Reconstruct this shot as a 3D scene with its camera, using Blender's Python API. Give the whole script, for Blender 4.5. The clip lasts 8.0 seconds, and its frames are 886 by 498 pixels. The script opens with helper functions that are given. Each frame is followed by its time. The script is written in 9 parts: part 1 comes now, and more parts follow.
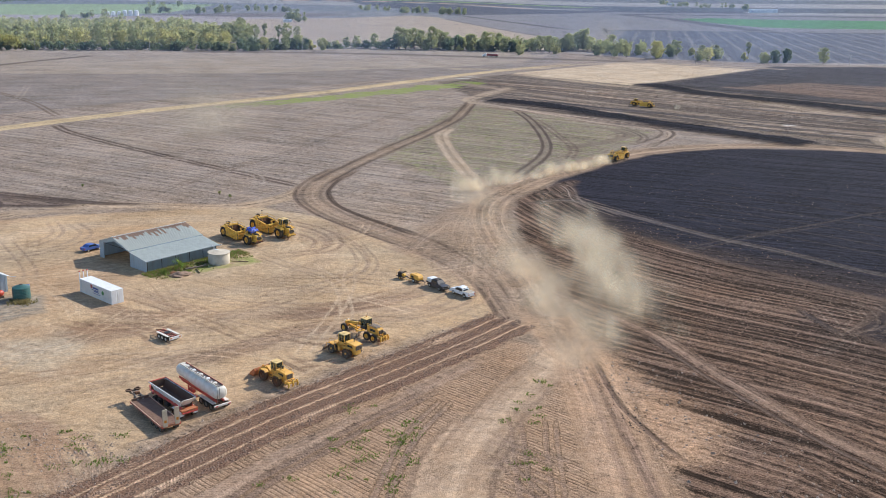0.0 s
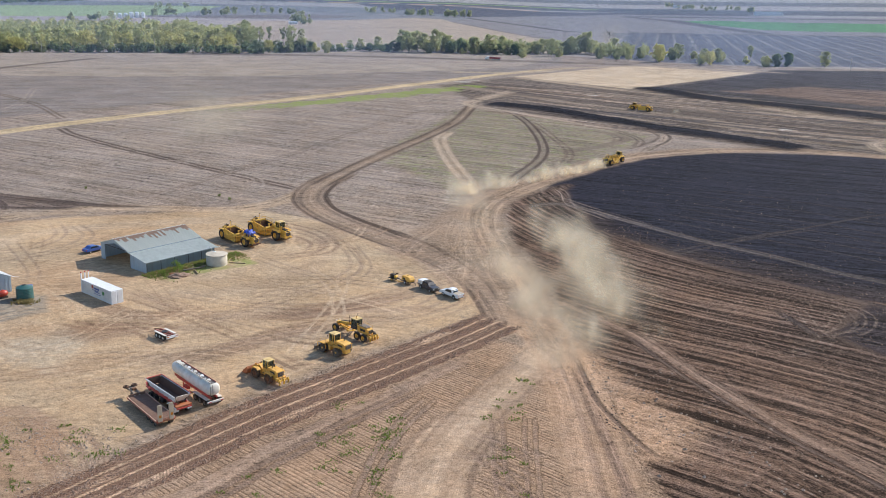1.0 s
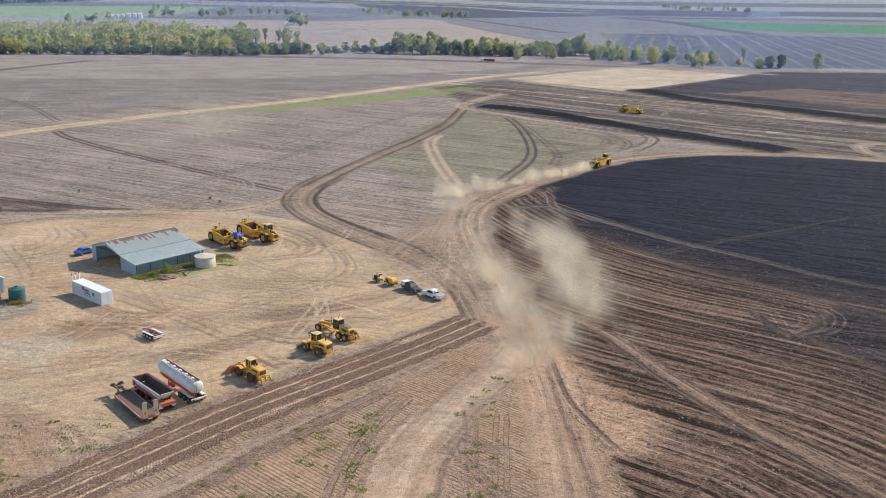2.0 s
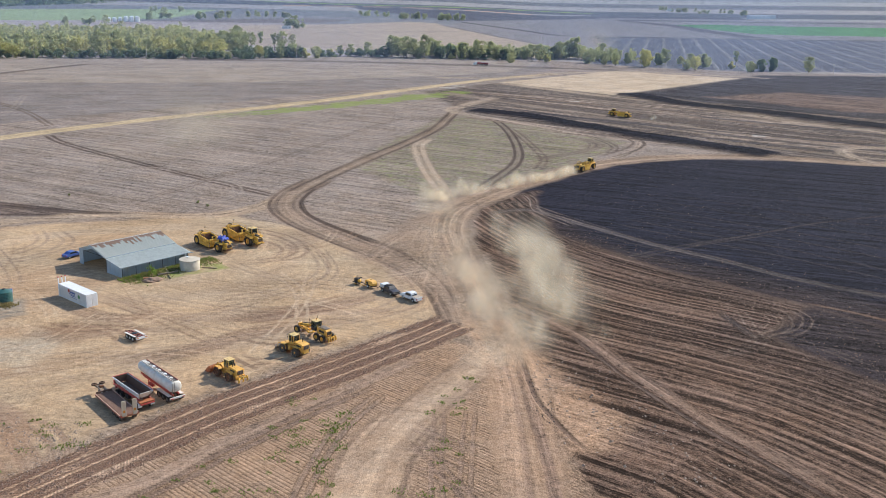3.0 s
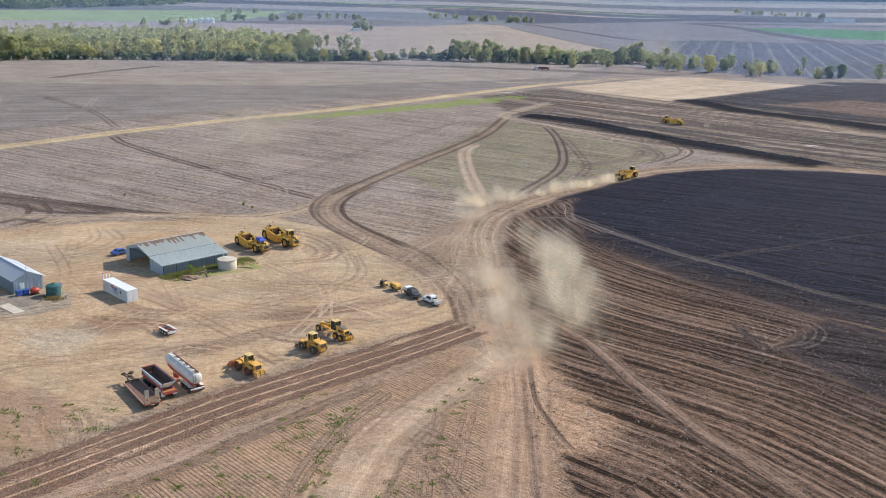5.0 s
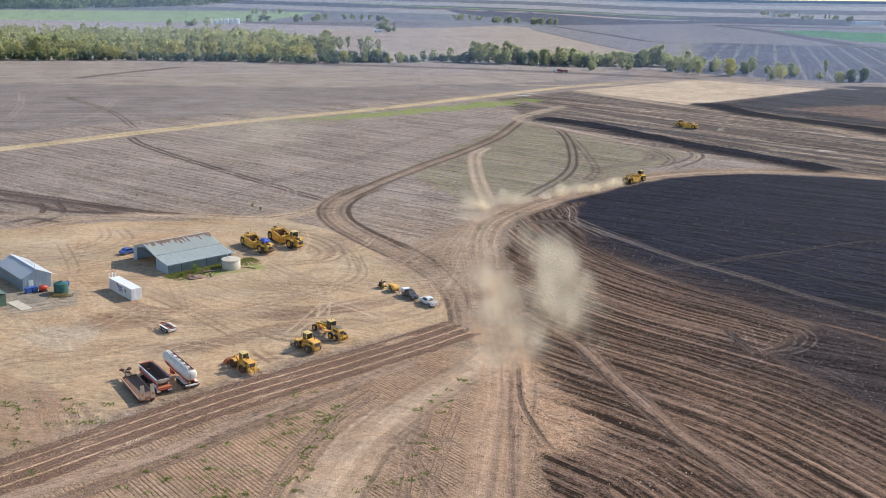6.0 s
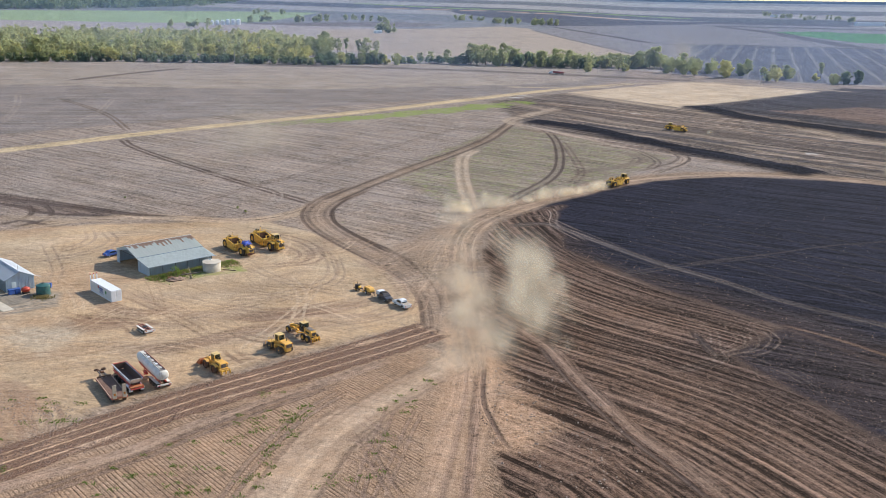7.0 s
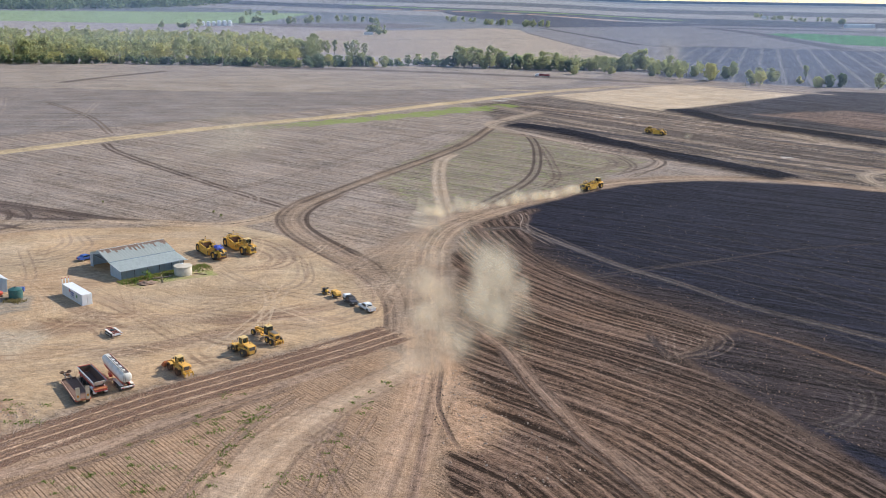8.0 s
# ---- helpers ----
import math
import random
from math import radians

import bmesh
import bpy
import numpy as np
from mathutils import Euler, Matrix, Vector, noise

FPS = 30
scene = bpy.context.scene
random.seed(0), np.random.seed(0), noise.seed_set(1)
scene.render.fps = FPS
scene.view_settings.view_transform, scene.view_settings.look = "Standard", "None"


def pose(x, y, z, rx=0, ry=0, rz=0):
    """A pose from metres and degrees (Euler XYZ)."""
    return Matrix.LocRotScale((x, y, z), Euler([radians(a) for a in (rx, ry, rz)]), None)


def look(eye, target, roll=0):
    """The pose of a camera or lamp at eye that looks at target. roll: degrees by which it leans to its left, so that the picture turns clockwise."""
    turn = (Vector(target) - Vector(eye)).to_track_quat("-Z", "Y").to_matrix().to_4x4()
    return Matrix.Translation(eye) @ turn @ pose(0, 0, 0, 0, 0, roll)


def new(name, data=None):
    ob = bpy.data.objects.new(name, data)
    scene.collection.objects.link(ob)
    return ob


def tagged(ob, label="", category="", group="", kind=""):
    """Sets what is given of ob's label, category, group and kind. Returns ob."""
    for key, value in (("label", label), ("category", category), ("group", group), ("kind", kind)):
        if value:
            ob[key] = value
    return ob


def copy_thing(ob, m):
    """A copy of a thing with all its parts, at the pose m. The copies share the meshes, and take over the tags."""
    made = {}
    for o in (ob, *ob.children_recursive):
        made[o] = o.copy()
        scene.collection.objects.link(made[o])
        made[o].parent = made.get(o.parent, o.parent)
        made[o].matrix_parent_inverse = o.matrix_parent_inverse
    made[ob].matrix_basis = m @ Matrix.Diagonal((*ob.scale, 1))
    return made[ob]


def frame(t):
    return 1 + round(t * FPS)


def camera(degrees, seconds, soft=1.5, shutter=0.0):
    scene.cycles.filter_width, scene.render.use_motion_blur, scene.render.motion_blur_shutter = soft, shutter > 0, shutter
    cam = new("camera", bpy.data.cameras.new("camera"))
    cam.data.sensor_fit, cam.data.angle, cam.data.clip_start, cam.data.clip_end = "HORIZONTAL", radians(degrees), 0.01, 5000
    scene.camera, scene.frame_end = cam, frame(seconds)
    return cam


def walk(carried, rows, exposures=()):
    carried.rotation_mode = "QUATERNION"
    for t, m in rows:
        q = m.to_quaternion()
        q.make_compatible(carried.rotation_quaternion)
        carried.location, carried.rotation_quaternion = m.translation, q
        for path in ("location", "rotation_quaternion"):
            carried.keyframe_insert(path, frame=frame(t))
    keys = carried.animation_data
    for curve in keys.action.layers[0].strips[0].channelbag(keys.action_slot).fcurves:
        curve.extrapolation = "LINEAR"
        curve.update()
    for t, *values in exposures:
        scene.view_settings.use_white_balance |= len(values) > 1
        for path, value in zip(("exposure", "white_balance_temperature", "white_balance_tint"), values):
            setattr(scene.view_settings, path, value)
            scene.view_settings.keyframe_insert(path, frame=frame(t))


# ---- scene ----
cam = camera(51.5, 8.0, soft=0.6)
PATH = [
    (0, (3.866, -2.399, 53.348), (3.759, -0.475, 52.809), 0.3),
    (0.5, (5.362, -4.722, 54.159), (5.25, -2.799, 53.622), 0.3),
    (1, (6.98, -6.97, 54.98), (6.861, -5.047, 54.444), 0.4),
    (1.5, (8.651, -9.176, 55.82), (8.533, -7.253, 55.283), 0.4),
    (3, (14.889, -15.233, 58.1), (14.776, -13.308, 57.569), 0.4),
    (3.5, (17.22, -17.064, 58.674), (17.088, -15.14, 58.143), 0.4),
    (4, (19.652, -18.515, 59.365), (19.463, -16.596, 58.834), 0.4),
    (4.5, (22.3, -19.994, 60.32), (22.077, -18.078, 59.789), 0.5),
    (5, (25.02, -21.263, 61.124), (24.76, -19.352, 60.594), 0.5),
    (6.5, (34.586, -25.22, 63.381), (34.267, -23.317, 62.852), 0.7),
    (7, (38.167, -26.714, 64.472), (37.848, -24.812, 63.943), 0.7),
    (7.5, (41.77, -28.319, 65.649), (41.457, -26.416, 65.121), 0.8),
    (8, (45.467, -29.949, 66.758), (45.16, -28.045, 66.23), 0.8),
]
EXPOSURE = 0.16
walk(cam, [(t, look(eye, target, roll)) for t, eye, target, roll in PATH], [(0.0, EXPOSURE), (8.0, EXPOSURE)])

# ---- world and sun: late afternoon, low sun ahead and to the right ----
SUN_AZ, SUN_EL = radians(47), radians(34)
world = bpy.data.worlds.new("sky")
scene.world = world
world.use_nodes = True
wn = world.node_tree
wn.nodes.clear()
sky = wn.nodes.new("ShaderNodeTexSky")
sky.sky_type = "NISHITA"
sky.sun_disc = False
sky.sun_elevation, sky.sun_rotation = SUN_EL, SUN_AZ
sky.dust_density, sky.ozone_density = 0.5, 2.0
back = wn.nodes.new("ShaderNodeBackground")
back.inputs["Strength"].default_value = 0.16
wout = wn.nodes.new("ShaderNodeOutputWorld")
wn.links.new(sky.outputs[0], back.inputs["Color"])
wn.links.new(back.outputs[0], wout.inputs["Surface"])
sun = new("sun", bpy.data.lights.new("sun", "SUN"))
sun.data.energy, sun.data.angle, sun.data.color = 4.3, radians(0.6), (1.0, 0.945, 0.86)
toward = Vector((math.sin(SUN_AZ) * math.cos(SUN_EL), math.cos(SUN_AZ) * math.cos(SUN_EL), math.sin(SUN_EL)))
sun.matrix_world = look(toward * 300, (0, 0, 0))


# ---- materials ----
def nodes_of(name):
    mat = bpy.data.materials.new(name)
    mat.use_nodes = True
    nt = mat.node_tree
    return mat, nt, nt.nodes["Principled BSDF"]


def vmath(nt, op, a, b=None):
    n = nt.nodes.new("ShaderNodeMath")
    n.operation = op
    for i, v in enumerate((a, b)):
        if v is None:
            continue
        if isinstance(v, (int, float)):
            n.inputs[i].default_value = v
        else:
            nt.links.new(v, n.inputs[i])
    return n.outputs[0]


def noise_of(nt, vec, scale, detail=4.0, rough=0.6, dims="3D"):
    n = nt.nodes.new("ShaderNodeTexNoise")
    n.noise_dimensions = dims
    n.inputs["Scale"].default_value, n.inputs["Detail"].default_value, n.inputs["Roughness"].default_value = scale, detail, rough
    if vec is not None:
        nt.links.new(vec, n.inputs["Vector"])
    return n.outputs["Fac"]


def mix_rgb(nt, kind, fac, a, b):
    n = nt.nodes.new("ShaderNodeMix")
    n.data_type, n.blend_type = "RGBA", kind
    for sock, v in ((n.inputs[0], fac), (n.inputs[6], a), (n.inputs[7], b)):
        if isinstance(v, (int, float)):
            sock.default_value = v
        elif isinstance(v, tuple):
            sock.default_value = (*v, 1)
        else:
            nt.links.new(v, sock)
    return n.outputs[2]


def grey_of(nt, val):
    n = nt.nodes.new("ShaderNodeCombineColor")
    for i in range(3):
        nt.links.new(val, n.inputs[i])
    return n.outputs[0]


def ramp_of(nt, val, lo, hi):
    n = nt.nodes.new("ShaderNodeMapRange")
    n.inputs["From Min"].default_value, n.inputs["From Max"].default_value = lo, hi
    nt.links.new(val, n.inputs["Value"])
    return n.outputs["Result"]


MATS = {}


def paint(name, col, rough=0.5, metal=0.0, dirt=0.35, dirt_col=(0.30, 0.22, 0.16), scale=1.2, bump=0.02, streak=False):
    """A painted or bare surface with two scales of dust and wear."""
    if name in MATS:
        return MATS[name]
    mat, nt, bs = nodes_of(name)
    tc = nt.nodes.new("ShaderNodeTexCoord").outputs["Object"]
    vec = tc
    if streak:
        mp = nt.nodes.new("ShaderNodeMapping")
        mp.inputs["Scale"].default_value = (1, 1, 0.15)
        nt.links.new(tc, mp.inputs["Vector"])
        vec = mp.outputs[0]
    big = noise_of(nt, vec, scale, 5)
    fine = noise_of(nt, tc, scale * 9, 3)
    f = vmath(nt, "MULTIPLY", ramp_of(nt, vmath(nt, "ADD", vmath(nt, "MULTIPLY", big, 0.75), vmath(nt, "MULTIPLY", fine, 0.25)), 0.42, 0.68), dirt)
    c = mix_rgb(nt, "MIX", f, col, dirt_col)
    c = mix_rgb(nt, "MULTIPLY", 0.18, c, grey_of(nt, ramp_of(nt, fine, 0.2, 0.75)))
    nt.links.new(c, bs.inputs["Base Color"])
    nt.links.new(vmath(nt, "ADD", vmath(nt, "MULTIPLY", f, 0.5), rough), bs.inputs["Roughness"])
    bs.inputs["Metallic"].default_value = metal
    if bump:
        bp = nt.nodes.new("ShaderNodeBump")
        bp.inputs["Strength"].default_value, bp.inputs["Distance"].default_value = 0.4, bump
        nt.links.new(fine, bp.inputs["Height"])
        nt.links.new(bp.outputs[0], bs.inputs["Normal"])
    MATS[name] = mat
    return mat


def glass_mat():
    if "glass" not in MATS:
        mat, nt, bs = nodes_of("tinted glass")
        bs.inputs["Base Color"].default_value = (0.02, 0.03, 0.035, 1)
        bs.inputs["Roughness"].default_value = 0.06
        bs.inputs["Specular IOR Level"].default_value = 0.7
        MATS["glass"] = mat
    return MATS["glass"]


def leaf_mat(name, a, b):
    if name in MATS:
        return MATS[name]
    mat, nt, bs = nodes_of(name)
    geo = nt.nodes.new("ShaderNodeNewGeometry")
    info = nt.nodes.new("ShaderNodeObjectInfo")
    k = vmath(nt, "ADD", vmath(nt, "MULTIPLY", geo.outputs["Random Per Island"], 0.6), vmath(nt, "MULTIPLY", info.outputs["Random"], 0.4))
    nt.links.new(mix_rgb(nt, "MIX", k, a, b), bs.inputs["Base Color"])
    bs.inputs["Roughness"].default_value = 0.7
    bs.inputs["Specular IOR Level"].default_value = 0.2
    tr = nt.nodes.new("ShaderNodeBsdfTranslucent")
    nt.links.new(mix_rgb(nt, "MIX", k, a, b), tr.inputs["Color"])
    ms = nt.nodes.new("ShaderNodeMixShader")
    ms.inputs[0].default_value = 0.62
    nt.links.new(bs.outputs[0], ms.inputs[1])
    nt.links.new(tr.outputs[0], ms.inputs[2])
    nt.links.new(ms.outputs[0], nt.nodes["Material Output"].inputs["Surface"])
    MATS[name] = mat
    return mat


YELLOW = paint("dusty machine yellow", (0.95, 0.51, 0.085), 0.5, dirt=0.45, dirt_col=(0.52, 0.33, 0.16), scale=2.0)
OLDYELLOW = paint("faded machine yellow", (0.95, 0.54, 0.075), 0.55, dirt=0.7, dirt_col=(0.30, 0.19, 0.09), scale=1.6)
PALEYEL = paint("pale dusty yellow", (0.88, 0.62, 0.24), 0.5, dirt=0.5)
DARK = paint("dark steel", (0.03, 0.03, 0.032), 0.55, 0.2, dirt=0.5)
TYRE = paint("dusty rubber", (0.022, 0.021, 0.02), 0.85, dirt=0.55, bump=0.03)
MUDTYRE = paint("rubber caked with brown mud", (0.10, 0.058, 0.038), 0.9, dirt=0.7, dirt_col=(0.27, 0.16, 0.10), scale=2.5, bump=0.03)
STEEL = paint("worn bare steel", (0.28, 0.24, 0.21), 0.5, 0.5, dirt=0.6)
DULLRED = paint("dusty faded red paint", (0.42, 0.12, 0.09), 0.6, dirt=0.6, dirt_col=(0.42, 0.33, 0.26), scale=2.5)
RUST = paint("rusty steel", (0.24, 0.11, 0.055), 0.75, 0.1, dirt=0.5, dirt_col=(0.16, 0.07, 0.04))
DARKBROWN = paint("dark brown lining", (0.115, 0.070, 0.050), 0.8, dirt=0.5, dirt_col=(0.20, 0.125, 0.085), scale=1.5)
RED = paint("red chassis paint", (0.60, 0.06, 0.05), 0.5, dirt=0.4, dirt_col=(0.45, 0.30, 0.22), scale=2.5)
ORANGE = paint("orange rusty paint", (0.55, 0.17, 0.06), 0.55, dirt=0.5)
WHITE = paint("white paint", (0.92, 0.92, 0.92), 0.4, dirt=0.16)
CARWHITE = paint("white car paint", (0.90, 0.90, 0.90), 0.25, dirt=0.15)
ALU = paint("dull tank aluminium", (0.82, 0.78, 0.70), 0.6, 0.0, dirt=0.6, dirt_col=(0.54, 0.44, 0.32))
BLUE = paint("blue paint", (0.04, 0.12, 0.42), 0.35, dirt=0.2)
TARP = paint("blue tarpaulin", (0.03, 0.09, 0.55), 0.5, dirt=0.15, scale=4, bump=0.08)
CHARCOAL = paint("charcoal car paint", (0.05, 0.05, 0.06), 0.3, dirt=0.35)
CONCRETE = paint("old concrete", (0.66, 0.58, 0.46), 0.85, dirt=0.4, scale=0.8)
WOOD = paint("weathered timber", (0.30, 0.21, 0.14), 0.8, dirt=0.5, scale=2)
GALV = paint("weathered galvanised sheet", (0.76, 0.81, 0.78), 0.5, 0.0, dirt=0.38, dirt_col=(0.42, 0.45, 0.42), streak=True)
GALVW = paint("grey wall sheet", (0.42, 0.50, 0.56), 0.55, 0.0, dirt=0.35, streak=True)
NEWGALV = paint("bright galvanised sheet", (0.84, 0.87, 0.90), 0.4, 0.0, dirt=0.12, dirt_col=(0.7, 0.7, 0.7), streak=True)
GREENTANK = paint("dark green tank plastic", (0.03, 0.13, 0.12), 0.45, dirt=0.2)
GREENSHED = paint("green painted sheet", (0.10, 0.17, 0.12), 0.5, dirt=0.3)
REDPLASTIC = paint("red plastic", (0.55, 0.06, 0.03), 0.4, dirt=0.2)
LAMP = paint("lens amber", (0.7, 0.25, 0.03), 0.25, dirt=0.1)
GLASS = glass_mat()
DECK = paint("red-brown trailer deck", (0.20, 0.105, 0.072), 0.8, dirt=0.5, dirt_col=(0.33, 0.23, 0.165), scale=1.5)
NECKSTEEL = paint("dusty worn steel", (0.34, 0.26, 0.20), 0.65, dirt=0.6, dirt_col=(0.48, 0.36, 0.26), scale=2.0)
CREAMRAIL = paint("faded cream and orange rail", (0.58, 0.40, 0.28), 0.6, dirt=0.5, dirt_col=(0.42, 0.16, 0.09), scale=2.2)


def cab_glass():
    mat, nt, bs = nodes_of("cab glass")
    bs.inputs["Base Color"].default_value = (0.28, 0.34, 0.31, 1)
    bs.inputs["Roughness"].default_value = 0.04
    bs.inputs["Transmission Weight"].default_value = 0.9
    bs.inputs["IOR"].default_value = 1.3
    return mat


CABGLASS = cab_glass()


# ---- shapes ----
def bm_box(bm, c, s, rz=0.0, rx=0.0, ry=0.0, bevel=0.0):
    m = Matrix.Translation(c) @ Euler((rx, ry, rz)).to_matrix().to_4x4() @ Matrix.Diagonal((*s, 1))
    vs = bmesh.ops.create_cube(bm, size=1.0, matrix=m)["verts"]
    if bevel:
        es = list({e for v in vs for e in v.link_edges})
        bmesh.ops.bevel(bm, geom=es, offset=bevel, segments=1, affect="EDGES")
    return bm


def bm_cyl(bm, p0, p1, r0, r1=None, seg=16, caps=True):
    p0, p1 = Vector(p0), Vector(p1)
    d = p1 - p0
    m = Matrix.Translation((p0 + p1) / 2) @ d.to_track_quat("Z", "Y").to_matrix().to_4x4()
    bmesh.ops.create_cone(bm, cap_ends=caps, segments=seg, radius1=r0, radius2=r0 if r1 is None else r1, depth=d.length, matrix=m)
    return bm


def bm_prism(bm, prof, y0, y1, bevel=0.0):
    """A side profile in x and z, drawn out along y."""
    a = [bm.verts.new((x, y0, z)) for x, z in prof]
    b = [bm.verts.new((x, y1, z)) for x, z in prof]
    n = len(prof)
    fs = [bm.faces.new(a), bm.faces.new(b[::-1])]
    for i in range(n):
        fs.append(bm.faces.new((a[i], b[i], b[(i + 1) % n], a[(i + 1) % n])))
    bmesh.ops.recalc_face_normals(bm, faces=fs)
    if bevel:
        es = list({e for f in fs for e in f.edges})
        bmesh.ops.bevel(bm, geom=es, offset=bevel, segments=1, affect="EDGES")
    return bm


def bm_tube(bm, pts, r, seg=6):
    for a, b in zip(pts[:-1], pts[1:]):
        bm_cyl(bm, a, b, r, r, seg)
    return bm


def mesh_of(name, bm, mat, smooth=False):
    me = bpy.data.meshes.new(name)
    bm.to_mesh(me)
    bm.free()
    me.materials.append(mat)
    if smooth:
        me.polygons.foreach_set("use_smooth", [True] * len(me.polygons))
    return me


def part(name, bm, mat, parent, label="", smooth=False):
    ob = new(name, mesh_of(name, bm, mat, smooth))
    ob.parent = parent
    if label:
        tagged(ob, label)
    return ob


def boxpart(name, c, s, mat, parent, label="", bevel=0.0, **turn):
    return part(name, bm_box(bmesh.new(), c, s, bevel=bevel, **turn), mat, parent, label)


def gz(x):
    """Ground height: a plain falling very gently to the east, sloped to fit the camera's view."""
    return -7.7 * math.tanh(x / 250)


def stand(x, y, deg, lift=0.0):
    """The pose of a thing that stands on the ground at x, y, turned by deg."""
    slope = 7.7 / 250 / math.cosh(x / 250) ** 2
    n = Vector((slope, 0, 1)).normalized()
    tilt = Vector((0, 0, 1)).rotation_difference(n).to_matrix().to_4x4()
    return Matrix.Translation((x, y, gz(x) + lift)) @ tilt @ pose(0, 0, 0, 0, 0, deg)


def thing(name, label, category, x, y, deg=0.0, group="", kind="", lift=0.0):
    ob = new(name)
    ob.empty_display_size = 0.3
    ob.matrix_basis = stand(x, y, deg, lift)
    return tagged(ob, label, category, group, kind)


# ---- the ground: one sheet out to the horizon ----
def lattice(ix, iy, seed):
    h = (ix.astype(np.int64) * 374761393 + iy.astype(np.int64) * 668265263 + seed * 1442695041) & 0x7FFFFFFF
    h = ((h ^ (h >> 13)) * 1274126177) & 0x7FFFFFFF
    return ((h ^ (h >> 16)) & 0xFFFF) / 65535.0


def vnoise(x, y, size, seed=0):
    x, y = x / size, y / size
    ix, iy = np.floor(x), np.floor(y)
    fx, fy = x - ix, y - iy
    fx, fy = fx * fx * (3 - 2 * fx), fy * fy * (3 - 2 * fy)
    a, b = lattice(ix, iy, seed), lattice(ix + 1, iy, seed)
    c, d = lattice(ix, iy + 1, seed), lattice(ix + 1, iy + 1, seed)
    return (a * (1 - fx) + b * fx) * (1 - fy) + (c * (1 - fx) + d * fx) * fy


def fbm(x, y, size, seed=0, octaves=4):
    out, amp, tot = 0, 1.0, 0.0
    for i in range(octaves):
        out = out + amp * vnoise(x, y, size / 2 ** i, seed + i)
        tot += amp
        amp *= 0.55
    return out / tot


def sstep(a, b, v):
    t = np.clip((v - a) / (b - a), 0, 1)
    return t * t * (3 - 2 * t)


def curve(pts, n=8):
    """A smooth line through a few places."""
    p = np.array(pts, float)
    p = np.vstack([2 * p[0] - p[1], p, 2 * p[-1] - p[-2]])
    out = []
    for i in range(1, len(p) - 2):
        for t in np.arange(n) / n:
            a, b, c, d = p[i - 1], p[i], p[i + 1], p[i + 2]
            out.append(0.5 * (2 * b + (c - a) * t + (2 * a - 5 * b + 4 * c - d) * t * t + (3 * b - a - 3 * c + d) * t ** 3))
    out.append(p[-2])
    return np.array(out)


NF = 1060


def angles():
    fine = np.radians(np.linspace(-38, 33, NF))
    rest = np.radians(np.linspace(33, 322, 64))[1:-1]
    return np.concatenate([fine, rest])


CX, CY = 20.0, -20.0
ANG = angles()
RAD = np.concatenate([np.linspace(2, 58, 10), np.exp(np.linspace(math.log(62), math.log(280), 500)), np.exp(np.linspace(math.log(281.4), math.log(900), 230)), np.exp(np.linspace(math.log(910), math.log(4950), 130))])
NA, NR = len(ANG), len(RAD)
aa, rr = np.meshgrid(ANG, RAD)
X = (CX + rr * np.sin(aa)).ravel()
Y = (CY + rr * np.cos(aa)).ravel()
R = rr.ravel()
# far ground bent up so that its edge meets the camera's horizon
Z = -7.7 * np.tanh(X / 250) + 56.0 * sstep(0, 1, np.clip((R - 1900) / 3800, 0, 1)) * 1.22
COL = np.zeros((len(X), 3))
ST = np.full(len(X), 0.35)     # strength of streaks
PH = np.zeros(len(X))          # metres across the rows
AL = np.zeros(len(X))          # metres along the rows
TREAD = np.zeros(len(X))       # strength of tyre bars
ROWS = np.zeros(len(X))        # strength of planted rows
WEED = np.zeros(len(X))        # green cover
WIND = np.zeros(len(X))        # windrows of spoil
CLOD = np.full(len(X), 0.5)    # coarseness of the soil
N1 = fbm(X, Y, 9.0, 1)
N2 = fbm(X, Y, 40.0, 7)
N3 = fbm(X, Y, 2.2, 13, 3)


def rows_at(mask, deg):
    c, s = math.cos(radians(deg)), math.sin(radians(deg))
    PH[mask] = (-s * X + c * Y)[mask]
    AL[mask] = (c * X + s * Y)[mask]


def seam(m, at=0.5, idx=slice(None)):
    """Streaks die out where two directions of working meet."""
    ST[idx] *= np.clip(np.abs(m - at) / 0.28, 0, 1)


def blend(arr, m, v):
    if arr.ndim == 2:
        arr[:] = arr * (1 - m[:, None]) + np.array(v) * m[:, None]
    else:
        arr[:] = arr * (1 - m) + v * m


def inside(poly, soft=1.5, rag=2.0):
    """How far each place lies inside a convex outline (0 to 1), with a ragged edge."""
    p = np.array(poly, float)
    area = np.sum(p[:, 0] * np.roll(p[:, 1], -1) - p[:, 1] * np.roll(p[:, 0], -1))
    if area < 0:
        p = p[::-1]
    d = np.full(len(X), 1e9)
    for a, b in zip(p, np.roll(p, -1, 0)):
        e = b - a
        e = e / np.linalg.norm(e)
        d = np.minimum(d, -(X - a[0]) * e[1] + (Y - a[1]) * e[0])
    return sstep(-soft, soft, d + (N1 - 0.5) * 2 * rag)


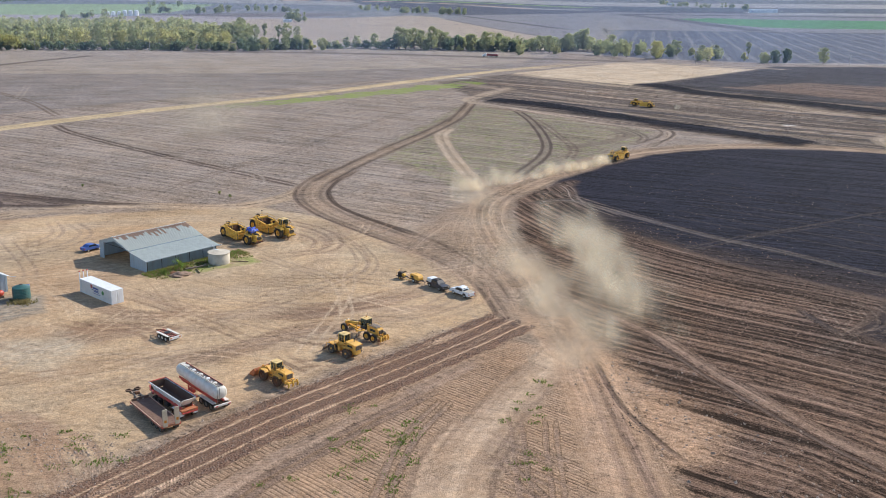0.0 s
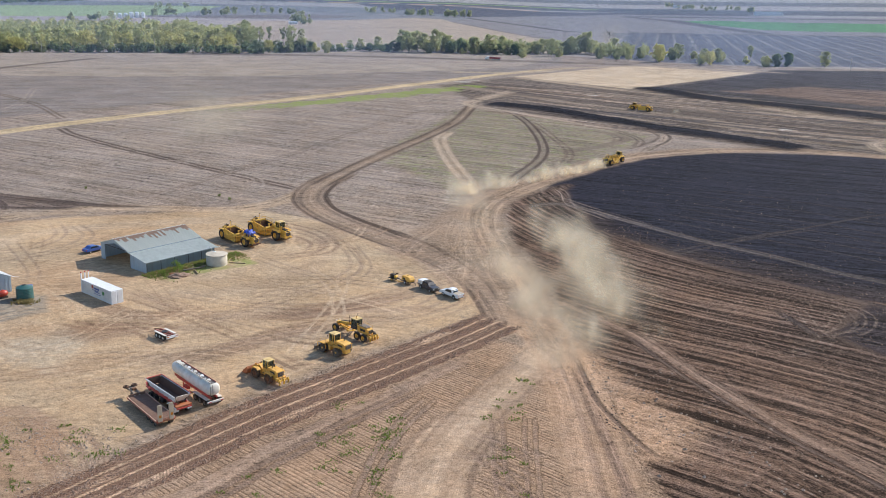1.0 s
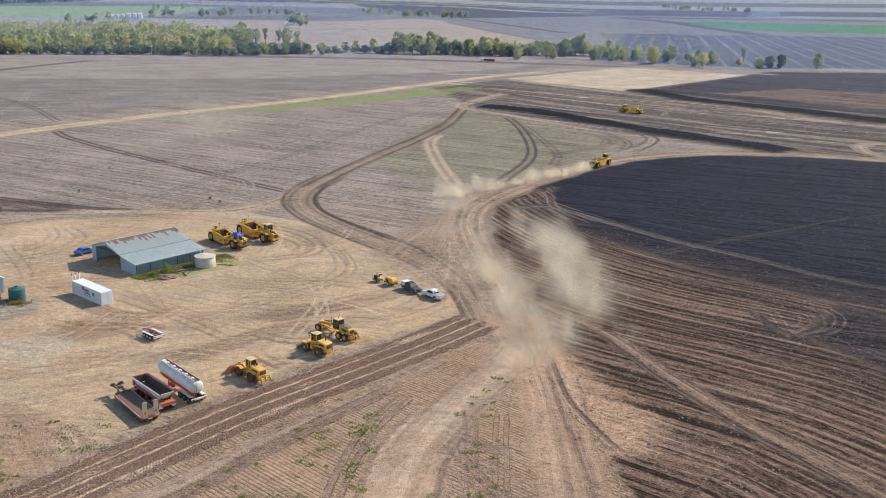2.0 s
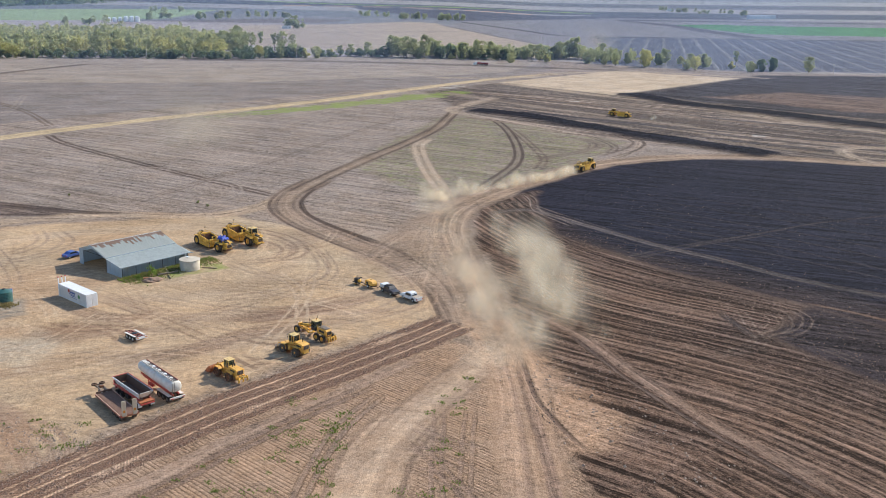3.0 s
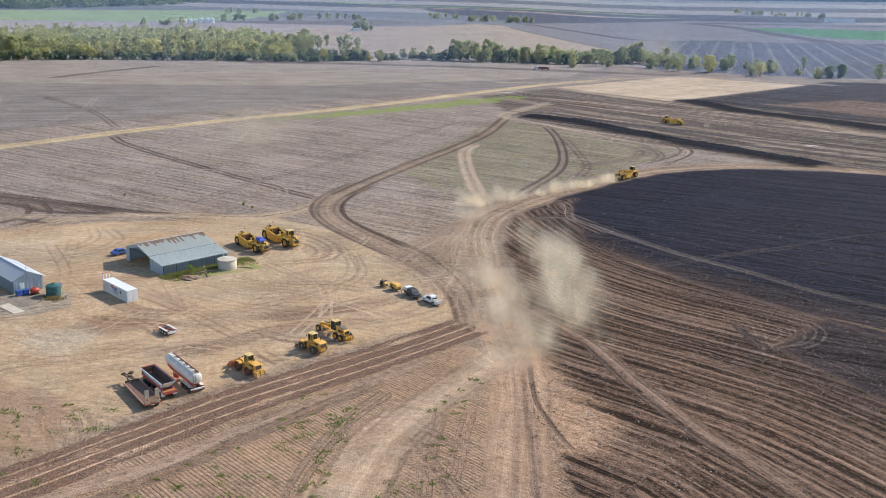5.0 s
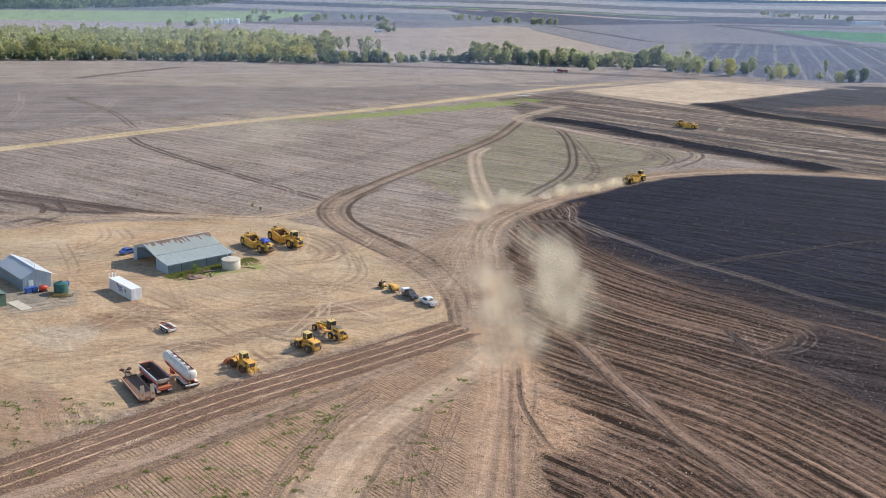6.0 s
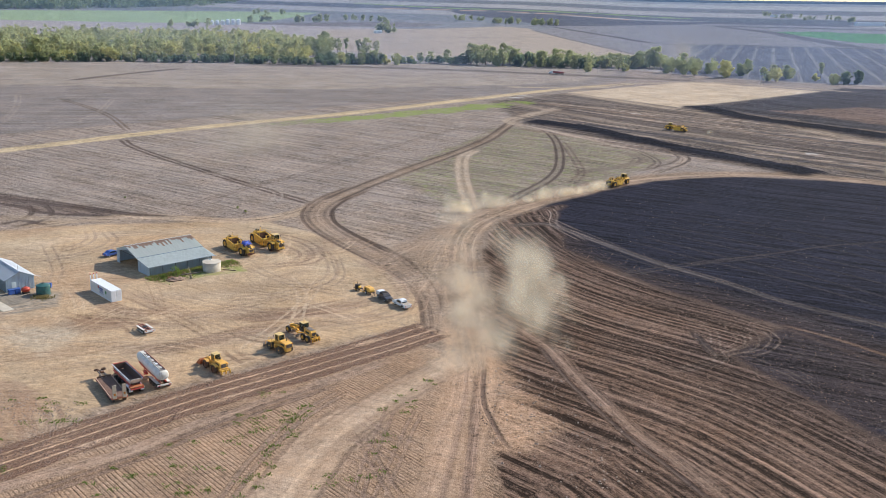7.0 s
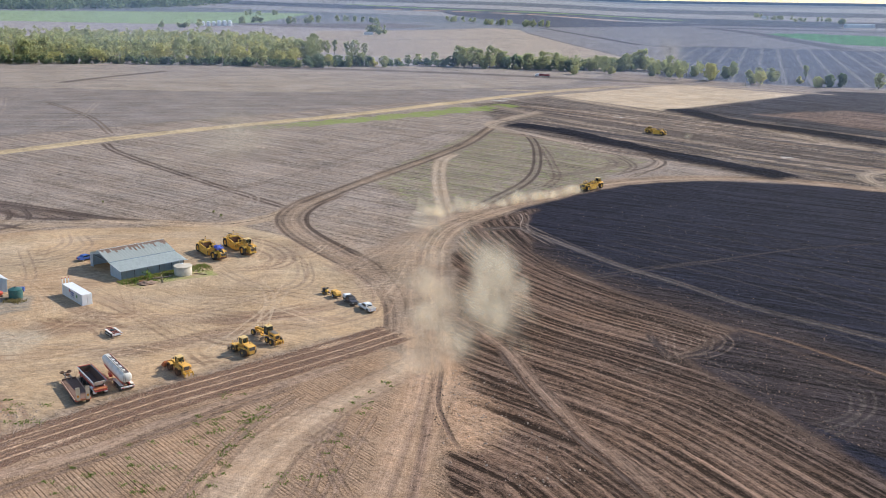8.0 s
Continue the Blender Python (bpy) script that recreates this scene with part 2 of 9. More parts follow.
def region(poly, soft=1.5, rag=2.0):
    """The same for any outline."""
    p = np.array(poly, float)
    odd = np.zeros(len(X), bool)
    d = np.full(len(X), 1e9)
    for a, b in zip(p, np.roll(p, -1, 0)):
        hit = (a[1] > Y) != (b[1] > Y)
        with np.errstate(divide="ignore", invalid="ignore"):
            xs = (b[0] - a[0]) * (Y - a[1]) / (b[1] - a[1]) + a[0]
        odd ^= hit & (X < xs)
        e = b - a
        t = np.clip(((X - a[0]) * e[0] + (Y - a[1]) * e[1]) / (e @ e), 0, 1)
        d = np.minimum(d, np.hypot(X - a[0] - t * e[0], Y - a[1] - t * e[1]))
    d = np.where(odd, d, -d)
    return sstep(-soft, soft, d + (N1 - 0.5) * 2 * rag)


def near(pts, reach):
    c = curve(pts)
    idx = np.nonzero((X > c[:, 0].min() - reach) & (X < c[:, 0].max() + reach) & (Y > c[:, 1].min() - reach) & (Y < c[:, 1].max() + reach))[0]
    x, y = X[idx], Y[idx]
    best, d, s, run = np.full(len(idx), 1e9), np.zeros(len(idx)), np.zeros(len(idx)), 0.0
    for a, b in zip(c[:-1], c[1:]):
        e = b - a
        ln = max(np.linalg.norm(e), 1e-6)
        t = np.clip(((x - a[0]) * e[0] + (y - a[1]) * e[1]) / ln ** 2, 0, 1)
        qx, qy = x - a[0] - t * e[0], y - a[1] - t * e[1]
        q = np.hypot(qx, qy)
        k = q < best
        best[k] = q[k]
        d[k] = (np.sign(e[0] * qy - e[1] * qx) * q)[k]
        s[k] = (run + t * ln)[k]
        run += ln
    k = best < reach
    ends = sstep(0, 6, np.minimum(s, run - s) + 1.5)
    return idx[k], d[k], s[k], ends[k]


def lay(pts, w, col, strength=1.0, streak=0.8, depth=0.0, edge=0.3, clod=0.3, fade=True, tread=0.0):
    """A worn track w metres wide to each side of a line."""
    idx, d, s, ends = near(pts, w * 1.8 + 1)
    m = strength * sstep(w * (1 + edge), w * (1 - edge), np.abs(d) + (N1[idx] - 0.5) * w * 0.5)
    if fade:
        m = m * ends
    COL[idx] = COL[idx] * (1 - m[:, None]) + np.array(col) * m[:, None]
    k = m > 0.3
    PH[idx[k]], AL[idx[k]] = d[k], s[k]
    ST[idx] = ST[idx] * (1 - m) + streak * m
    seam(m, 0.3, idx)
    CLOD[idx] = CLOD[idx] * (1 - m) + clod * m
    ROWS[idx] *= np.clip(1 - 3 * m, 0, 1)
    WEED[idx] *= 1 - m
    TREAD[idx] = TREAD[idx] * (1 - m) + tread * m
    Z[idx] -= depth * m


def twin(pts, col, gauge=1.0, w=0.45, strength=0.7, depth=0.05):
    """Two wheel ruts along a line."""
    idx, d, s, ends = near(pts, gauge + w * 3)
    m = strength * ends * sstep(w * 1.5, w * 0.5, np.abs(np.abs(d) - gauge) + (N3[idx] - 0.5) * 0.25)
    COL[idx] = COL[idx] * (1 - m[:, None]) + np.array(col) * m[:, None]
    ROWS[idx] *= 1 - m
    WEED[idx] *= 1 - m
    Z[idx] -= depth * m


def tyre(pts, col, gauge=1.0, w=0.3, strength=0.6, tread=0.8, depth=0.03, gaps=0.5):
    """Two wheel marks with pressed lug bars, broken here and there."""
    idx, d, s, ends = near(pts, gauge + w * 3)
    side = np.where(d > 0, 1.0, -1.0)
    q = d - side * gauge
    broken = 1 - gaps * sstep(0.48, 0.62, fbm(s * 1.0, side * 31.0 + pts[0][0], 9.0, 51, 2))
    m = strength * ends * broken * (1 - WIND[idx]) * sstep(w * 1.25, w * 0.75, np.abs(q) + (N3[idx] - 0.5) * w * 0.4)
    COL[idx] = COL[idx] * (1 - m[:, None]) + np.array(col) * m[:, None]
    k = m > 0.15
    PH[idx[k]], AL[idx[k]] = q[k], s[k]
    ROWS[idx] *= np.clip(1 - 2 * m, 0, 1)
    WEED[idx] *= 1 - m
    TREAD[idx] = np.maximum(TREAD[idx] * (1 - m), tread * m)
    Z[idx] -= depth * m


# base fallow, rows run west-north-west
FALLOW = (0.265, 0.217, 0.186)
DUSTY = (0.41, 0.30, 0.205)
DAMP = (0.135, 0.10, 0.080)
# black soil; its blue cast is haze put into the colour
BLACK = (0.0205, 0.0208, 0.0335)
COL[:] = FALLOW
rows_at(np.ones(len(X), bool), -23)
ST[:] = 0.75
blend(COL, sstep(0.45, 0.75, N2) * 0.5, (0.30, 0.245, 0.21))
WEED[:] = 0.32 * sstep(0.45, 0.7, N2)
blend(COL, sstep(300, 190, R), (0.30, 0.225, 0.168))
# the field north of the road
nr = inside([(-265, 150), (-184.9, 304.4), (-91.7, 469.1), (11, 669.4), (59.6, 742.4), (60, 900), (-900, 760), (-900, 150)], 1, 1)
rows_at(nr > 0.5, 24)
blend(COL, nr, (0.232, 0.200, 0.185))
blend(WEED, nr, 0.0)
up = inside([(-311, 509), (-218, 544), (-114, 569), (-31, 674), (20, 720), (60, 900), (-900, 760), (-900, 380)], 4, 5)
blend(COL, up * nr, (0.31, 0.262, 0.225))
blend(ST, nr, 0.5)
seam(nr)
# straw-coloured levelled paddock
sb = inside([(15.4, 644.7), (115.4, 801.9), (212.6, 762.5), (88.8, 588.4)], 1.5, 0.5)
# worked ground east of the track: cut zone
cut = region([(-2, 470), (30, 425), (75, 392), (130, 350), (260, 330), (420, 420), (420, 830), (240, 800), (88, 590), (15, 640), (-30, 560)], 4, 4)
blend(COL, cut, (0.142, 0.115, 0.100))
blend(WEED, cut, 0.0)
rows_at(cut > 0.5, -32)
blend(ST, cut, 2.0)
seam(cut)
dk = region([(104, 600), (215, 500), (420, 480), (420, 830), (240, 800)], 5, 8)
# dark worked soil, tinted with painted-in haze blue
blend(COL, dk * 0.85, (0.036, 0.036, 0.046))
br = region([(150, 600), (215, 540), (330, 520), (330, 610), (220, 650)], 5, 8)
blend(COL, br * 0.7, (0.185, 0.128, 0.102))
blend(COL, sb, (0.50, 0.395, 0.29))
blend(ST, sb, 0.35)
seam(sb)
rows_at(sb > 0.5, 52)
# green strip beside the road
idx, d, s, ends = near([(-170, 335), (-124.5, 400), (-87.3, 446), (-50.3, 500), (-12.1, 562)], 22)
g = sstep(16, 3, np.abs(d + 2) + (N1[idx] - 0.5) * 14) * sstep(20, 150, s)
WEED[idx] = np.maximum(WEED[idx], g * 1.3)
# island between the tracks keeps some weeds
isl = region([(-38, 300), (-14, 440), (0, 455), (55, 398), (72, 385), (48, 325), (14, 275), (-8, 255)], 2, 2)
blend(COL, isl, (0.235, 0.195, 0.155))
WEED[:] = np.maximum(WEED, isl * 0.62)
# yard
yard = region([(-230, 120), (-125, 182), (-112, 190), (-91, 203), (-71, 212), (-54, 217), (-38, 211), (-23, 198), (-9, 177), (3, 160), (7, 150), (4, 146), (-4, 138), (-16, 125), (-27, 110), (-38, 94), (-46, 79), (-70, 40), (-230, 20)], 2, 2)
blend(COL, yard, (0.475, 0.340, 0.216))
blend(COL, yard * sstep(0.42, 0.66, N2) * 0.45, (0.43, 0.345, 0.245))
blend(COL, yard * sstep(0.52, 0.72, fbm(X, Y, 24.0, 61)) * 0.5, (0.37, 0.238, 0.148))
blend(WEED, yard, 0.0)
blend(ST, yard, 0.06)
blend(CLOD, yard, 0.25)
# dark earth along the edge of the black field
lay([(24, 240), (28, 219), (40, 206), (54, 187.5), (67, 177.5), (78, 167.5)], 4.5, (0.070, 0.051, 0.044), 1.0)
lay([(78, 167.5), (73.5, 158), (65.5, 148), (73.5, 135), (81.5, 122), (96.5, 96), (123, 40)], 3.2, (0.085, 0.060, 0.050), 1.0)
# black soil field
blk = region([(17, 250), (19, 262), (30, 284), (43, 308), (60, 331), (91, 348), (143, 352), (420, 340), (420, 60), (125, 40), (97, 96), (82, 122), (74, 135), (66, 148), (74, 158), (79, 167), (67, 178), (54, 188), (40, 206), (28, 219), (25, 238)], 2.0, 2.5)
blend(COL, blk, BLACK)
idx, d, s, ends = near([(20, 250), (29.6, 246), (38, 226), (48.8, 209), (59.3, 199), (75, 190), (100, 172), (140, 130)], 46)
m = blk[idx] * sstep(-2, 9, -d + (N1[idx] - 0.5) * 8) * 0.8
COL[idx] = COL[idx] * (1 - m[:, None]) + np.array((0.050, 0.038, 0.037)) * m[:, None]
rows_at(blk > 0.5, -14)
blend(ST, blk, 1.25)
seam(blk)
blend(WEED, blk, 0.03)
blend(CLOD, blk, 0.9)
# furrowed strips between the haul road and the black field
fur = region([(28, 270), (26, 250), (30, 230), (30, 217), (40, 205), (54, 187), (67, 177.5), (78, 167), (73, 158), (65, 148), (73, 135), (81, 122), (96, 96), (122, 40), (122, 20), (45, 20), (29, 60), (26.5, 84), (25.5, 95), (22.5, 112), (18, 130), (17, 165), (12, 195), (9, 225), (10, 242), (15, 256)], 2, 2)
BOW = [(4, 280), (14, 240), (30, 206), (52, 183), (74, 170), (100, 150), (140, 100)]
idx, d, s, ends = near(BOW, 130)
k = fur[idx] > 0.3
PH[idx[k]], AL[idx[k]] = d[k], s[k]
blend(COL, fur, (0.134, 0.087, 0.063))
rim = region([(24, 262), (30, 284), (60, 331), (420, 340), (420, 60), (125, 40), (97, 96), (82, 122), (74, 135), (66, 148), (74, 158), (79, 167), (67, 178), (54, 188), (40, 206), (28, 219), (25, 238)], 26, 5)
blend(COL, np.clip(rim * 1.7, 0, 1) * fur * 0.8, (0.060, 0.044, 0.040))
blend(ST, fur, 2.1)
seam(fur, 0.3)
blend(CLOD, fur, 1.0)
blend(WEED, fur, 0.0)
# near paddock with planted rows
rowz = region([(-44, 72), (3, 137), (14, 134), (24, 100), (34, 60), (34, 30), (-60, 30)], 1.5, 1.5)
blend(COL, rowz, (0.345, 0.232, 0.155))
rows_at(rowz > 0.5, -37)
blend(ROWS, rowz, 0.55 + 0.45 * N1)
blend(WEED, rowz, 0.16)
blend(ST, rowz, 0.3)
seam(rowz)

# tracks
lay([(-222, 232), (-203, 268), (-184.9, 304.4), (-148.2, 376.7), (-91.7, 469.1), (-31.8, 587.1), (11, 669.4), (59.6, 742.4)], 4.6, (0.50, 0.388, 0.245), 0.95, 0.5, edge=0.15, fade=False)
lay([(15.5, 640.4), (67.5, 592.5), (130.3, 543.4), (164.6, 489.9), (188.6, 459.6), (260, 400)], 6, (0.32, 0.25, 0.19), 0.9, 0.8)
lay([(-30, 660), (30, 690), (59, 742), (100, 780), (150, 800), (240, 770)], 4, (0.40, 0.32, 0.24), 0.8)
lay([(-250, 745), (-140, 775), (-60, 790), (10, 800), (120, 812)], 10, (0.12, 0.10, 0.095), 0.7)
lay([(-320, 560), (-311, 622), (-297, 679)], 4, (0.10, 0.08, 0.075), 0.8)
twin([(-162.1, 335.2), (-146.3, 317.4), (-111.6, 289.3), (-76, 263.1), (-49.5, 244.5)], (0.11, 0.083, 0.070), 1.2, 0.75, 1.0)
twin([(-263.8, 456.6), (-209.9, 407.2), (-171, 357.9)], DAMP, 1.2, 0.7, 0.7)
twin([(-85.3, 226.4), (-78.1, 253.2), (-74, 268.5), (-62.3, 305.1), (-45.6, 379.4), (-29.3, 434.8)], DAMP, 1.1, 0.5, 0.5)
lay([(-14.4, 367.8), (-16.5, 347.3), (-10.3, 304.7), (-0.7, 259), (3.6, 242.7)], 3.0, DUSTY, 0.35)
twin([(-14.4, 367.8), (-16.5, 347.3), (-10.3, 304.7), (-0.7, 259), (3.6, 242.7)], (0.42, 0.33, 0.25), 1.6, 0.9, 0.9)
lay([(-6, 462), (9.6, 446.6), (18.6, 409.6), (23.1, 354.2), (21.6, 317.6), (12.9, 281), (6.6, 261.1)], 2.2, DAMP, 0.2)
twin([(-6, 462), (9.6, 446.6), (18.6, 409.6), (23.1, 354.2), (21.6, 317.6), (12.9, 281), (6.6, 261.1)], (0.085, 0.064, 0.055), 1.5, 0.62, 0.95)
twin([(18, 415), (22.6, 402), (28.7, 363.5), (32.6, 330.9), (29.1, 306.5)], DAMP, 1.2, 0.6, 0.6)
lay([(-114.8, 190.5), (-106.1, 202), (-87.7, 212.8), (-61.9, 216.4), (-52.2, 226.8), (-46.7, 243.7)], 3.2, DUSTY, 0.7)
wd = region([(-200, 234), (-133, 223), (-95, 215), (-100, 209), (-118, 207), (-130, 211), (-200, 222)], 1.5, 2.0)
blend(COL, wd * 0.65, (0.125, 0.092, 0.080))
blend(ST, wd, 1.0)
for pts, w in (([(-180, 229), (-133, 220), (-107, 215.5), (-91.5, 214), (-80, 215)], 1.6), ([(-178, 233), (-133, 223.5), (-110, 218.5), (-96, 215)], 0.8), ([(-160, 219), (-128.5, 212.6), (-118, 208), (-107, 208.6), (-98, 211)], 1.1),
               ([(-150, 206), (-120, 199), (-112.5, 196.6), (-105, 195)], 1.2), ([(-128, 216), (-121, 207), (-119, 199), (-122, 190)], 0.9), ([(-124, 218), (-116, 209), (-113, 200), (-116, 191)], 0.9)):
    lay(pts, w, (0.085, 0.064, 0.056), 0.85, 0.6)
lay([(-113.6, 188), (-107, 198), (-102, 204), (-90, 211), (-76, 215.6)], 1.6, (0.38, 0.29, 0.215), 0.7)
lay([(-160, 190), (-130, 198), (-112, 203), (-90, 207)], 3, (0.30, 0.235, 0.18), 0.7)
for pts in ([(-330, 420), (-285, 372), (-262, 335), (-250, 300)], [(-300, 470), (-262, 410), (-232, 350), (-222, 310)], [(-240, 470), (-212, 400), (-205, 340)], [(-120, 330), (-98, 310), (-80, 305), (-70, 318), (-82, 335)], [(-88, 252), (-78, 262), (-66, 258), (-62, 244), (-72, 236)], [(-110, 262), (-100, 276), (-84, 278), (-76, 266)]):
    twin(pts, (0.33, 0.275, 0.235), 1.2, 0.45, 0.55)
# loop track from the yard round to the north
LOOP = [(9.9, 145.1), (5.7, 162.4), (-0.4, 175.5), (-10.9, 189.3), (-21.4, 199.7), (-36.3, 216.7), (-43.9, 232), (-45.4, 250), (-41.5, 272), (-32.5, 312), (-22.5, 352), (-13.2, 399), (-9.5, 440), (-6.5, 486)]
LOW, TOP = LOOP[:9], LOOP[7:]
lay(LOW, 4.7, (0.245, 0.180, 0.136), 0.9, 0.55, 0.10)
lay(TOP, 3.1, (0.215, 0.160, 0.122), 0.9, 0.55, 0.08)
lay(LOW, 1.8, (0.33, 0.242, 0.178), 0.75, 0.4, 0.05)
lay(TOP, 1.1, (0.28, 0.212, 0.160), 0.7, 0.4, 0.05)
twin(LOW, (0.11, 0.080, 0.064), 4.3, 0.55, 0.85)
twin(LOW, (0.16, 0.118, 0.092), 2.5, 0.45, 0.6)
twin(TOP, (0.10, 0.075, 0.062), 2.3, 0.6, 0.85)
lay([(-40.5, 258), (-40.8, 241), (-37, 227), (-31.8, 218.5), (-22, 207.5), (-11.4, 197.5), (-2.5, 184.5), (4.1, 170.3), (8.1, 155.4)], 0.55, (0.075, 0.055, 0.045), 0.8, 0.5, -0.08)
lay([(-6.5, 486), (-6.5, 508), (4, 517), (20, 518), (47, 516)], 4, (0.16, 0.122, 0.10), 0.8, 0.8)
lay([(14, 545), (-8, 480), (-6, 462), (2, 456)], 4, (0.33, 0.26, 0.20), 0.8)
lay([(-20, 560), (20, 520), (60, 480), (130, 425)], 5, (0.30, 0.23, 0.18), 0.5, 1.0)
lay([(10, 530), (60, 500), (120, 462), (180, 420)], 4, (0.10, 0.08, 0.07), 0.6, 1.0)
for off, c, k in ((6, (0.30, 0.235, 0.18), 0.6), (14, (0.09, 0.074, 0.068), 0.7), (21, (0.33, 0.26, 0.20), 0.55), (30, (0.10, 0.082, 0.075), 0.6), (39, (0.30, 0.24, 0.19), 0.5), (50, (0.085, 0.07, 0.066), 0.6)):
    lay([(8 + off * 0.45, 482 + off * 0.75), (60 + off * 0.5, 440 + off * 0.8), (125 + off * 0.5, 384 + off * 0.8), (190 + off * 0.5, 350 + off * 0.75)], 2.2, c, k, 1.4)
# short passes of the scrapers over the cut
CUTS = random.Random(12)
for k in range(80):
    px, py, ln, tilt = CUTS.uniform(20, 230), CUTS.uniform(385, 560), CUTS.uniform(18, 55), CUTS.uniform(-0.60, -0.42)
    ux, uy = math.cos(tilt), math.sin(tilt)
    if 425 < py + px * 0.55 < 660:
        lay([(px - ux * ln, py - uy * ln), (px, py + CUTS.uniform(-2, 2)), (px + ux * ln, py + uy * ln)], CUTS.uniform(0.6, 2.2), CUTS.choice(((0.045, 0.042, 0.050), (0.05, 0.046, 0.052), (0.30, 0.235, 0.19), (0.19, 0.138, 0.108))), CUTS.uniform(0.45, 0.85), 1.3, edge=0.5)
# hairpin round the island
lay([(-2.5, 459.7), (29.3, 427.3), (54.5, 401.7), (73.7, 391), (76, 376), (64.1, 347.8), (51.6, 327.4)], 2.3, (0.33, 0.26, 0.21), 0.8, 1.0)
lay([(30, 330), (48, 352), (58, 372), (52, 388)], 2, DAMP, 0.5)
# worn ground where the loop joins the haul road
lay([(-14, 181), (-11, 197), (-5, 215), (3, 238), (11, 256)], 4.2, (0.31, 0.225, 0.165), 0.75, 0.6, edge=0.6)
lay([(0, 165), (0, 185), (-1, 205), (1, 225)], 6.0, (0.34, 0.248, 0.180), 0.8, 0.5, edge=0.6)
twin([(-2.5, 466), (32, 438), (54, 419), (68.6, 404.5), (75, 392), (75.2, 380), (69, 363), (58, 344)], (0.11, 0.085, 0.072), 2.3, 0.7, 0.8)
twin([(36, 408), (53, 398.7), (60, 385.6), (63.7, 368), (59, 350)], (0.12, 0.092, 0.078), 1.2, 0.6, 0.75)
twin([(40, 394), (50, 388), (55, 376), (53, 360)], (0.13, 0.10, 0.085), 1.2, 0.5, 0.6)
# haul road
HAUL = [(17.5, 131), (14.2, 146), (11.3, 164.2), (6.5, 189.4), (2.8, 216.4), (4.5, 238.9), (14.1, 263.5), (29.2, 291.1), (57.7, 330), (99.6, 355), (137.3, 356.4), (165, 352), (230, 360)]
lay(HAUL, 5.6, (0.28, 0.205, 0.152), 0.9, 0.9, 0.06, 0.25)
lay(HAUL, 4.2, (0.345, 0.25, 0.18), 0.95, 0.7, 0.08, 0.3)
twin(HAUL, (0.22, 0.16, 0.122), 2.4, 0.6, 0.6)
HL = [(2, 30), (-0.5, 60), (-0.7, 77), (-0.4, 85), (0.4, 95), (3.9, 106), (9.2, 119), (14.5, 130), (17, 140)]
lay(HL[:6], 5.0, (0.43, 0.305, 0.212), 0.95, 0.3, 0.10, 0.25, 0.12)
lay(HL[4:], 3.6, (0.42, 0.298, 0.207), 0.95, 0.3, 0.10, 0.25, 0.12)
lay(HL, 1.6, (0.50, 0.365, 0.258), 0.6, 0.3, 0.02, 0.5, 0.12)
twin(HL, (0.33, 0.23, 0.16), 2.0, 0.7, 0.35)
twin(HL[:6], (0.19, 0.13, 0.095), 4.6, 0.4, 0.55)
twin(HL[4:], (0.19, 0.13, 0.095), 3.3, 0.35, 0.5)
HR = [(26, 40), (21.2, 80), (20.4, 92), (19.9, 103), (19.3, 115), (17.6, 131), (13.5, 150)]
lay(HR, 4.6, (0.365, 0.245, 0.165), 0.97, 0.3, 0.10, 0.22, 0.2)
lay([(21, 40), (18.6, 80), (18.0, 96), (17.7, 107), (17.2, 119), (15.8, 132)], 1.7, (0.46, 0.31, 0.212), 0.6, 0.4)
lay([(29, 50), (23.7, 82), (22.6, 93), (21.6, 104), (20.3, 116), (19.5, 128)], 0.9, (0.19, 0.128, 0.098), 0.75, 0.9)
twin([(23, 50), (21.4, 80), (20.8, 96), (20.2, 107), (19.3, 119), (17, 135)], (0.28, 0.19, 0.14), 1.3, 0.45, 0.6)
fan = region([(19.5, 134), (24, 131), (30, 118), (33, 108), (30, 100), (26, 97), (24, 106), (21, 118)], 3.5, 3.0)
blend(COL, fan * 0.75, (0.46, 0.30, 0.195))
blend(ST, fan * 0.8, 0.3)
blend(CLOD, fan * 0.6, 0.4)
lay([(19.8, 130), (21.5, 115.5), (23.7, 108), (26.2, 101.6), (28.2, 98)], 0.45, (0.12, 0.082, 0.065), 0.75, 0.4, 0.15)
lay([(14, 164), (30, 143.5), (38.5, 125.5), (47.1, 109.2), (52.7, 101), (66, 80)], 1.4, (0.23, 0.157, 0.117), 0.65, 0.7)
lay([(29, 142), (37, 123), (45.8, 106.6), (51.5, 98), (64, 78)], 0.5, (0.075, 0.055, 0.047), 0.7, 0.6)
lay([(165, 352), (160, 372), (168, 392), (200, 400)], 3, (0.30, 0.235, 0.18), 0.8)
# pale track through the black field, and its neighbours
PALE = [(14, 237), (24, 243), (30, 238), (38, 229), (55, 210.5), (69, 199.3), (81, 187.5), (93, 179.5), (110, 169.5), (140, 150)]
lay(PALE, 1.7, (0.080, 0.067, 0.066), 0.6, 1.0)
twin(PALE, (0.135, 0.112, 0.100), 0.9, 0.3, 0.7)
tyre([(6, 240), (16, 252), (24, 250), (33, 238), (46, 222)], (0.17, 0.135, 0.115), 1.0, 0.4, 0.6, 0.3)
tyre([(20, 259), (23.4, 264.5), (26, 257), (27, 242), (36, 226)], (0.17, 0.135, 0.115), 1.0, 0.4, 0.6, 0.3)
lay([(62.5, 210), (87, 229), (108, 245), (135, 260)], 0.5, (0.085, 0.072, 0.068), 0.5, 0.6)
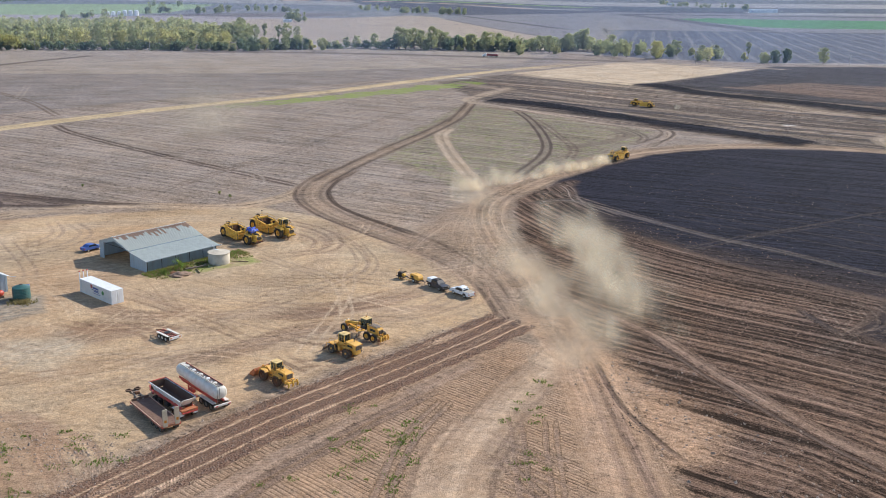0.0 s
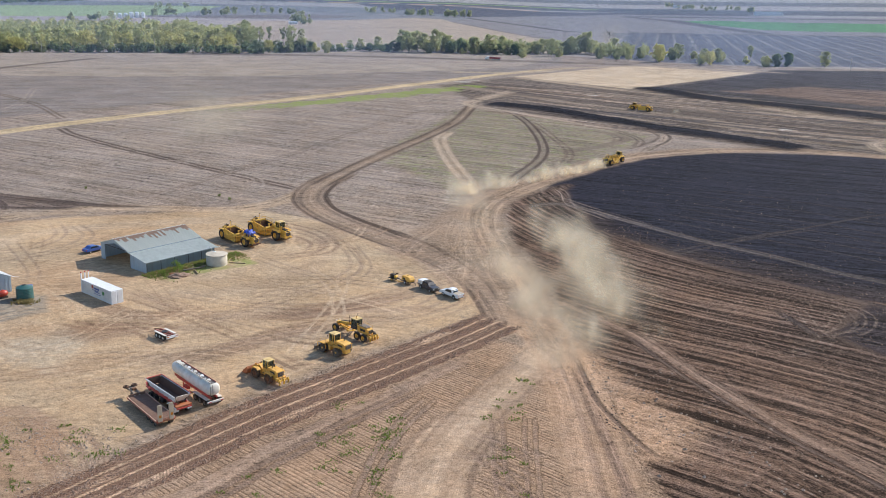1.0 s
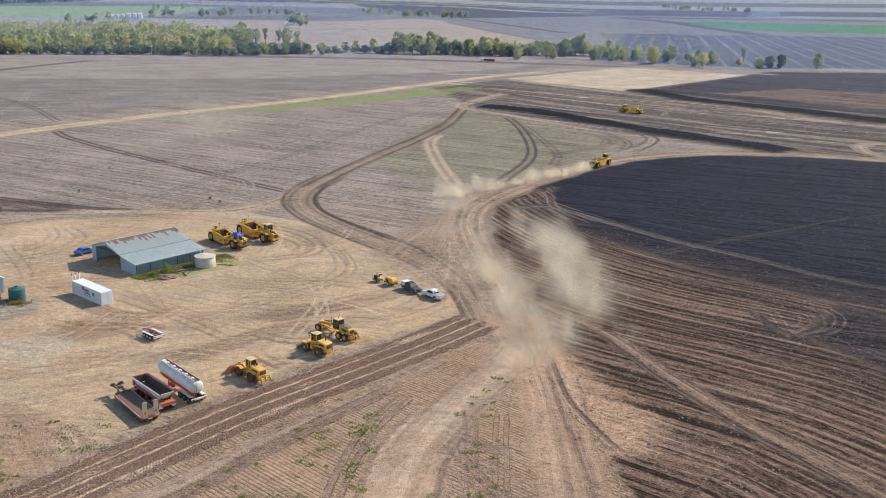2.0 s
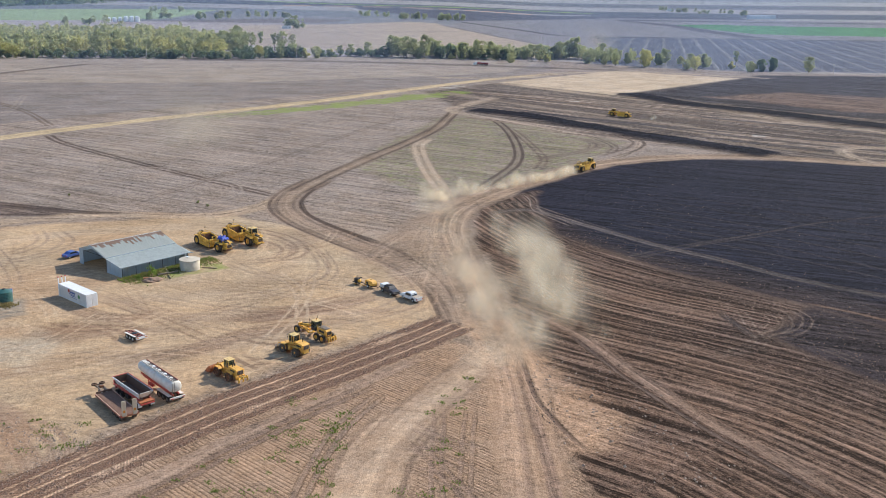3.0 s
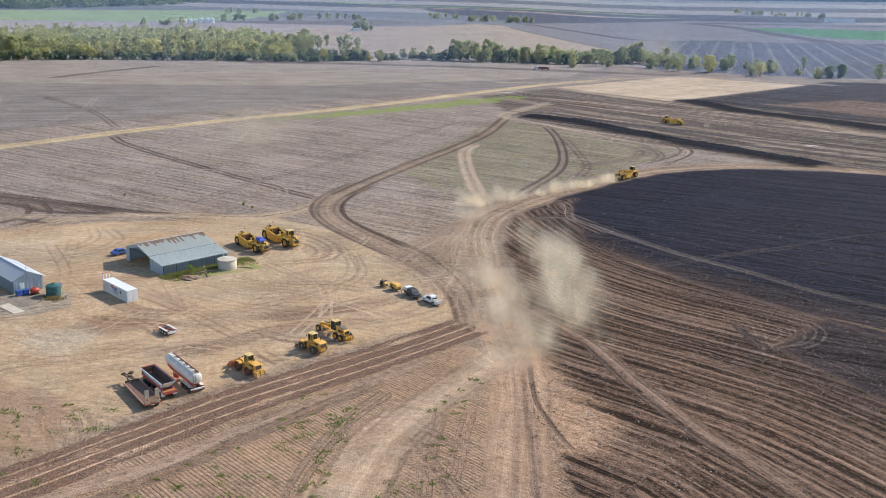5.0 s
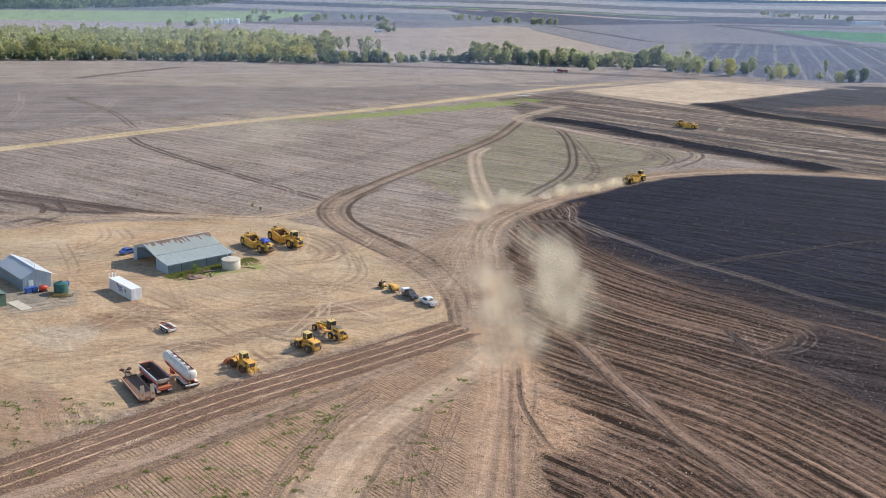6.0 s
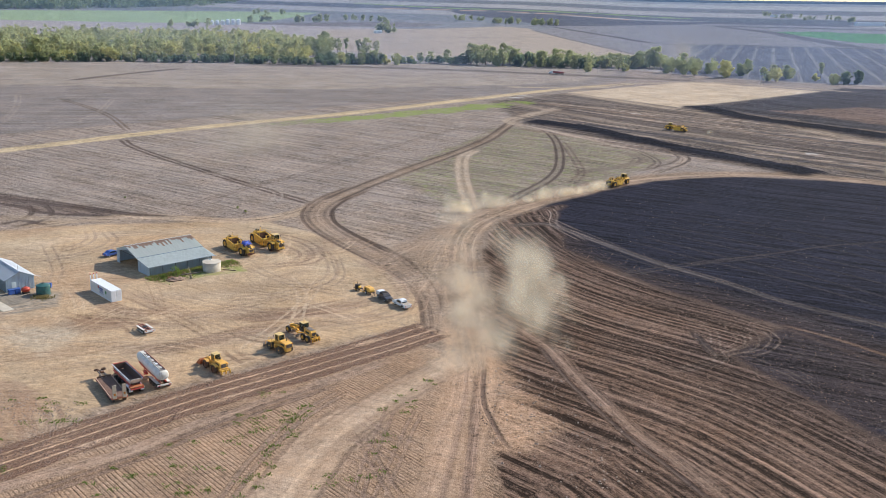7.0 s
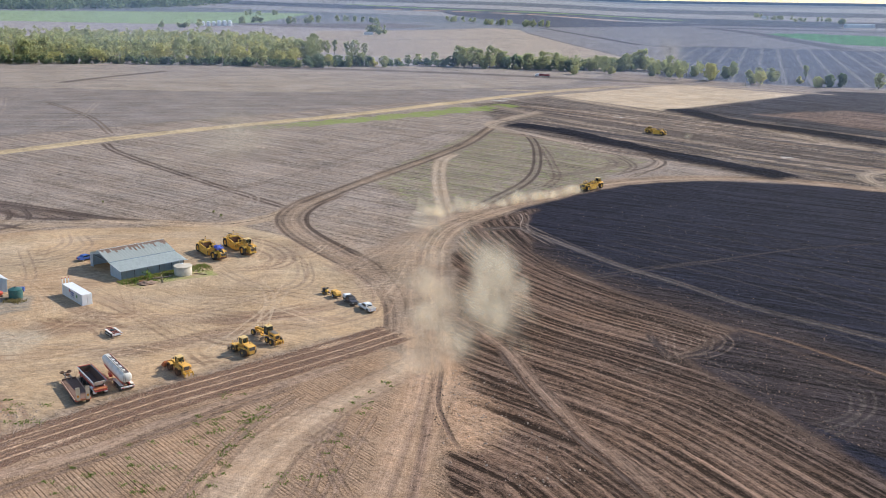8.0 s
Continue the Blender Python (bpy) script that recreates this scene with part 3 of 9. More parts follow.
lay([(79, 169), (89.5, 162.5), (99, 153.8), (104, 149.2), (125, 128)], 0.7, (0.18, 0.115, 0.08), 0.65, 0.6, edge=0.5)
for pts in ([(76.3, 158.7), (81.7, 157.2), (88.1, 154.7)], [(74.4, 153.9), (79.9, 151.3), (85.6, 147.7)], [(67.7, 148.3), (72.7, 144.1), (76.3, 139.9), (80.3, 132.6)]):
    twin(pts, (0.12, 0.094, 0.08), 0.85, 0.2, 0.5)
for pts in ([(86, 148), (95, 138.7), (94.7, 131.1), (91.9, 125.8), (84, 120)], [(88, 152), (98, 142), (97.6, 133), (93.9, 126.3), (86, 117)]):
    twin(pts, (0.095, 0.078, 0.070), 0.9, 0.28, 0.55)
twin([(44.5, 194.8), (62.7, 210.5), (87.7, 228.1)], (0.12, 0.098, 0.085), 1.0, 0.35, 0.4)
for off in (-52, -41, -30, -22, -13, -6, 8, 15):
    lay([(44 - off * 0.55, 226 - off * 0.9), (62 - off * 0.6, 212 - off * 0.95), (86 - off * 0.62, 196 - off * 0.95), (125 - off * 0.65, 160 - off)], 0.6, (0.05, 0.045, 0.046), 0.55, 0.6)
lay([(47, 195), (66, 177), (80, 166), (95, 151), (120, 130)], 1.0, (0.15, 0.10, 0.078), 0.25, edge=0.6)
# turning circles worn where machines swing round
for pts in ([(71.0, 170.6), (73.6, 167.4), (75.7, 162.6), (76.3, 158.7), (74.4, 153.9), (70.6, 149.5), (65.4, 147.3)],
            [(64.7, 168.2), (67.7, 166.2), (71.8, 162.5), (72.0, 156.9), (69.6, 151.7), (64.5, 147.7)],
            [(58.0, 169.7), (61.7, 165.0), (64.1, 160.3), (63.6, 150.5), (64.0, 145.9), (62.2, 142.1), (57.4, 138.5), (53.1, 136.6)],
            [(64.7, 163.2), (68.9, 159.6), (68.9, 155.3), (66.5, 151.7), (63.6, 150.5)],
            [(55.2, 137.0), (60.1, 141.7), (65.3, 147.9), (69.6, 151.7)]):
    twin(pts, (0.185, 0.138, 0.110), 0.85, 0.2, 0.65)
lay([(59.7, 160.1), (60.8, 154.7), (61.9, 150.2), (62.9, 146.2)], 1.0, (0.045, 0.036, 0.036), 0.7, 0.6)
lay([(-55, 99.5), (-51, 96.8), (-47.3, 91), (-43.3, 86.1), (-39, 83)], 1.7, (0.33, 0.225, 0.16), 0.55, 0.4)
# windrows of spread spoil beside the yard
WR = [(-56, 56), (-42.5, 74.7), (-34, 87.8), (-23.5, 103.7), (-11.4, 119.5), (0.6, 135), (8, 146)]
idx, d, s, ends = near(WR, 6)
m = ends * sstep(5.4, 4.0, np.abs(d) + (N3[idx] - 0.5) * 1.4)
WIND[idx] = m
COL[idx] = COL[idx] * (1 - m[:, None]) + np.array((0.475, 0.327, 0.220)) * m[:, None]
k = m > 0.3
PH[idx[k]], AL[idx[k]] = d[k], s[k]
ST[idx] = ST[idx] * (1 - m) + 0.4 * m
ROWS[idx], WEED[idx] = ROWS[idx] * np.clip(1 - 3 * m, 0, 1), WEED[idx] * (1 - m)
seam(m, 0.3, idx)
Z[idx] += m * 0.10 * N3[idx]
lay([(-47, 58), (-36, 73), (-30.8, 78.5), (-26.4, 83.5), (-23.7, 88.3), (-19, 95.9), (-15, 102), (-8, 112), (3, 128)], 1.5, (0.335, 0.235, 0.172), 0.85, 0.5, tread=0.5)
tyre([(-38, 62), (-29, 75.5), (-25.3, 81.1), (-22.8, 84.8), (-20.6, 89.2), (-16.9, 95), (-12.4, 102.7), (-4, 115)], (0.20, 0.137, 0.102), 0.75, 0.5, 0.85, 1.0, 0.05, 0.0)
tyre([(-8.5, 62), (-7.7, 76), (-7.8, 82.8), (-7.5, 88.7), (-6, 100.2), (-2, 112)], (0.24, 0.168, 0.125), 0.8, 0.4, 0.8, 0.8, 0.04, 0.3)
for pts in ([(1.9, 97.4), (7.8, 94.3), (13.7, 89.8)], [(7.0, 110), (7.5, 103.8), (7.8, 94.3), (8.5, 84.5), (10, 70)], [(11.9, 108), (11.7, 100.9), (11.8, 93.5), (11.8, 83.8), (12, 70)],
            [(3.5, 91.4), (9.3, 87.8), (14, 84.3)], [(2.6, 104), (8, 99), (14, 96)], [(4, 84), (10, 80), (15, 77)], [(4, 99), (10, 88), (15, 80)]):
    tyre(pts, (0.25, 0.172, 0.128), 0.7, 0.32, 0.75, 0.9, 0.04, 0.3)
# wheel arcs at the paddock corner
for pts in ([(-39, 80), (-43.6, 86.6), (-47.1, 90.5), (-49.8, 97.1), (-48.5, 100.5)], [(-36, 80), (-39, 85), (-42, 91), (-46, 95), (-51, 95)], [(-42, 78), (-47, 84), (-52, 89), (-58, 90)], [(-40.3, 82.1), (-39.3, 87.7), (-45.1, 94.1), (-53, 99)]):
    tyre(pts, (0.32, 0.215, 0.148), 1.0, 0.5, 0.6, 0.25, 0.03, 0.3)
def wear(pts, w, c, k):
    lay(pts, w, c, k * 0.7, 0.7)


# yard wear: curved wheel marks, gravel patch, damp patches
for pts, c, w, k in (
    ([(-75, 128), (-66, 126), (-60, 121)], (0.42, 0.36, 0.29), 5, 0.5),
    ([(-63, 129), (-57, 135), (-50, 134)], (0.17, 0.115, 0.085), 1.9, 0.7),
    ([(-53, 137), (-46, 133), (-38, 134)], (0.20, 0.135, 0.10), 1.2, 0.6),
    ([(-58, 146), (-40, 140), (-20, 150), (-6, 166)], (0.30, 0.215, 0.16), 2.2, 0.5),
    ([(-72, 150), (-55, 148), (-36, 160), (-30, 185), (-40, 205)], (0.33, 0.245, 0.18), 2.6, 0.5),
    ([(-90, 150), (-100, 165), (-96, 185), (-80, 196), (-60, 206)], (0.44, 0.34, 0.25), 3.0, 0.6),
    ([(-60, 112), (-48, 118), (-30, 128), (-10, 146)], (0.33, 0.245, 0.185), 2.5, 0.4),
):
    wear(pts, w, c, k)
for pts, c, w, k in (
    ([(-82, 128), (-78, 134), (-76, 140)], (0.20, 0.185, 0.17), 4.5, 0.8),
):
    wear(pts, w, c, k)
for pts, c, w, k in (
    ([(-64, 143), (-58, 139), (-51, 138), (-46, 142)], (0.21, 0.135, 0.095), 2.2, 0.9),
    ([(-44, 118), (-36, 124), (-28, 134), (-20, 140)], (0.25, 0.165, 0.115), 2.4, 0.9),
    ([(-36, 140), (-26, 143), (-16, 150), (-8, 158)], (0.25, 0.165, 0.115), 2.0, 0.9),
    ([(-30, 140), (-18, 146), (-4, 150)], (0.27, 0.19, 0.145), 1.3, 0.6),
    ([(-50, 96), (-56, 100), (-62, 92), (-56, 84)], (0.30, 0.20, 0.15), 1.5, 0.6),
    ([(-46, 200), (-40, 192), (-34, 190), (-30, 198), (-36, 206)], (0.25, 0.18, 0.14), 2.0, 0.5),
):
    wear(pts, w, c, k)
for pts in ([(-52, 150), (-35, 146), (-15, 152), (0, 166)], [(-60, 118), (-40, 124), (-20, 138), (-2, 152)], [(-44, 176), (-30, 166), (-12, 160)],
            [(-98, 178), (-84, 160), (-80, 152)], [(-30, 150), (-20, 170), (-26, 190)], [(-66, 110), (-60, 124), (-44, 136), (-30, 152)]):
    twin(pts, (0.26, 0.19, 0.145), 1.1, 0.3, 0.55, 0.03)
corner = region([(-80, 104), (-62, 103), (-51, 98), (-45, 91), (-41, 80), (-60, 58), (-85, 75)], 3.0, 3.0)
blend(COL, corner * 0.7, (0.33, 0.215, 0.142))
blend(WEED, corner, 0.2)
pad = region([(-88, 137), (-83, 143), (-74, 145), (-69.5, 137), (-75, 131), (-90, 131)], 1.2, 1.2)
blend(COL, pad * 0.85, (0.25, 0.225, 0.19))
for poly, c, k in (([(-72, 118), (-64, 131), (-57, 127), (-58, 112)], (0.43, 0.375, 0.295), 0.55), ([(-74, 124), (-70, 131), (-62, 131), (-64, 125)], (0.50, 0.335, 0.205), 0.6), ([(-65, 127), (-60, 133), (-51, 131), (-55, 125)], (0.24, 0.155, 0.105), 0.6)):
    blend(COL, region(poly, 2.0, 2.5) * k, c)
# damp bars pressed by the machines' tyres
for pts, c, g, w, k in (
    ([(-60.3, 147.5), (-51, 141.9), (-42.6, 136.2), (-30, 127)], (0.255, 0.172, 0.120), 1.0, 0.35, 0.7), ([(-62, 151), (-52, 145.5), (-40, 139), (-24, 133)], (0.31, 0.218, 0.158), 1.0, 0.3, 0.6),
    ([(-33, 141), (-29, 143.3), (-25.1, 146.2), (-18, 151)], (0.20, 0.125, 0.085), 1.1, 0.55, 0.8), ([(-31, 139), (-26, 142), (-20, 147), (-12, 152)], (0.21, 0.132, 0.092), 1.1, 0.55, 0.75), ([(-34, 146), (-28, 146), (-22, 149), (-14, 157)], (0.22, 0.14, 0.096), 1.1, 0.5, 0.7),
    ([(-24.5, 124), (-24.2, 128.5), (-23, 139.9), (-22.3, 154.6), (-24, 170)], (0.50, 0.375, 0.262), 1.0, 0.3, 0.7), ([(-20, 136), (-21, 146), (-25, 160), (-33, 172)], (0.49, 0.37, 0.26), 1.0, 0.3, 0.65),
    ([(-28, 125), (-25.6, 122.3), (-20.4, 118.3)], (0.20, 0.13, 0.09), 1.0, 0.5, 0.8), ([(-30, 133), (-28.2, 131.9), (-22.1, 130.6), (-12, 134)], (0.22, 0.145, 0.10), 1.1, 0.5, 0.75), ([(-27, 119), (-22, 122), (-17, 122)], (0.21, 0.138, 0.095), 1.0, 0.45, 0.75),
    ([(-12, 140), (-4, 146), (2, 156), (1, 168)], (0.28, 0.195, 0.142), 1.2, 0.4, 0.6), ([(-16, 143), (-6, 151), (-3, 164), (-9, 178), (-22, 191)], (0.29, 0.205, 0.15), 1.2, 0.4, 0.6), ([(-40, 150), (-28, 158), (-22, 172), (-28, 190), (-40, 203)], (0.30, 0.215, 0.158), 1.2, 0.4, 0.6),
    ([(-92, 195), (-84, 185), (-86, 172), (-96, 163), (-112, 160)], (0.27, 0.195, 0.145), 1.1, 0.45, 0.65), ([(-97, 196), (-90, 184), (-93, 172), (-104, 166)], (0.28, 0.20, 0.15), 1.1, 0.4, 0.6), ([(-36, 178), (-30, 184), (-32, 194), (-42, 203), (-56, 206)], (0.22, 0.155, 0.115), 1.2, 0.5, 0.7), ([(-40, 176), (-34, 181), (-34, 190), (-42, 198)], (0.23, 0.16, 0.12), 1.2, 0.5, 0.7),
    ([(-66, 133), (-58, 131), (-52, 133), (-44, 131)], (0.235, 0.15, 0.102), 1.0, 0.5, 0.75), ([(-63, 128), (-56, 132), (-50, 130), (-46, 125)], (0.26, 0.168, 0.115), 1.1, 0.5, 0.7), ([(-58, 107), (-50, 110), (-44, 116), (-41, 126)], (0.33, 0.235, 0.17), 0.9, 0.3, 0.55),
):
    tyre(pts, c, g, w, k, 0.7, 0.03, 0.4)
# a web of old wheel marks over the yard
WEB = random.Random(8)
for k in range(200):
    px, py, head, bend = WEB.uniform(-96, 0), WEB.uniform(98, 186), WEB.gauss(0.45, 0.75), WEB.uniform(-0.022, 0.022)
    line = []
    for q in range(WEB.randrange(3, 7)):
        line.append((px, py))
        px, py, head = px + 6 * math.cos(head), py + 6 * math.sin(head), head + bend * 6
    if all(-120 < a < 2 and b > 92 and (a + 4) * 0.80 - (b - 138) * 0.60 < -3 for a, b in line):
        tyre(line, WEB.choice(((0.32, 0.222, 0.150), (0.35, 0.250, 0.170), (0.56, 0.42, 0.285), (0.29, 0.195, 0.128), (0.55, 0.41, 0.28))), WEB.choice((0.8, 1.0, 1.15)), WEB.uniform(0.14, 0.30), WEB.uniform(0.3, 0.65), WEB.uniform(0.2, 0.6), 0.02, 0.3)
# weeds by the shed
gr = region([(-62, 157), (-56, 156), (-47, 167), (-42, 171), (-46, 175), (-54, 166)], 0.8, 1.2)
WEED[:] = np.maximum(WEED, gr)
# banks of dumped black soil, haze blue mixed into their colour
for pts, w, hgt in (([(-0.3, 474), (29.6, 459), (56.5, 430), (80.3, 406), (112, 378), (128, 361)], 10.0, 0.8), ([(100, 602), (125, 552), (150, 530), (171, 515), (198, 487), (240, 440)], 12.5, 0.8)):
    idx, d, s, ends = near(pts, w * 2)
    m = ends * sstep(w * 1.15, w * 0.6, np.abs(d) + (N1[idx] - 0.5) * 4)
    COL[idx] = COL[idx] * (1 - m[:, None]) + np.array((0.012, 0.0125, 0.021)) * m[:, None]
    Z[idx] += hgt * m * (0.7 + 0.6 * N3[idx])
    CLOD[idx] = CLOD[idx] * (1 - m) + 1.0 * m

# puddles as pale patches, their sky shine put into the soil colour
for px, py, pr in ((-18.1, 589.8, 3), (-12.3, 604.5, 2.5), (60.4, 540.6, 1.8), (136.3, 420.1, 1.5)):
    q = sstep(1.15, 0.8, np.hypot((X - px) / (2.2 * pr), (Y - py) / pr) + (N1 - 0.5) * 0.6)
    blend(COL, q * 0.8, (0.50, 0.47, 0.44))
# country beyond the trees
far = sstep(-8, 8, Y - np.interp(X, [-1500, -426, -300, -120, 70, 150, 290, 1500], [560, 705, 745, 840, 905, 860, 835, 900]))
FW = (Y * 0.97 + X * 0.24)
# grey-blue tones here carry distance haze, put into the field colours
blend(COL, far, (0.335, 0.298, 0.282))
blend(WEED, far, 0.0)
rows_at(far > 0.5, -99.7)
blend(ST, far, 0.25)
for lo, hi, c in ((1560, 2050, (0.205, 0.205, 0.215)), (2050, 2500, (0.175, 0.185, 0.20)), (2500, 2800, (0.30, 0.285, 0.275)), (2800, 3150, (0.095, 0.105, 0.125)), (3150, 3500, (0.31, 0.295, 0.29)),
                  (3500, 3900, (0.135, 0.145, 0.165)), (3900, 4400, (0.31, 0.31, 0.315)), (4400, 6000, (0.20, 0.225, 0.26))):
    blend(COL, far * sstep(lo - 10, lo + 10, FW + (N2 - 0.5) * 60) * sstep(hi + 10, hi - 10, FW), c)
tan = far * region([(-310, 1050), (-438, 1560), (-349, 1660), (-271, 1764), (-180, 2000), (-120, 1960), (-94, 1817), (4, 1440), (76, 1184), (100, 960), (-75, 900), (-230, 960)], 6, 3)
blend(COL, tan, (0.365, 0.300, 0.240))
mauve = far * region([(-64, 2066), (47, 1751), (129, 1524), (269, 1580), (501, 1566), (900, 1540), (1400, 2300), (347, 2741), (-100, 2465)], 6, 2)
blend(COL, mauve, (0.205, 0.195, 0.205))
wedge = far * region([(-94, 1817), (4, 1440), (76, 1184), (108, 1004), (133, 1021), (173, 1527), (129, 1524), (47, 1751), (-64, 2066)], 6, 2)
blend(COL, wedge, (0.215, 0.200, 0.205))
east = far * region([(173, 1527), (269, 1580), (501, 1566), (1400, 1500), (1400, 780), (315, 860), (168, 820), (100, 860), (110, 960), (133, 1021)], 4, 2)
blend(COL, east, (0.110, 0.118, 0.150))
rows_at(east > 0.5, 80.5)
furrow = np.abs(((np.sin(radians(80.5)) * X - np.cos(radians(80.5)) * Y) / 24.0) % 1.0 - 0.5) * 2
blend(COL, east * sstep(0.72, 0.92, furrow) * 0.75, (0.21, 0.205, 0.215))
blend(ST, east, 0.9)
blend(COL, far * region([(425, 2269), (523, 2314), (681, 2225), (1600, 2000), (1600, 1500), (563, 1770), (499, 1797)], 3, 1), (0.085, 0.215, 0.095))
blend(COL, far * inside([(-2600, 1700), (-853, 1760), (-690, 1930), (-797, 2734), (-1085, 2560), (-2600, 2200)], 8, 6), (0.27, 0.345, 0.185))
blend(COL, far * region([(-661, 1782), (-700, 1840), (-522, 2002), (-413, 2087), (-300, 2000), (-340, 1800), (-500, 1730)], 5, 3), (0.175, 0.155, 0.155))
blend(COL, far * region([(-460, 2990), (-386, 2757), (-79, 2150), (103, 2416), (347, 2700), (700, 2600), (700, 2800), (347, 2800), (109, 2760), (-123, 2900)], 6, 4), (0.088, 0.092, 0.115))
for pts, w, c in (([(-110, 2110), (-64, 2066), (47, 1751), (129, 1524), (269, 1584), (401, 1571), (501, 1566), (900, 1540)], 8, (0.055, 0.055, 0.062)), ([(-94, 1817), (4, 1440), (76, 1184), (108, 1004)], 4, (0.15, 0.135, 0.135)),
                  ([(324, 2527), (412, 2263), (436, 1879), (450, 1596)], 22, (0.085, 0.085, 0.10)), ([(324, 2527), (467, 2529), (747, 2448), (1400, 2300)], 28, (0.080, 0.082, 0.10)), ([(-900, 3500), (-450, 3200), (0, 3150), (300, 3000)], 26, (0.24, 0.34, 0.12)),
                  ([(-700, 3080), (-462, 3053), (-131, 2975), (111, 2793)], 14, (0.60, 0.36, 0.23)), ([(-420, 1260), (-250, 1330), (-60, 1560)], 4, (0.20, 0.175, 0.165)), ([(-460, 1560), (-330, 1470), (-250, 1440)], 7, (0.40, 0.345, 0.29))):
    lay(pts, w, c, 0.85, 0.2)
lay([(-420, 712), (-300, 742), (-120, 832), (-20, 866)], 6, (0.40, 0.33, 0.25), 0.6, 0.3)
# general unevenness
CALM = np.clip(1 - yard * 0.85, 0.1, 1)
Z -= CALM * 0.18 * N1 * sstep(2500, 900, R)
Z -= CLOD * 0.10 * N3 * sstep(500, 150, R) * np.clip(1 - yard, 0.15, 1)


def ground_mesh():
    me = bpy.data.meshes.new("ground")
    n = len(X)
    i, j = np.meshgrid(np.arange(NR - 1), np.arange(NA), indexing="ij")
    j2 = (j + 1) % NA
    quads = np.stack([i * NA + j, (i + 1) * NA + j, (i + 1) * NA + j2, i * NA + j2], -1).reshape(-1, 4)
    quads = quads[:, ::-1]
    hub = n
    co = np.vstack([np.stack([X, Y, Z], -1), [[CX, CY, gz(CX)]]])
    tris = np.stack([np.full(NA, hub), (np.arange(NA) + 1) % NA, np.arange(NA)], -1)
    loops = np.concatenate([quads.ravel(), tris.ravel()])
    me.vertices.add(n + 1)
    me.vertices.foreach_set("co", co.ravel())
    me.loops.add(len(loops))
    me.loops.foreach_set("vertex_index", loops.astype(np.int32))
    nq = len(quads)
    starts = np.concatenate([np.arange(nq) * 4, nq * 4 + np.arange(NA) * 3])
    me.polygons.add(nq + NA)
    me.polygons.foreach_set("loop_start", starts.astype(np.int32))
    me.polygons.foreach_set("use_smooth", np.ones(nq + NA, bool))
    me.update(calc_edges=True)
    soil = me.attributes.new("soil", "FLOAT_COLOR", "POINT")
    rgba = np.ones((n + 1, 4), np.float32)
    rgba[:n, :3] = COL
    rgba[n, :3] = FALLOW
    soil.data.foreach_set("color", rgba.ravel())
    for name, arr in (("streak", ST), ("across", PH), ("along", AL), ("planted", ROWS), ("weed", WEED), ("clod", CLOD), ("windrow", WIND), ("tread", TREAD)):
        at = me.attributes.new(name, "FLOAT", "POINT")
        at.data.foreach_set("value", np.append(arr, 0).astype(np.float32))
    return me


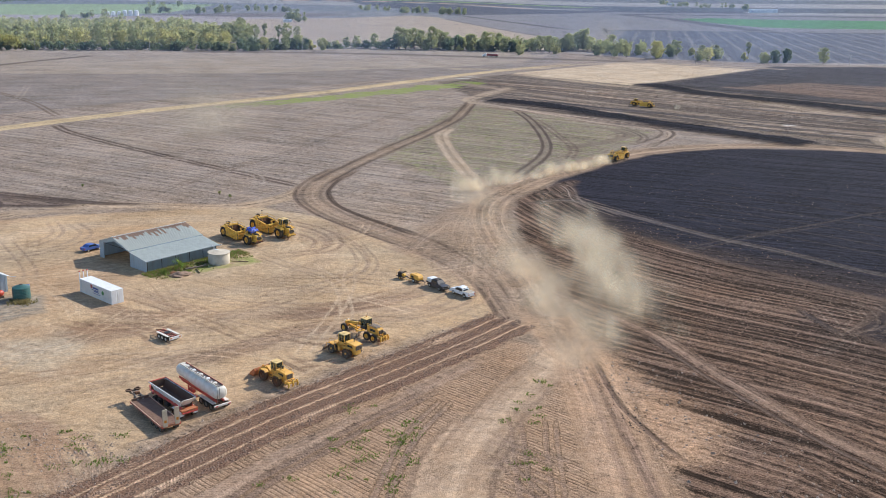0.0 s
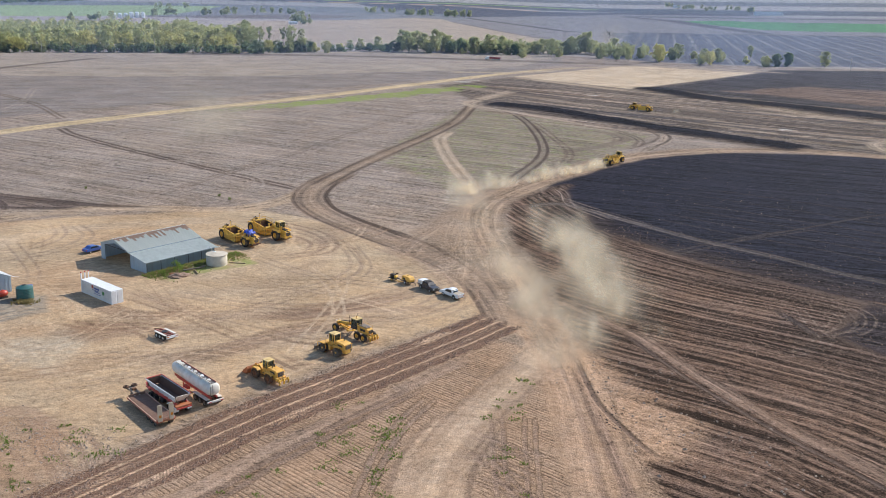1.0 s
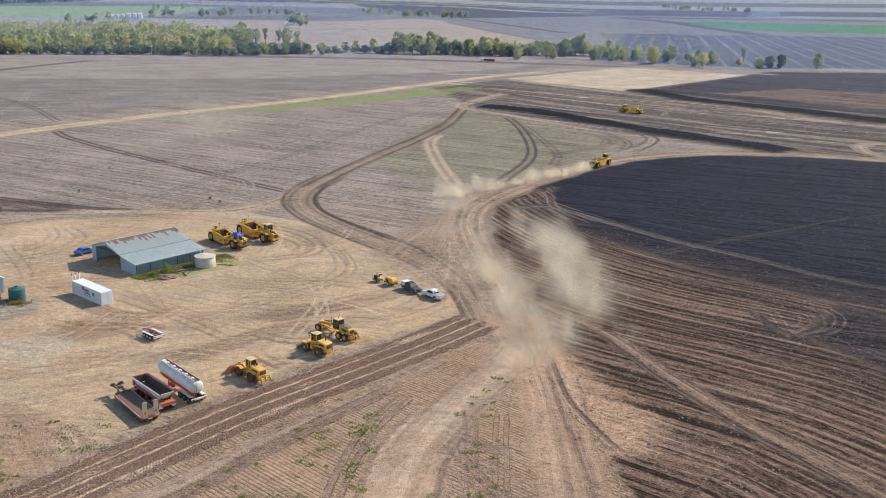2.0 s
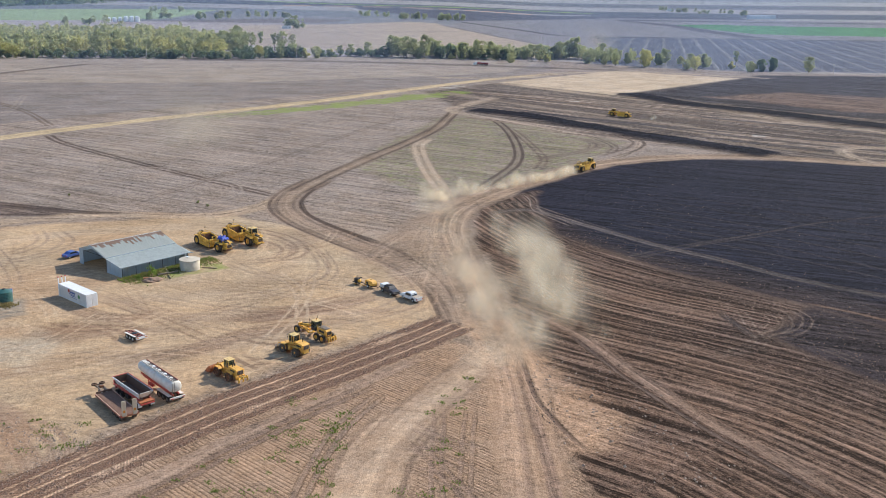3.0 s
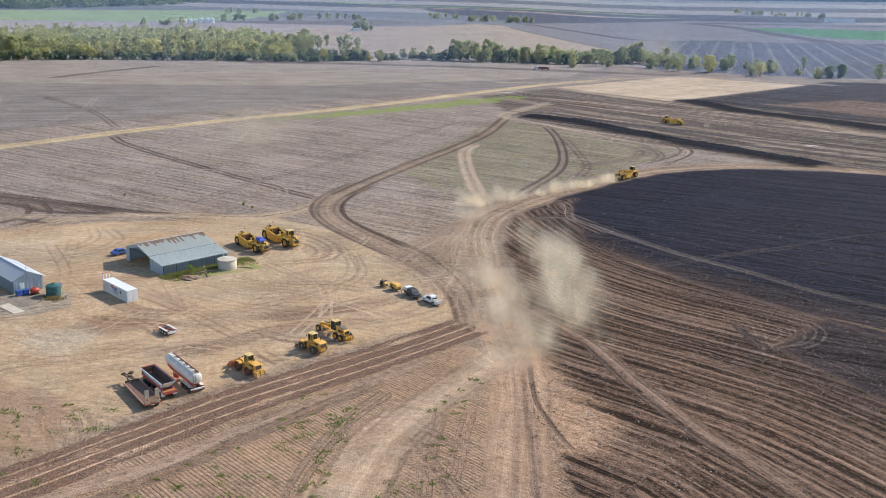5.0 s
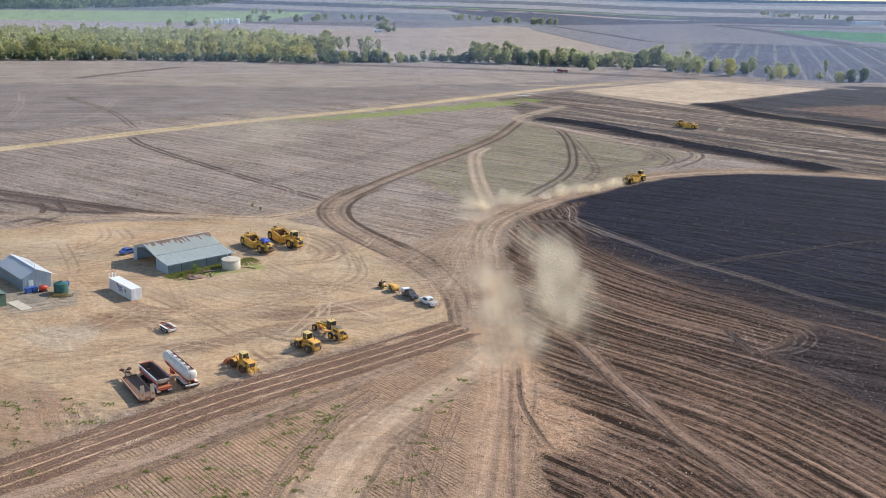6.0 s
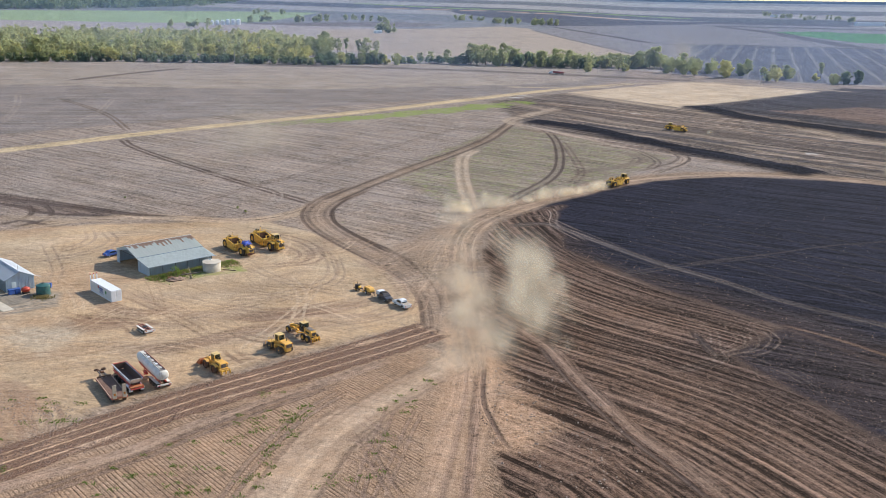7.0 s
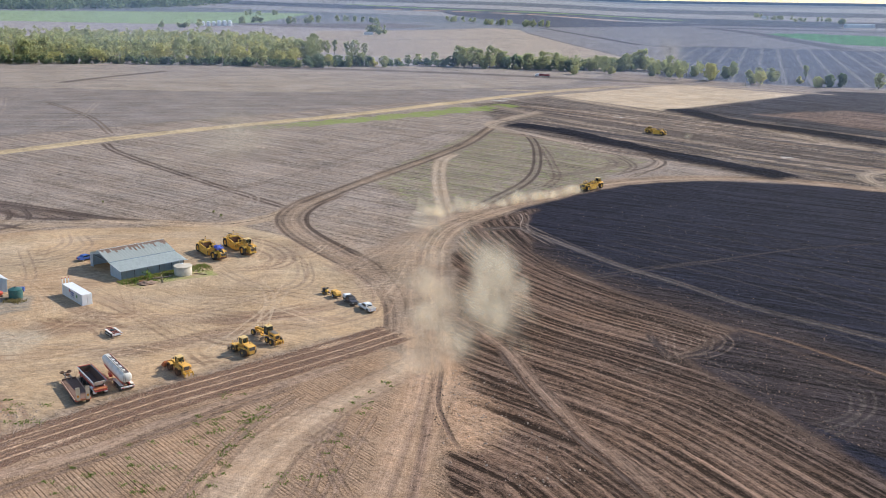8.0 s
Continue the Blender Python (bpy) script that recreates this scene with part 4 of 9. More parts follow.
def soil_mat():
    mat, nt, bs = nodes_of("bare soil")

    def attr(name, out="Fac"):
        n = nt.nodes.new("ShaderNodeAttribute")
        n.attribute_name = name
        return n.outputs[out]

    def vec2(a, b):
        n = nt.nodes.new("ShaderNodeCombineXYZ")
        nt.links.new(a, n.inputs[0])
        nt.links.new(b, n.inputs[1])
        return n.outputs[0]

    tc = nt.nodes.new("ShaderNodeTexCoord").outputs["Object"]
    across, along = attr("across"), attr("along")
    broad = ramp_of(nt, noise_of(nt, vec2(vmath(nt, "MULTIPLY", across, 0.50), vmath(nt, "MULTIPLY", along, 0.012)), 1.0, 3, 0.65, "2D"), 0.30, 0.70)
    thin = ramp_of(nt, noise_of(nt, vec2(vmath(nt, "MULTIPLY", across, 1.7), vmath(nt, "MULTIPLY", along, 0.10)), 1.0, 4, 0.75, "2D"), 0.28, 0.72)
    wide = ramp_of(nt, noise_of(nt, vec2(vmath(nt, "MULTIPLY", across, 0.17), vmath(nt, "MULTIPLY", along, 0.008)), 1.0, 3, 0.6, "2D"), 0.32, 0.68)
    st = vmath(nt, "ADD", vmath(nt, "MULTIPLY", vmath(nt, "SUBTRACT", broad, 0.5), 0.95), vmath(nt, "ADD", vmath(nt, "MULTIPLY", vmath(nt, "SUBTRACT", thin, 0.5), 0.85), vmath(nt, "MULTIPLY", vmath(nt, "SUBTRACT", wide, 0.5), 0.22)))
    strong = vmath(nt, "MINIMUM", vmath(nt, "MAXIMUM", vmath(nt, "SUBTRACT", attr("streak"), 1.0), 0.0), 1.0)
    comb = vmath(nt, "SINE", vmath(nt, "ADD", vmath(nt, "MULTIPLY", across, 2 * math.pi / 2.3), vmath(nt, "MULTIPLY", noise_of(nt, vec2(vmath(nt, "MULTIPLY", across, 0.15), vmath(nt, "MULTIPLY", along, 0.01)), 1.0, 2, 0.5, "2D"), 14.0)))
    ridge = ramp_of(nt, comb, 0.25, 0.75)
    comb = vmath(nt, "SUBTRACT", vmath(nt, "MULTIPLY", ramp_of(nt, comb, -0.35, 0.7), 1.9), 0.85)
    st = vmath(nt, "ADD", vmath(nt, "MULTIPLY", st, attr("streak")), vmath(nt, "MULTIPLY", vmath(nt, "MULTIPLY", comb, strong), 0.62))
    worn = noise_of(nt, tc, 0.35, 4, 0.7)
    # thin dark lines between the rows: furrow shade put into the base colour
    rows = vmath(nt, "SINE", vmath(nt, "ADD", vmath(nt, "MULTIPLY", across, 2 * math.pi / 0.62), vmath(nt, "MULTIPLY", worn, 1.2)))
    rows = vmath(nt, "SUBTRACT", ramp_of(nt, rows, -0.85, -0.15), 0.75)
    beds = noise_of(nt, vec2(vmath(nt, "MULTIPLY", across, 0.9), vmath(nt, "MULTIPLY", along, 0.03)), 1.0, 3, 0.6, "2D")
    rows = vmath(nt, "MULTIPLY", vmath(nt, "MULTIPLY", rows, ramp_of(nt, beds, 0.3, 0.62)), vmath(nt, "MULTIPLY", attr("planted"), 0.44))
    blot = noise_of(nt, tc, 0.045, 5, 0.62)
    # wheel scuffs in several directions
    warp = nt.nodes.new("ShaderNodeTexNoise")
    warp.inputs["Scale"].default_value, warp.inputs["Detail"].default_value = 0.018, 2
    nt.links.new(tc, warp.inputs["Vector"])
    bent = nt.nodes.new("ShaderNodeVectorMath")
    bent.operation = "MULTIPLY_ADD"
    bent.inputs[1].default_value = (60, 60, 0)
    nt.links.new(warp.outputs["Color"], bent.inputs[0])
    nt.links.new(tc, bent.inputs[2])
    scuff = None
    for turn, sc in ((28, 1.5), (-38, 1.9), (75, 1.3)):
        mp = nt.nodes.new("ShaderNodeMapping")
        mp.inputs["Rotation"].default_value = (0, 0, radians(turn))
        mp.inputs["Scale"].default_value = (0.035, sc, 0.0)
        nt.links.new(bent.outputs[0], mp.inputs["Vector"])
        line = vmath(nt, "SUBTRACT", ramp_of(nt, noise_of(nt, mp.outputs[0], 1.0, 4, 0.75, "2D"), 0.42, 0.62), 0.5)
        scuff = line if scuff is None else vmath(nt, "ADD", scuff, line)
    gone = vmath(nt, "SUBTRACT", 1.0, vmath(nt, "MINIMUM", attr("planted"), 1.0))
    scuff = vmath(nt, "MULTIPLY", vmath(nt, "MULTIPLY", scuff, 0.035), gone)
    lines = None
    for turn, sx, sy in ((35, 0.014, 0.12), (-20, 0.012, 0.15), (62, 0.018, 0.11), (-48, 0.014, 0.13)):
        mp = nt.nodes.new("ShaderNodeMapping")
        mp.inputs["Rotation"].default_value = (0, 0, radians(turn))
        mp.inputs["Scale"].default_value = (sx, sy, 0.0)
        mp.inputs["Location"].default_value = (turn * 0.37, turn * 0.91, 0)
        nt.links.new(bent.outputs[0], mp.inputs["Vector"])
        level = vmath(nt, "PINGPONG", noise_of(nt, mp.outputs[0], 1.0, 1, 0.5, "2D"), 0.065)
        broken = ramp_of(nt, noise_of(nt, mp.outputs[0], 3.5, 3, 0.7, "2D"), 0.46, 0.60)
        dark = vmath(nt, "MULTIPLY", ramp_of(nt, level, 0.013, 0.003), -0.15)
        lit = vmath(nt, "MULTIPLY", ramp_of(nt, level, 0.054, 0.063), 0.12)
        one = vmath(nt, "MULTIPLY", vmath(nt, "ADD", dark, lit), broken)
        lines = one if lines is None else vmath(nt, "ADD", lines, one)
    lump = noise_of(nt, tc, 0.9, 6, 0.7)
    grit = noise_of(nt, tc, 5.0, 4, 0.7)
    clod = attr("clod")
    crumb = noise_of(nt, tc, 2.4, 3, 0.8)
    tint = vmath(nt, "ADD", vmath(nt, "MULTIPLY", noise_of(nt, tc, 0.11, 4, 0.65), 0.6), vmath(nt, "MULTIPLY", noise_of(nt, tc, 1.1, 3, 0.7), 0.4))
    # arcs left by turning wheels, each patch of ground with its own centre
    arcs = None
    for sc, wide in ((0.040, 46.0), (0.065, 26.0)):
        vo = nt.nodes.new("ShaderNodeTexVoronoi")
        vo.voronoi_dimensions = "2D"
        vo.inputs["Scale"].default_value = sc
        nt.links.new(tc, vo.inputs["Vector"])
        off = nt.nodes.new("ShaderNodeVectorMath")
        off.operation = "MULTIPLY_ADD"
        off.inputs[1].default_value = (wide * 2, wide * 2, 0)
        nt.links.new(vo.outputs["Color"], off.inputs[0])
        nt.links.new(vo.outputs["Position"], off.inputs[2])
        gap = nt.nodes.new("ShaderNodeVectorMath")
        gap.operation = "SUBTRACT"
        nt.links.new(tc, gap.inputs[0])
        nt.links.new(off.outputs[0], gap.inputs[1])
        flat = nt.nodes.new("ShaderNodeVectorMath")
        flat.operation = "MULTIPLY"
        flat.inputs[1].default_value = (1, 1, 0)
        nt.links.new(gap.outputs[0], flat.inputs[0])
        ln = nt.nodes.new("ShaderNodeVectorMath")
        ln.operation = "LENGTH"
        nt.links.new(flat.outputs[0], ln.inputs[0])
        n1 = nt.nodes.new("ShaderNodeTexNoise")
        n1.noise_dimensions = "1D"
        n1.inputs["Scale"].default_value, n1.inputs["Detail"].default_value = 1.5, 5
        nt.links.new(ln.outputs["Value"], n1.inputs["W"])
        fade = ramp_of(nt, vo.outputs["Distance"], 0.62, 0.30)
        one = vmath(nt, "MULTIPLY", vmath(nt, "SUBTRACT", ramp_of(nt, n1.outputs["Fac"], 0.36, 0.44), vmath(nt, "ADD", 0.5, vmath(nt, "MULTIPLY", ramp_of(nt, n1.outputs["Fac"], 0.62, 0.56), 0.5))), fade)
        arcs = one if arcs is None else vmath(nt, "ADD", arcs, one)
    firm = vmath(nt, "MAXIMUM", vmath(nt, "SUBTRACT", 0.62, clod), 0.05)
    some = ramp_of(nt, noise_of(nt, tc, 0.06, 3, 0.6), 0.46, 0.62)
    arcs = vmath(nt, "MULTIPLY", vmath(nt, "MULTIPLY", arcs, some), vmath(nt, "MULTIPLY", firm, 0.22))
    lines = vmath(nt, "MULTIPLY", lines, vmath(nt, "MINIMUM", vmath(nt, "MULTIPLY", firm, 2.6), 1.0))
    arcs = vmath(nt, "ADD", arcs, vmath(nt, "MULTIPLY", lines, gone))
    val = vmath(nt, "ADD", vmath(nt, "ADD", 1.0, arcs), vmath(nt, "MULTIPLY", st, 0.72))
    val = vmath(nt, "ADD", vmath(nt, "ADD", val, rows), scuff)
    val = vmath(nt, "ADD", val, vmath(nt, "MULTIPLY", vmath(nt, "SUBTRACT", blot, 0.5), 0.85))
    val = vmath(nt, "ADD", val, vmath(nt, "MULTIPLY", vmath(nt, "SUBTRACT", lump, 0.5), vmath(nt, "ADD", 0.55, vmath(nt, "MULTIPLY", clod, 1.7))))
    val = vmath(nt, "ADD", val, vmath(nt, "MULTIPLY", vmath(nt, "SUBTRACT", grit, 0.5), vmath(nt, "ADD", 0.95, vmath(nt, "MULTIPLY", clod, 1.9))))
    speck = noise_of(nt, tc, 0.7, 3, 0.85)
    specks = vmath(nt, "SUBTRACT", vmath(nt, "MULTIPLY", ramp_of(nt, speck, 0.58, 0.66), 0.42), vmath(nt, "MULTIPLY", ramp_of(nt, speck, 0.42, 0.34), 0.46))
    val = vmath(nt, "ADD", val, vmath(nt, "MULTIPLY", specks, vmath(nt, "MULTIPLY", vmath(nt, "MINIMUM", vmath(nt, "MULTIPLY", attr("streak"), 1.6), 1.3), gone)))
    val = vmath(nt, "ADD", val, vmath(nt, "MULTIPLY", vmath(nt, "SUBTRACT", crumb, 0.5), vmath(nt, "ADD", 0.65, vmath(nt, "MULTIPLY", clod, 1.5))))
    # bars pressed by lugged tyres, their light and shade put mostly into the colour
    bars = vmath(nt, "SINE", vmath(nt, "MULTIPLY", vmath(nt, "ADD", along, vmath(nt, "MULTIPLY", vmath(nt, "ABSOLUTE", across), 0.7)), 2 * math.pi / 0.46))
    pressed = vmath(nt, "MULTIPLY", vmath(nt, "MULTIPLY", bars, ramp_of(nt, worn, 0.25, 0.6)), vmath(nt, "ADD", attr("tread"), vmath(nt, "ADD", vmath(nt, "MULTIPLY", ramp_of(nt, attr("windrow"), 0.4, 0.8), 0.9), vmath(nt, "MULTIPLY", vmath(nt, "MULTIPLY", ridge, strong), 0.8))))
    val = vmath(nt, "ADD", val, vmath(nt, "MULTIPLY", pressed, 0.36))
    val = vmath(nt, "MAXIMUM", val, 0.25)
    c = mix_rgb(nt, "MULTIPLY", 1.0, attr("soil", "Color"), grey_of(nt, val))
    c = mix_rgb(nt, "MULTIPLY", ramp_of(nt, tint, 0.40, 0.62), c, (1.03, 0.965, 0.885))
    wob = vmath(nt, "ADD", across, vmath(nt, "MULTIPLY", vmath(nt, "SUBTRACT", lump, 0.5), 0.75))
    lane = vmath(nt, "PINGPONG", vmath(nt, "ADD", wob, 41.6), 1.3)
    patchy = ramp_of(nt, noise_of(nt, vec2(vmath(nt, "MULTIPLY", across, 0.5), vmath(nt, "MULTIPLY", along, 0.07)), 1.0, 3, 0.6, "2D"), 0.24, 0.42)
    rough = vmath(nt, "MULTIPLY", vmath(nt, "MULTIPLY", ramp_of(nt, lane, 0.14, 0.34), ramp_of(nt, vmath(nt, "ADD", attr("windrow"), vmath(nt, "SUBTRACT", lump, 0.5)), 0.38, 0.72)), patchy)
    c = mix_rgb(nt, "MIX", vmath(nt, "MULTIPLY", rough, 0.9), c, mix_rgb(nt, "MIX", ramp_of(nt, grit, 0.35, 0.65), (0.105, 0.057, 0.040), (0.36, 0.212, 0.142)))
    patch = noise_of(nt, tc, 0.28, 5, 0.7)
    wf = ramp_of(nt, vmath(nt, "ADD", vmath(nt, "MULTIPLY", patch, 0.75), vmath(nt, "ADD", vmath(nt, "MULTIPLY", attr("weed"), 0.30), vmath(nt, "MULTIPLY", vmath(nt, "SUBTRACT", lump, 0.5), 0.35))), 0.56, 0.80)
    wf = vmath(nt, "MULTIPLY", wf, vmath(nt, "MINIMUM", vmath(nt, "MULTIPLY", attr("weed"), 1.6), 0.8))
    green = mix_rgb(nt, "MIX", grit, (0.15, 0.235, 0.04), (0.30, 0.34, 0.085))
    c = mix_rgb(nt, "MIX", wf, c, green)
    nt.links.new(c, bs.inputs["Base Color"])
    bs.inputs["Roughness"].default_value = 0.95
    bs.inputs["Specular IOR Level"].default_value = 0.06
    h = vmath(nt, "ADD", vmath(nt, "MULTIPLY", lump, vmath(nt, "ADD", 0.25, clod)), vmath(nt, "ADD", vmath(nt, "MULTIPLY", st, 0.22), vmath(nt, "ADD", vmath(nt, "MULTIPLY", crumb, 0.25), vmath(nt, "ADD", vmath(nt, "MULTIPLY", rows, 0.8), vmath(nt, "MULTIPLY", grit, 0.25)))))
    h = vmath(nt, "ADD", h, vmath(nt, "ADD", vmath(nt, "MULTIPLY", pressed, 0.05), vmath(nt, "MULTIPLY", rough, vmath(nt, "ADD", 0.3, vmath(nt, "MULTIPLY", grit, 1.2)))))
    bp = nt.nodes.new("ShaderNodeBump")
    bp.inputs["Strength"].default_value, bp.inputs["Distance"].default_value = 0.9, 0.30
    nt.links.new(h, bp.inputs["Height"])
    nt.links.new(bp.outputs[0], bs.inputs["Normal"])
    return mat


ground = tagged(new("ground", ground_mesh()), "brown and black bare farm soil with wheel tracks", "ground", kind="structure")
ground.data.materials.append(soil_mat())


# ---- building blocks for machines and vehicles ----
def lathe(bm, prof, c, seg=20, axis="y"):
    """A closed ring from a profile of (radius, offset along the axle)."""
    rings = []
    for k in range(seg):
        a = 2 * math.pi * k / seg
        ring = []
        for r, o in prof:
            v = (r * math.cos(a), o, r * math.sin(a)) if axis == "y" else (r * math.cos(a), r * math.sin(a), o)
            ring.append(bm.verts.new(Vector(v) + Vector(c)))
        rings.append(ring)
    n = len(prof)
    for k in range(seg):
        p, q = rings[k], rings[(k + 1) % seg]
        for i in range(n - 1):
            bm.faces.new((p[i], q[i], q[i + 1], p[i + 1]))
    return bm


def wheel(parent, x, y, r, w, rim_mat, lugs=0, z=None, rubber=None):
    """A wheel at x, y: the rim is the wheel itself, the tyre sits on it."""
    z = r if z is None else z
    side = 1 if y > 0 else -1
    bm = bmesh.new()
    lathe(bm, [(0.02, 0.30 * w * side), (r * 0.22, 0.32 * w * side), (r * 0.25, 0.18 * w * side), (r * 0.46, 0.20 * w * side), (r * 0.55, 0.44 * w * side), (r * 0.58, -0.44 * w * side), (0.02, -0.40 * w * side)], (0, 0, 0), 18)
    rim = part("wheel", bm, rim_mat, parent, smooth=False)
    rim.location = (x, y, z)
    bm = bmesh.new()
    h = w / 2
    prof = [(r * 0.56, -h * 0.8), (r * 0.72, -h), (r * 0.9, -h * 0.98), (r * 0.975, -h * 0.8), (r * 0.975, h * 0.8), (r * 0.9, h * 0.98), (r * 0.72, h), (r * 0.56, h * 0.8), (r * 0.56, -h * 0.8)]
    lathe(bm, prof, (0, 0, 0), 24)
    for k in range(lugs):
        a = 2 * math.pi * k / lugs
        for sgn in (1, -1):
            bm_box(bm, (r * 0.975 * math.cos(a + sgn * 0.5 / lugs * 3), sgn * h * 0.42, r * 0.975 * math.sin(a + sgn * 0.5 / lugs * 3)), (r * 0.06, h * 0.85, r * 0.13), ry=-a, bevel=0.0)
    part("tyre", bm, rubber or TYRE, rim, smooth=True)
    return rim


def glazed_cab(parent, x0, x1, y0, y1, z0, z1, mat, roof_mat=None, name="cab"):
    """A cab with slender posts, a panelled sill, panes, seat, wheel and an overhanging roof."""
    t = 0.08
    xm, ym = (x0 + x1) / 2, (y0 + y1) / 2
    h = z0 + (z1 - z0) * 0.30
    bm = bmesh.new()
    for x in (x0 + t / 2, x1 - t / 2):
        for y in (y0 + t / 2, y1 - t / 2):
            bm_box(bm, (x, y, (z0 + z1) / 2), (t, t, z1 - z0))
    for y in (y0 + t / 2, y1 - t / 2):
        bm_box(bm, (xm - 0.12, y, (h + z1) / 2), (t * 0.8, t * 0.8, z1 - h))
    bm_box(bm, (xm, ym, z0 + 0.05), (x1 - x0, y1 - y0, 0.1))
    for y in (y0 + 0.03, y1 - 0.03):
        bm_box(bm, (xm, y, (z0 + h) / 2), (x1 - x0, 0.06, h - z0))
    for x in (x0 + 0.03, x1 - 0.03):
        bm_box(bm, (x, ym, (z0 + h) / 2), (0.06, y1 - y0, h - z0))
    cab = part(name, bm, mat, parent)
    zc, zh = (h + z1) / 2, z1 - h - 0.04
    for nm, c, s in (("windscreen", (x1 - 0.05, ym, zc), (0.02, y1 - y0 - 2 * t, zh)), ("rear_window", (x0 + 0.05, ym, zc), (0.02, y1 - y0 - 2 * t, zh)),
                     ("side_window", (xm, y0 + 0.04, zc), (x1 - x0 - 2 * t, 0.02, zh)), ("side_window", (xm, y1 - 0.04, zc), (x1 - x0 - 2 * t, 0.02, zh))):
        boxpart(nm, c, s, CABGLASS, cab)
    boxpart("cab_roof", (xm, ym, z1 + 0.06), (x1 - x0 + 0.16, y1 - y0 + 0.14, 0.13), roof_mat or mat, cab, bevel=0.05)
    boxpart("air_vent", (xm - 0.1, ym, z1 + 0.15), ((x1 - x0) * 0.45, (y1 - y0) * 0.45, 0.07), roof_mat or mat, cab, bevel=0.02)
    boxpart("seat", (xm - 0.15, ym, z0 + 0.45), (0.5, 0.5, 0.25), DARK, cab, bevel=0.04)
    boxpart("seat_back", (xm - 0.42, ym, z0 + 0.85), (0.14, 0.48, 0.75), DARK, cab, bevel=0.04)
    part("steering_wheel", bm_tube(bmesh.new(), [(xm + 0.28 + 0.06 * math.cos(k * 0.785), ym + 0.2 * math.sin(k * 0.785), z0 + 0.85 + 0.16 * math.cos(k * 0.785)) for k in range(9)], 0.02, 5), DARK, cab)
    for y, d in ((y0, -1), (y1, 1)):
        part("mirror", bm_box(bmesh.new(), (x1 + 0.05, y + d * 0.22, z1 - 0.35), (0.05, 0.16, 0.3), bevel=0.02), DARK, cab)
        boxpart("roof_lamp", (x1 + 0.1, y - d * 0.18, z1 + 0.02), (0.08, 0.16, 0.12), WHITE, cab)
    return cab


def rail(parent, pts, r=0.025, mat=None, name="handrail"):
    return part(name, bm_tube(bmesh.new(), pts, r), mat or YELLOW, parent)


def ram(parent, a, b, r=0.07, name="hydraulic_cylinder"):
    a, b = Vector(a), Vector(b)
    m = a.lerp(b, 0.55)
    body = part(name, bm_cyl(bmesh.new(), a, m, r, r, 10), YELLOW, parent)
    part("piston_rod", bm_cyl(bmesh.new(), m, b, r * 0.55, r * 0.55, 8), STEEL, body)
    return body


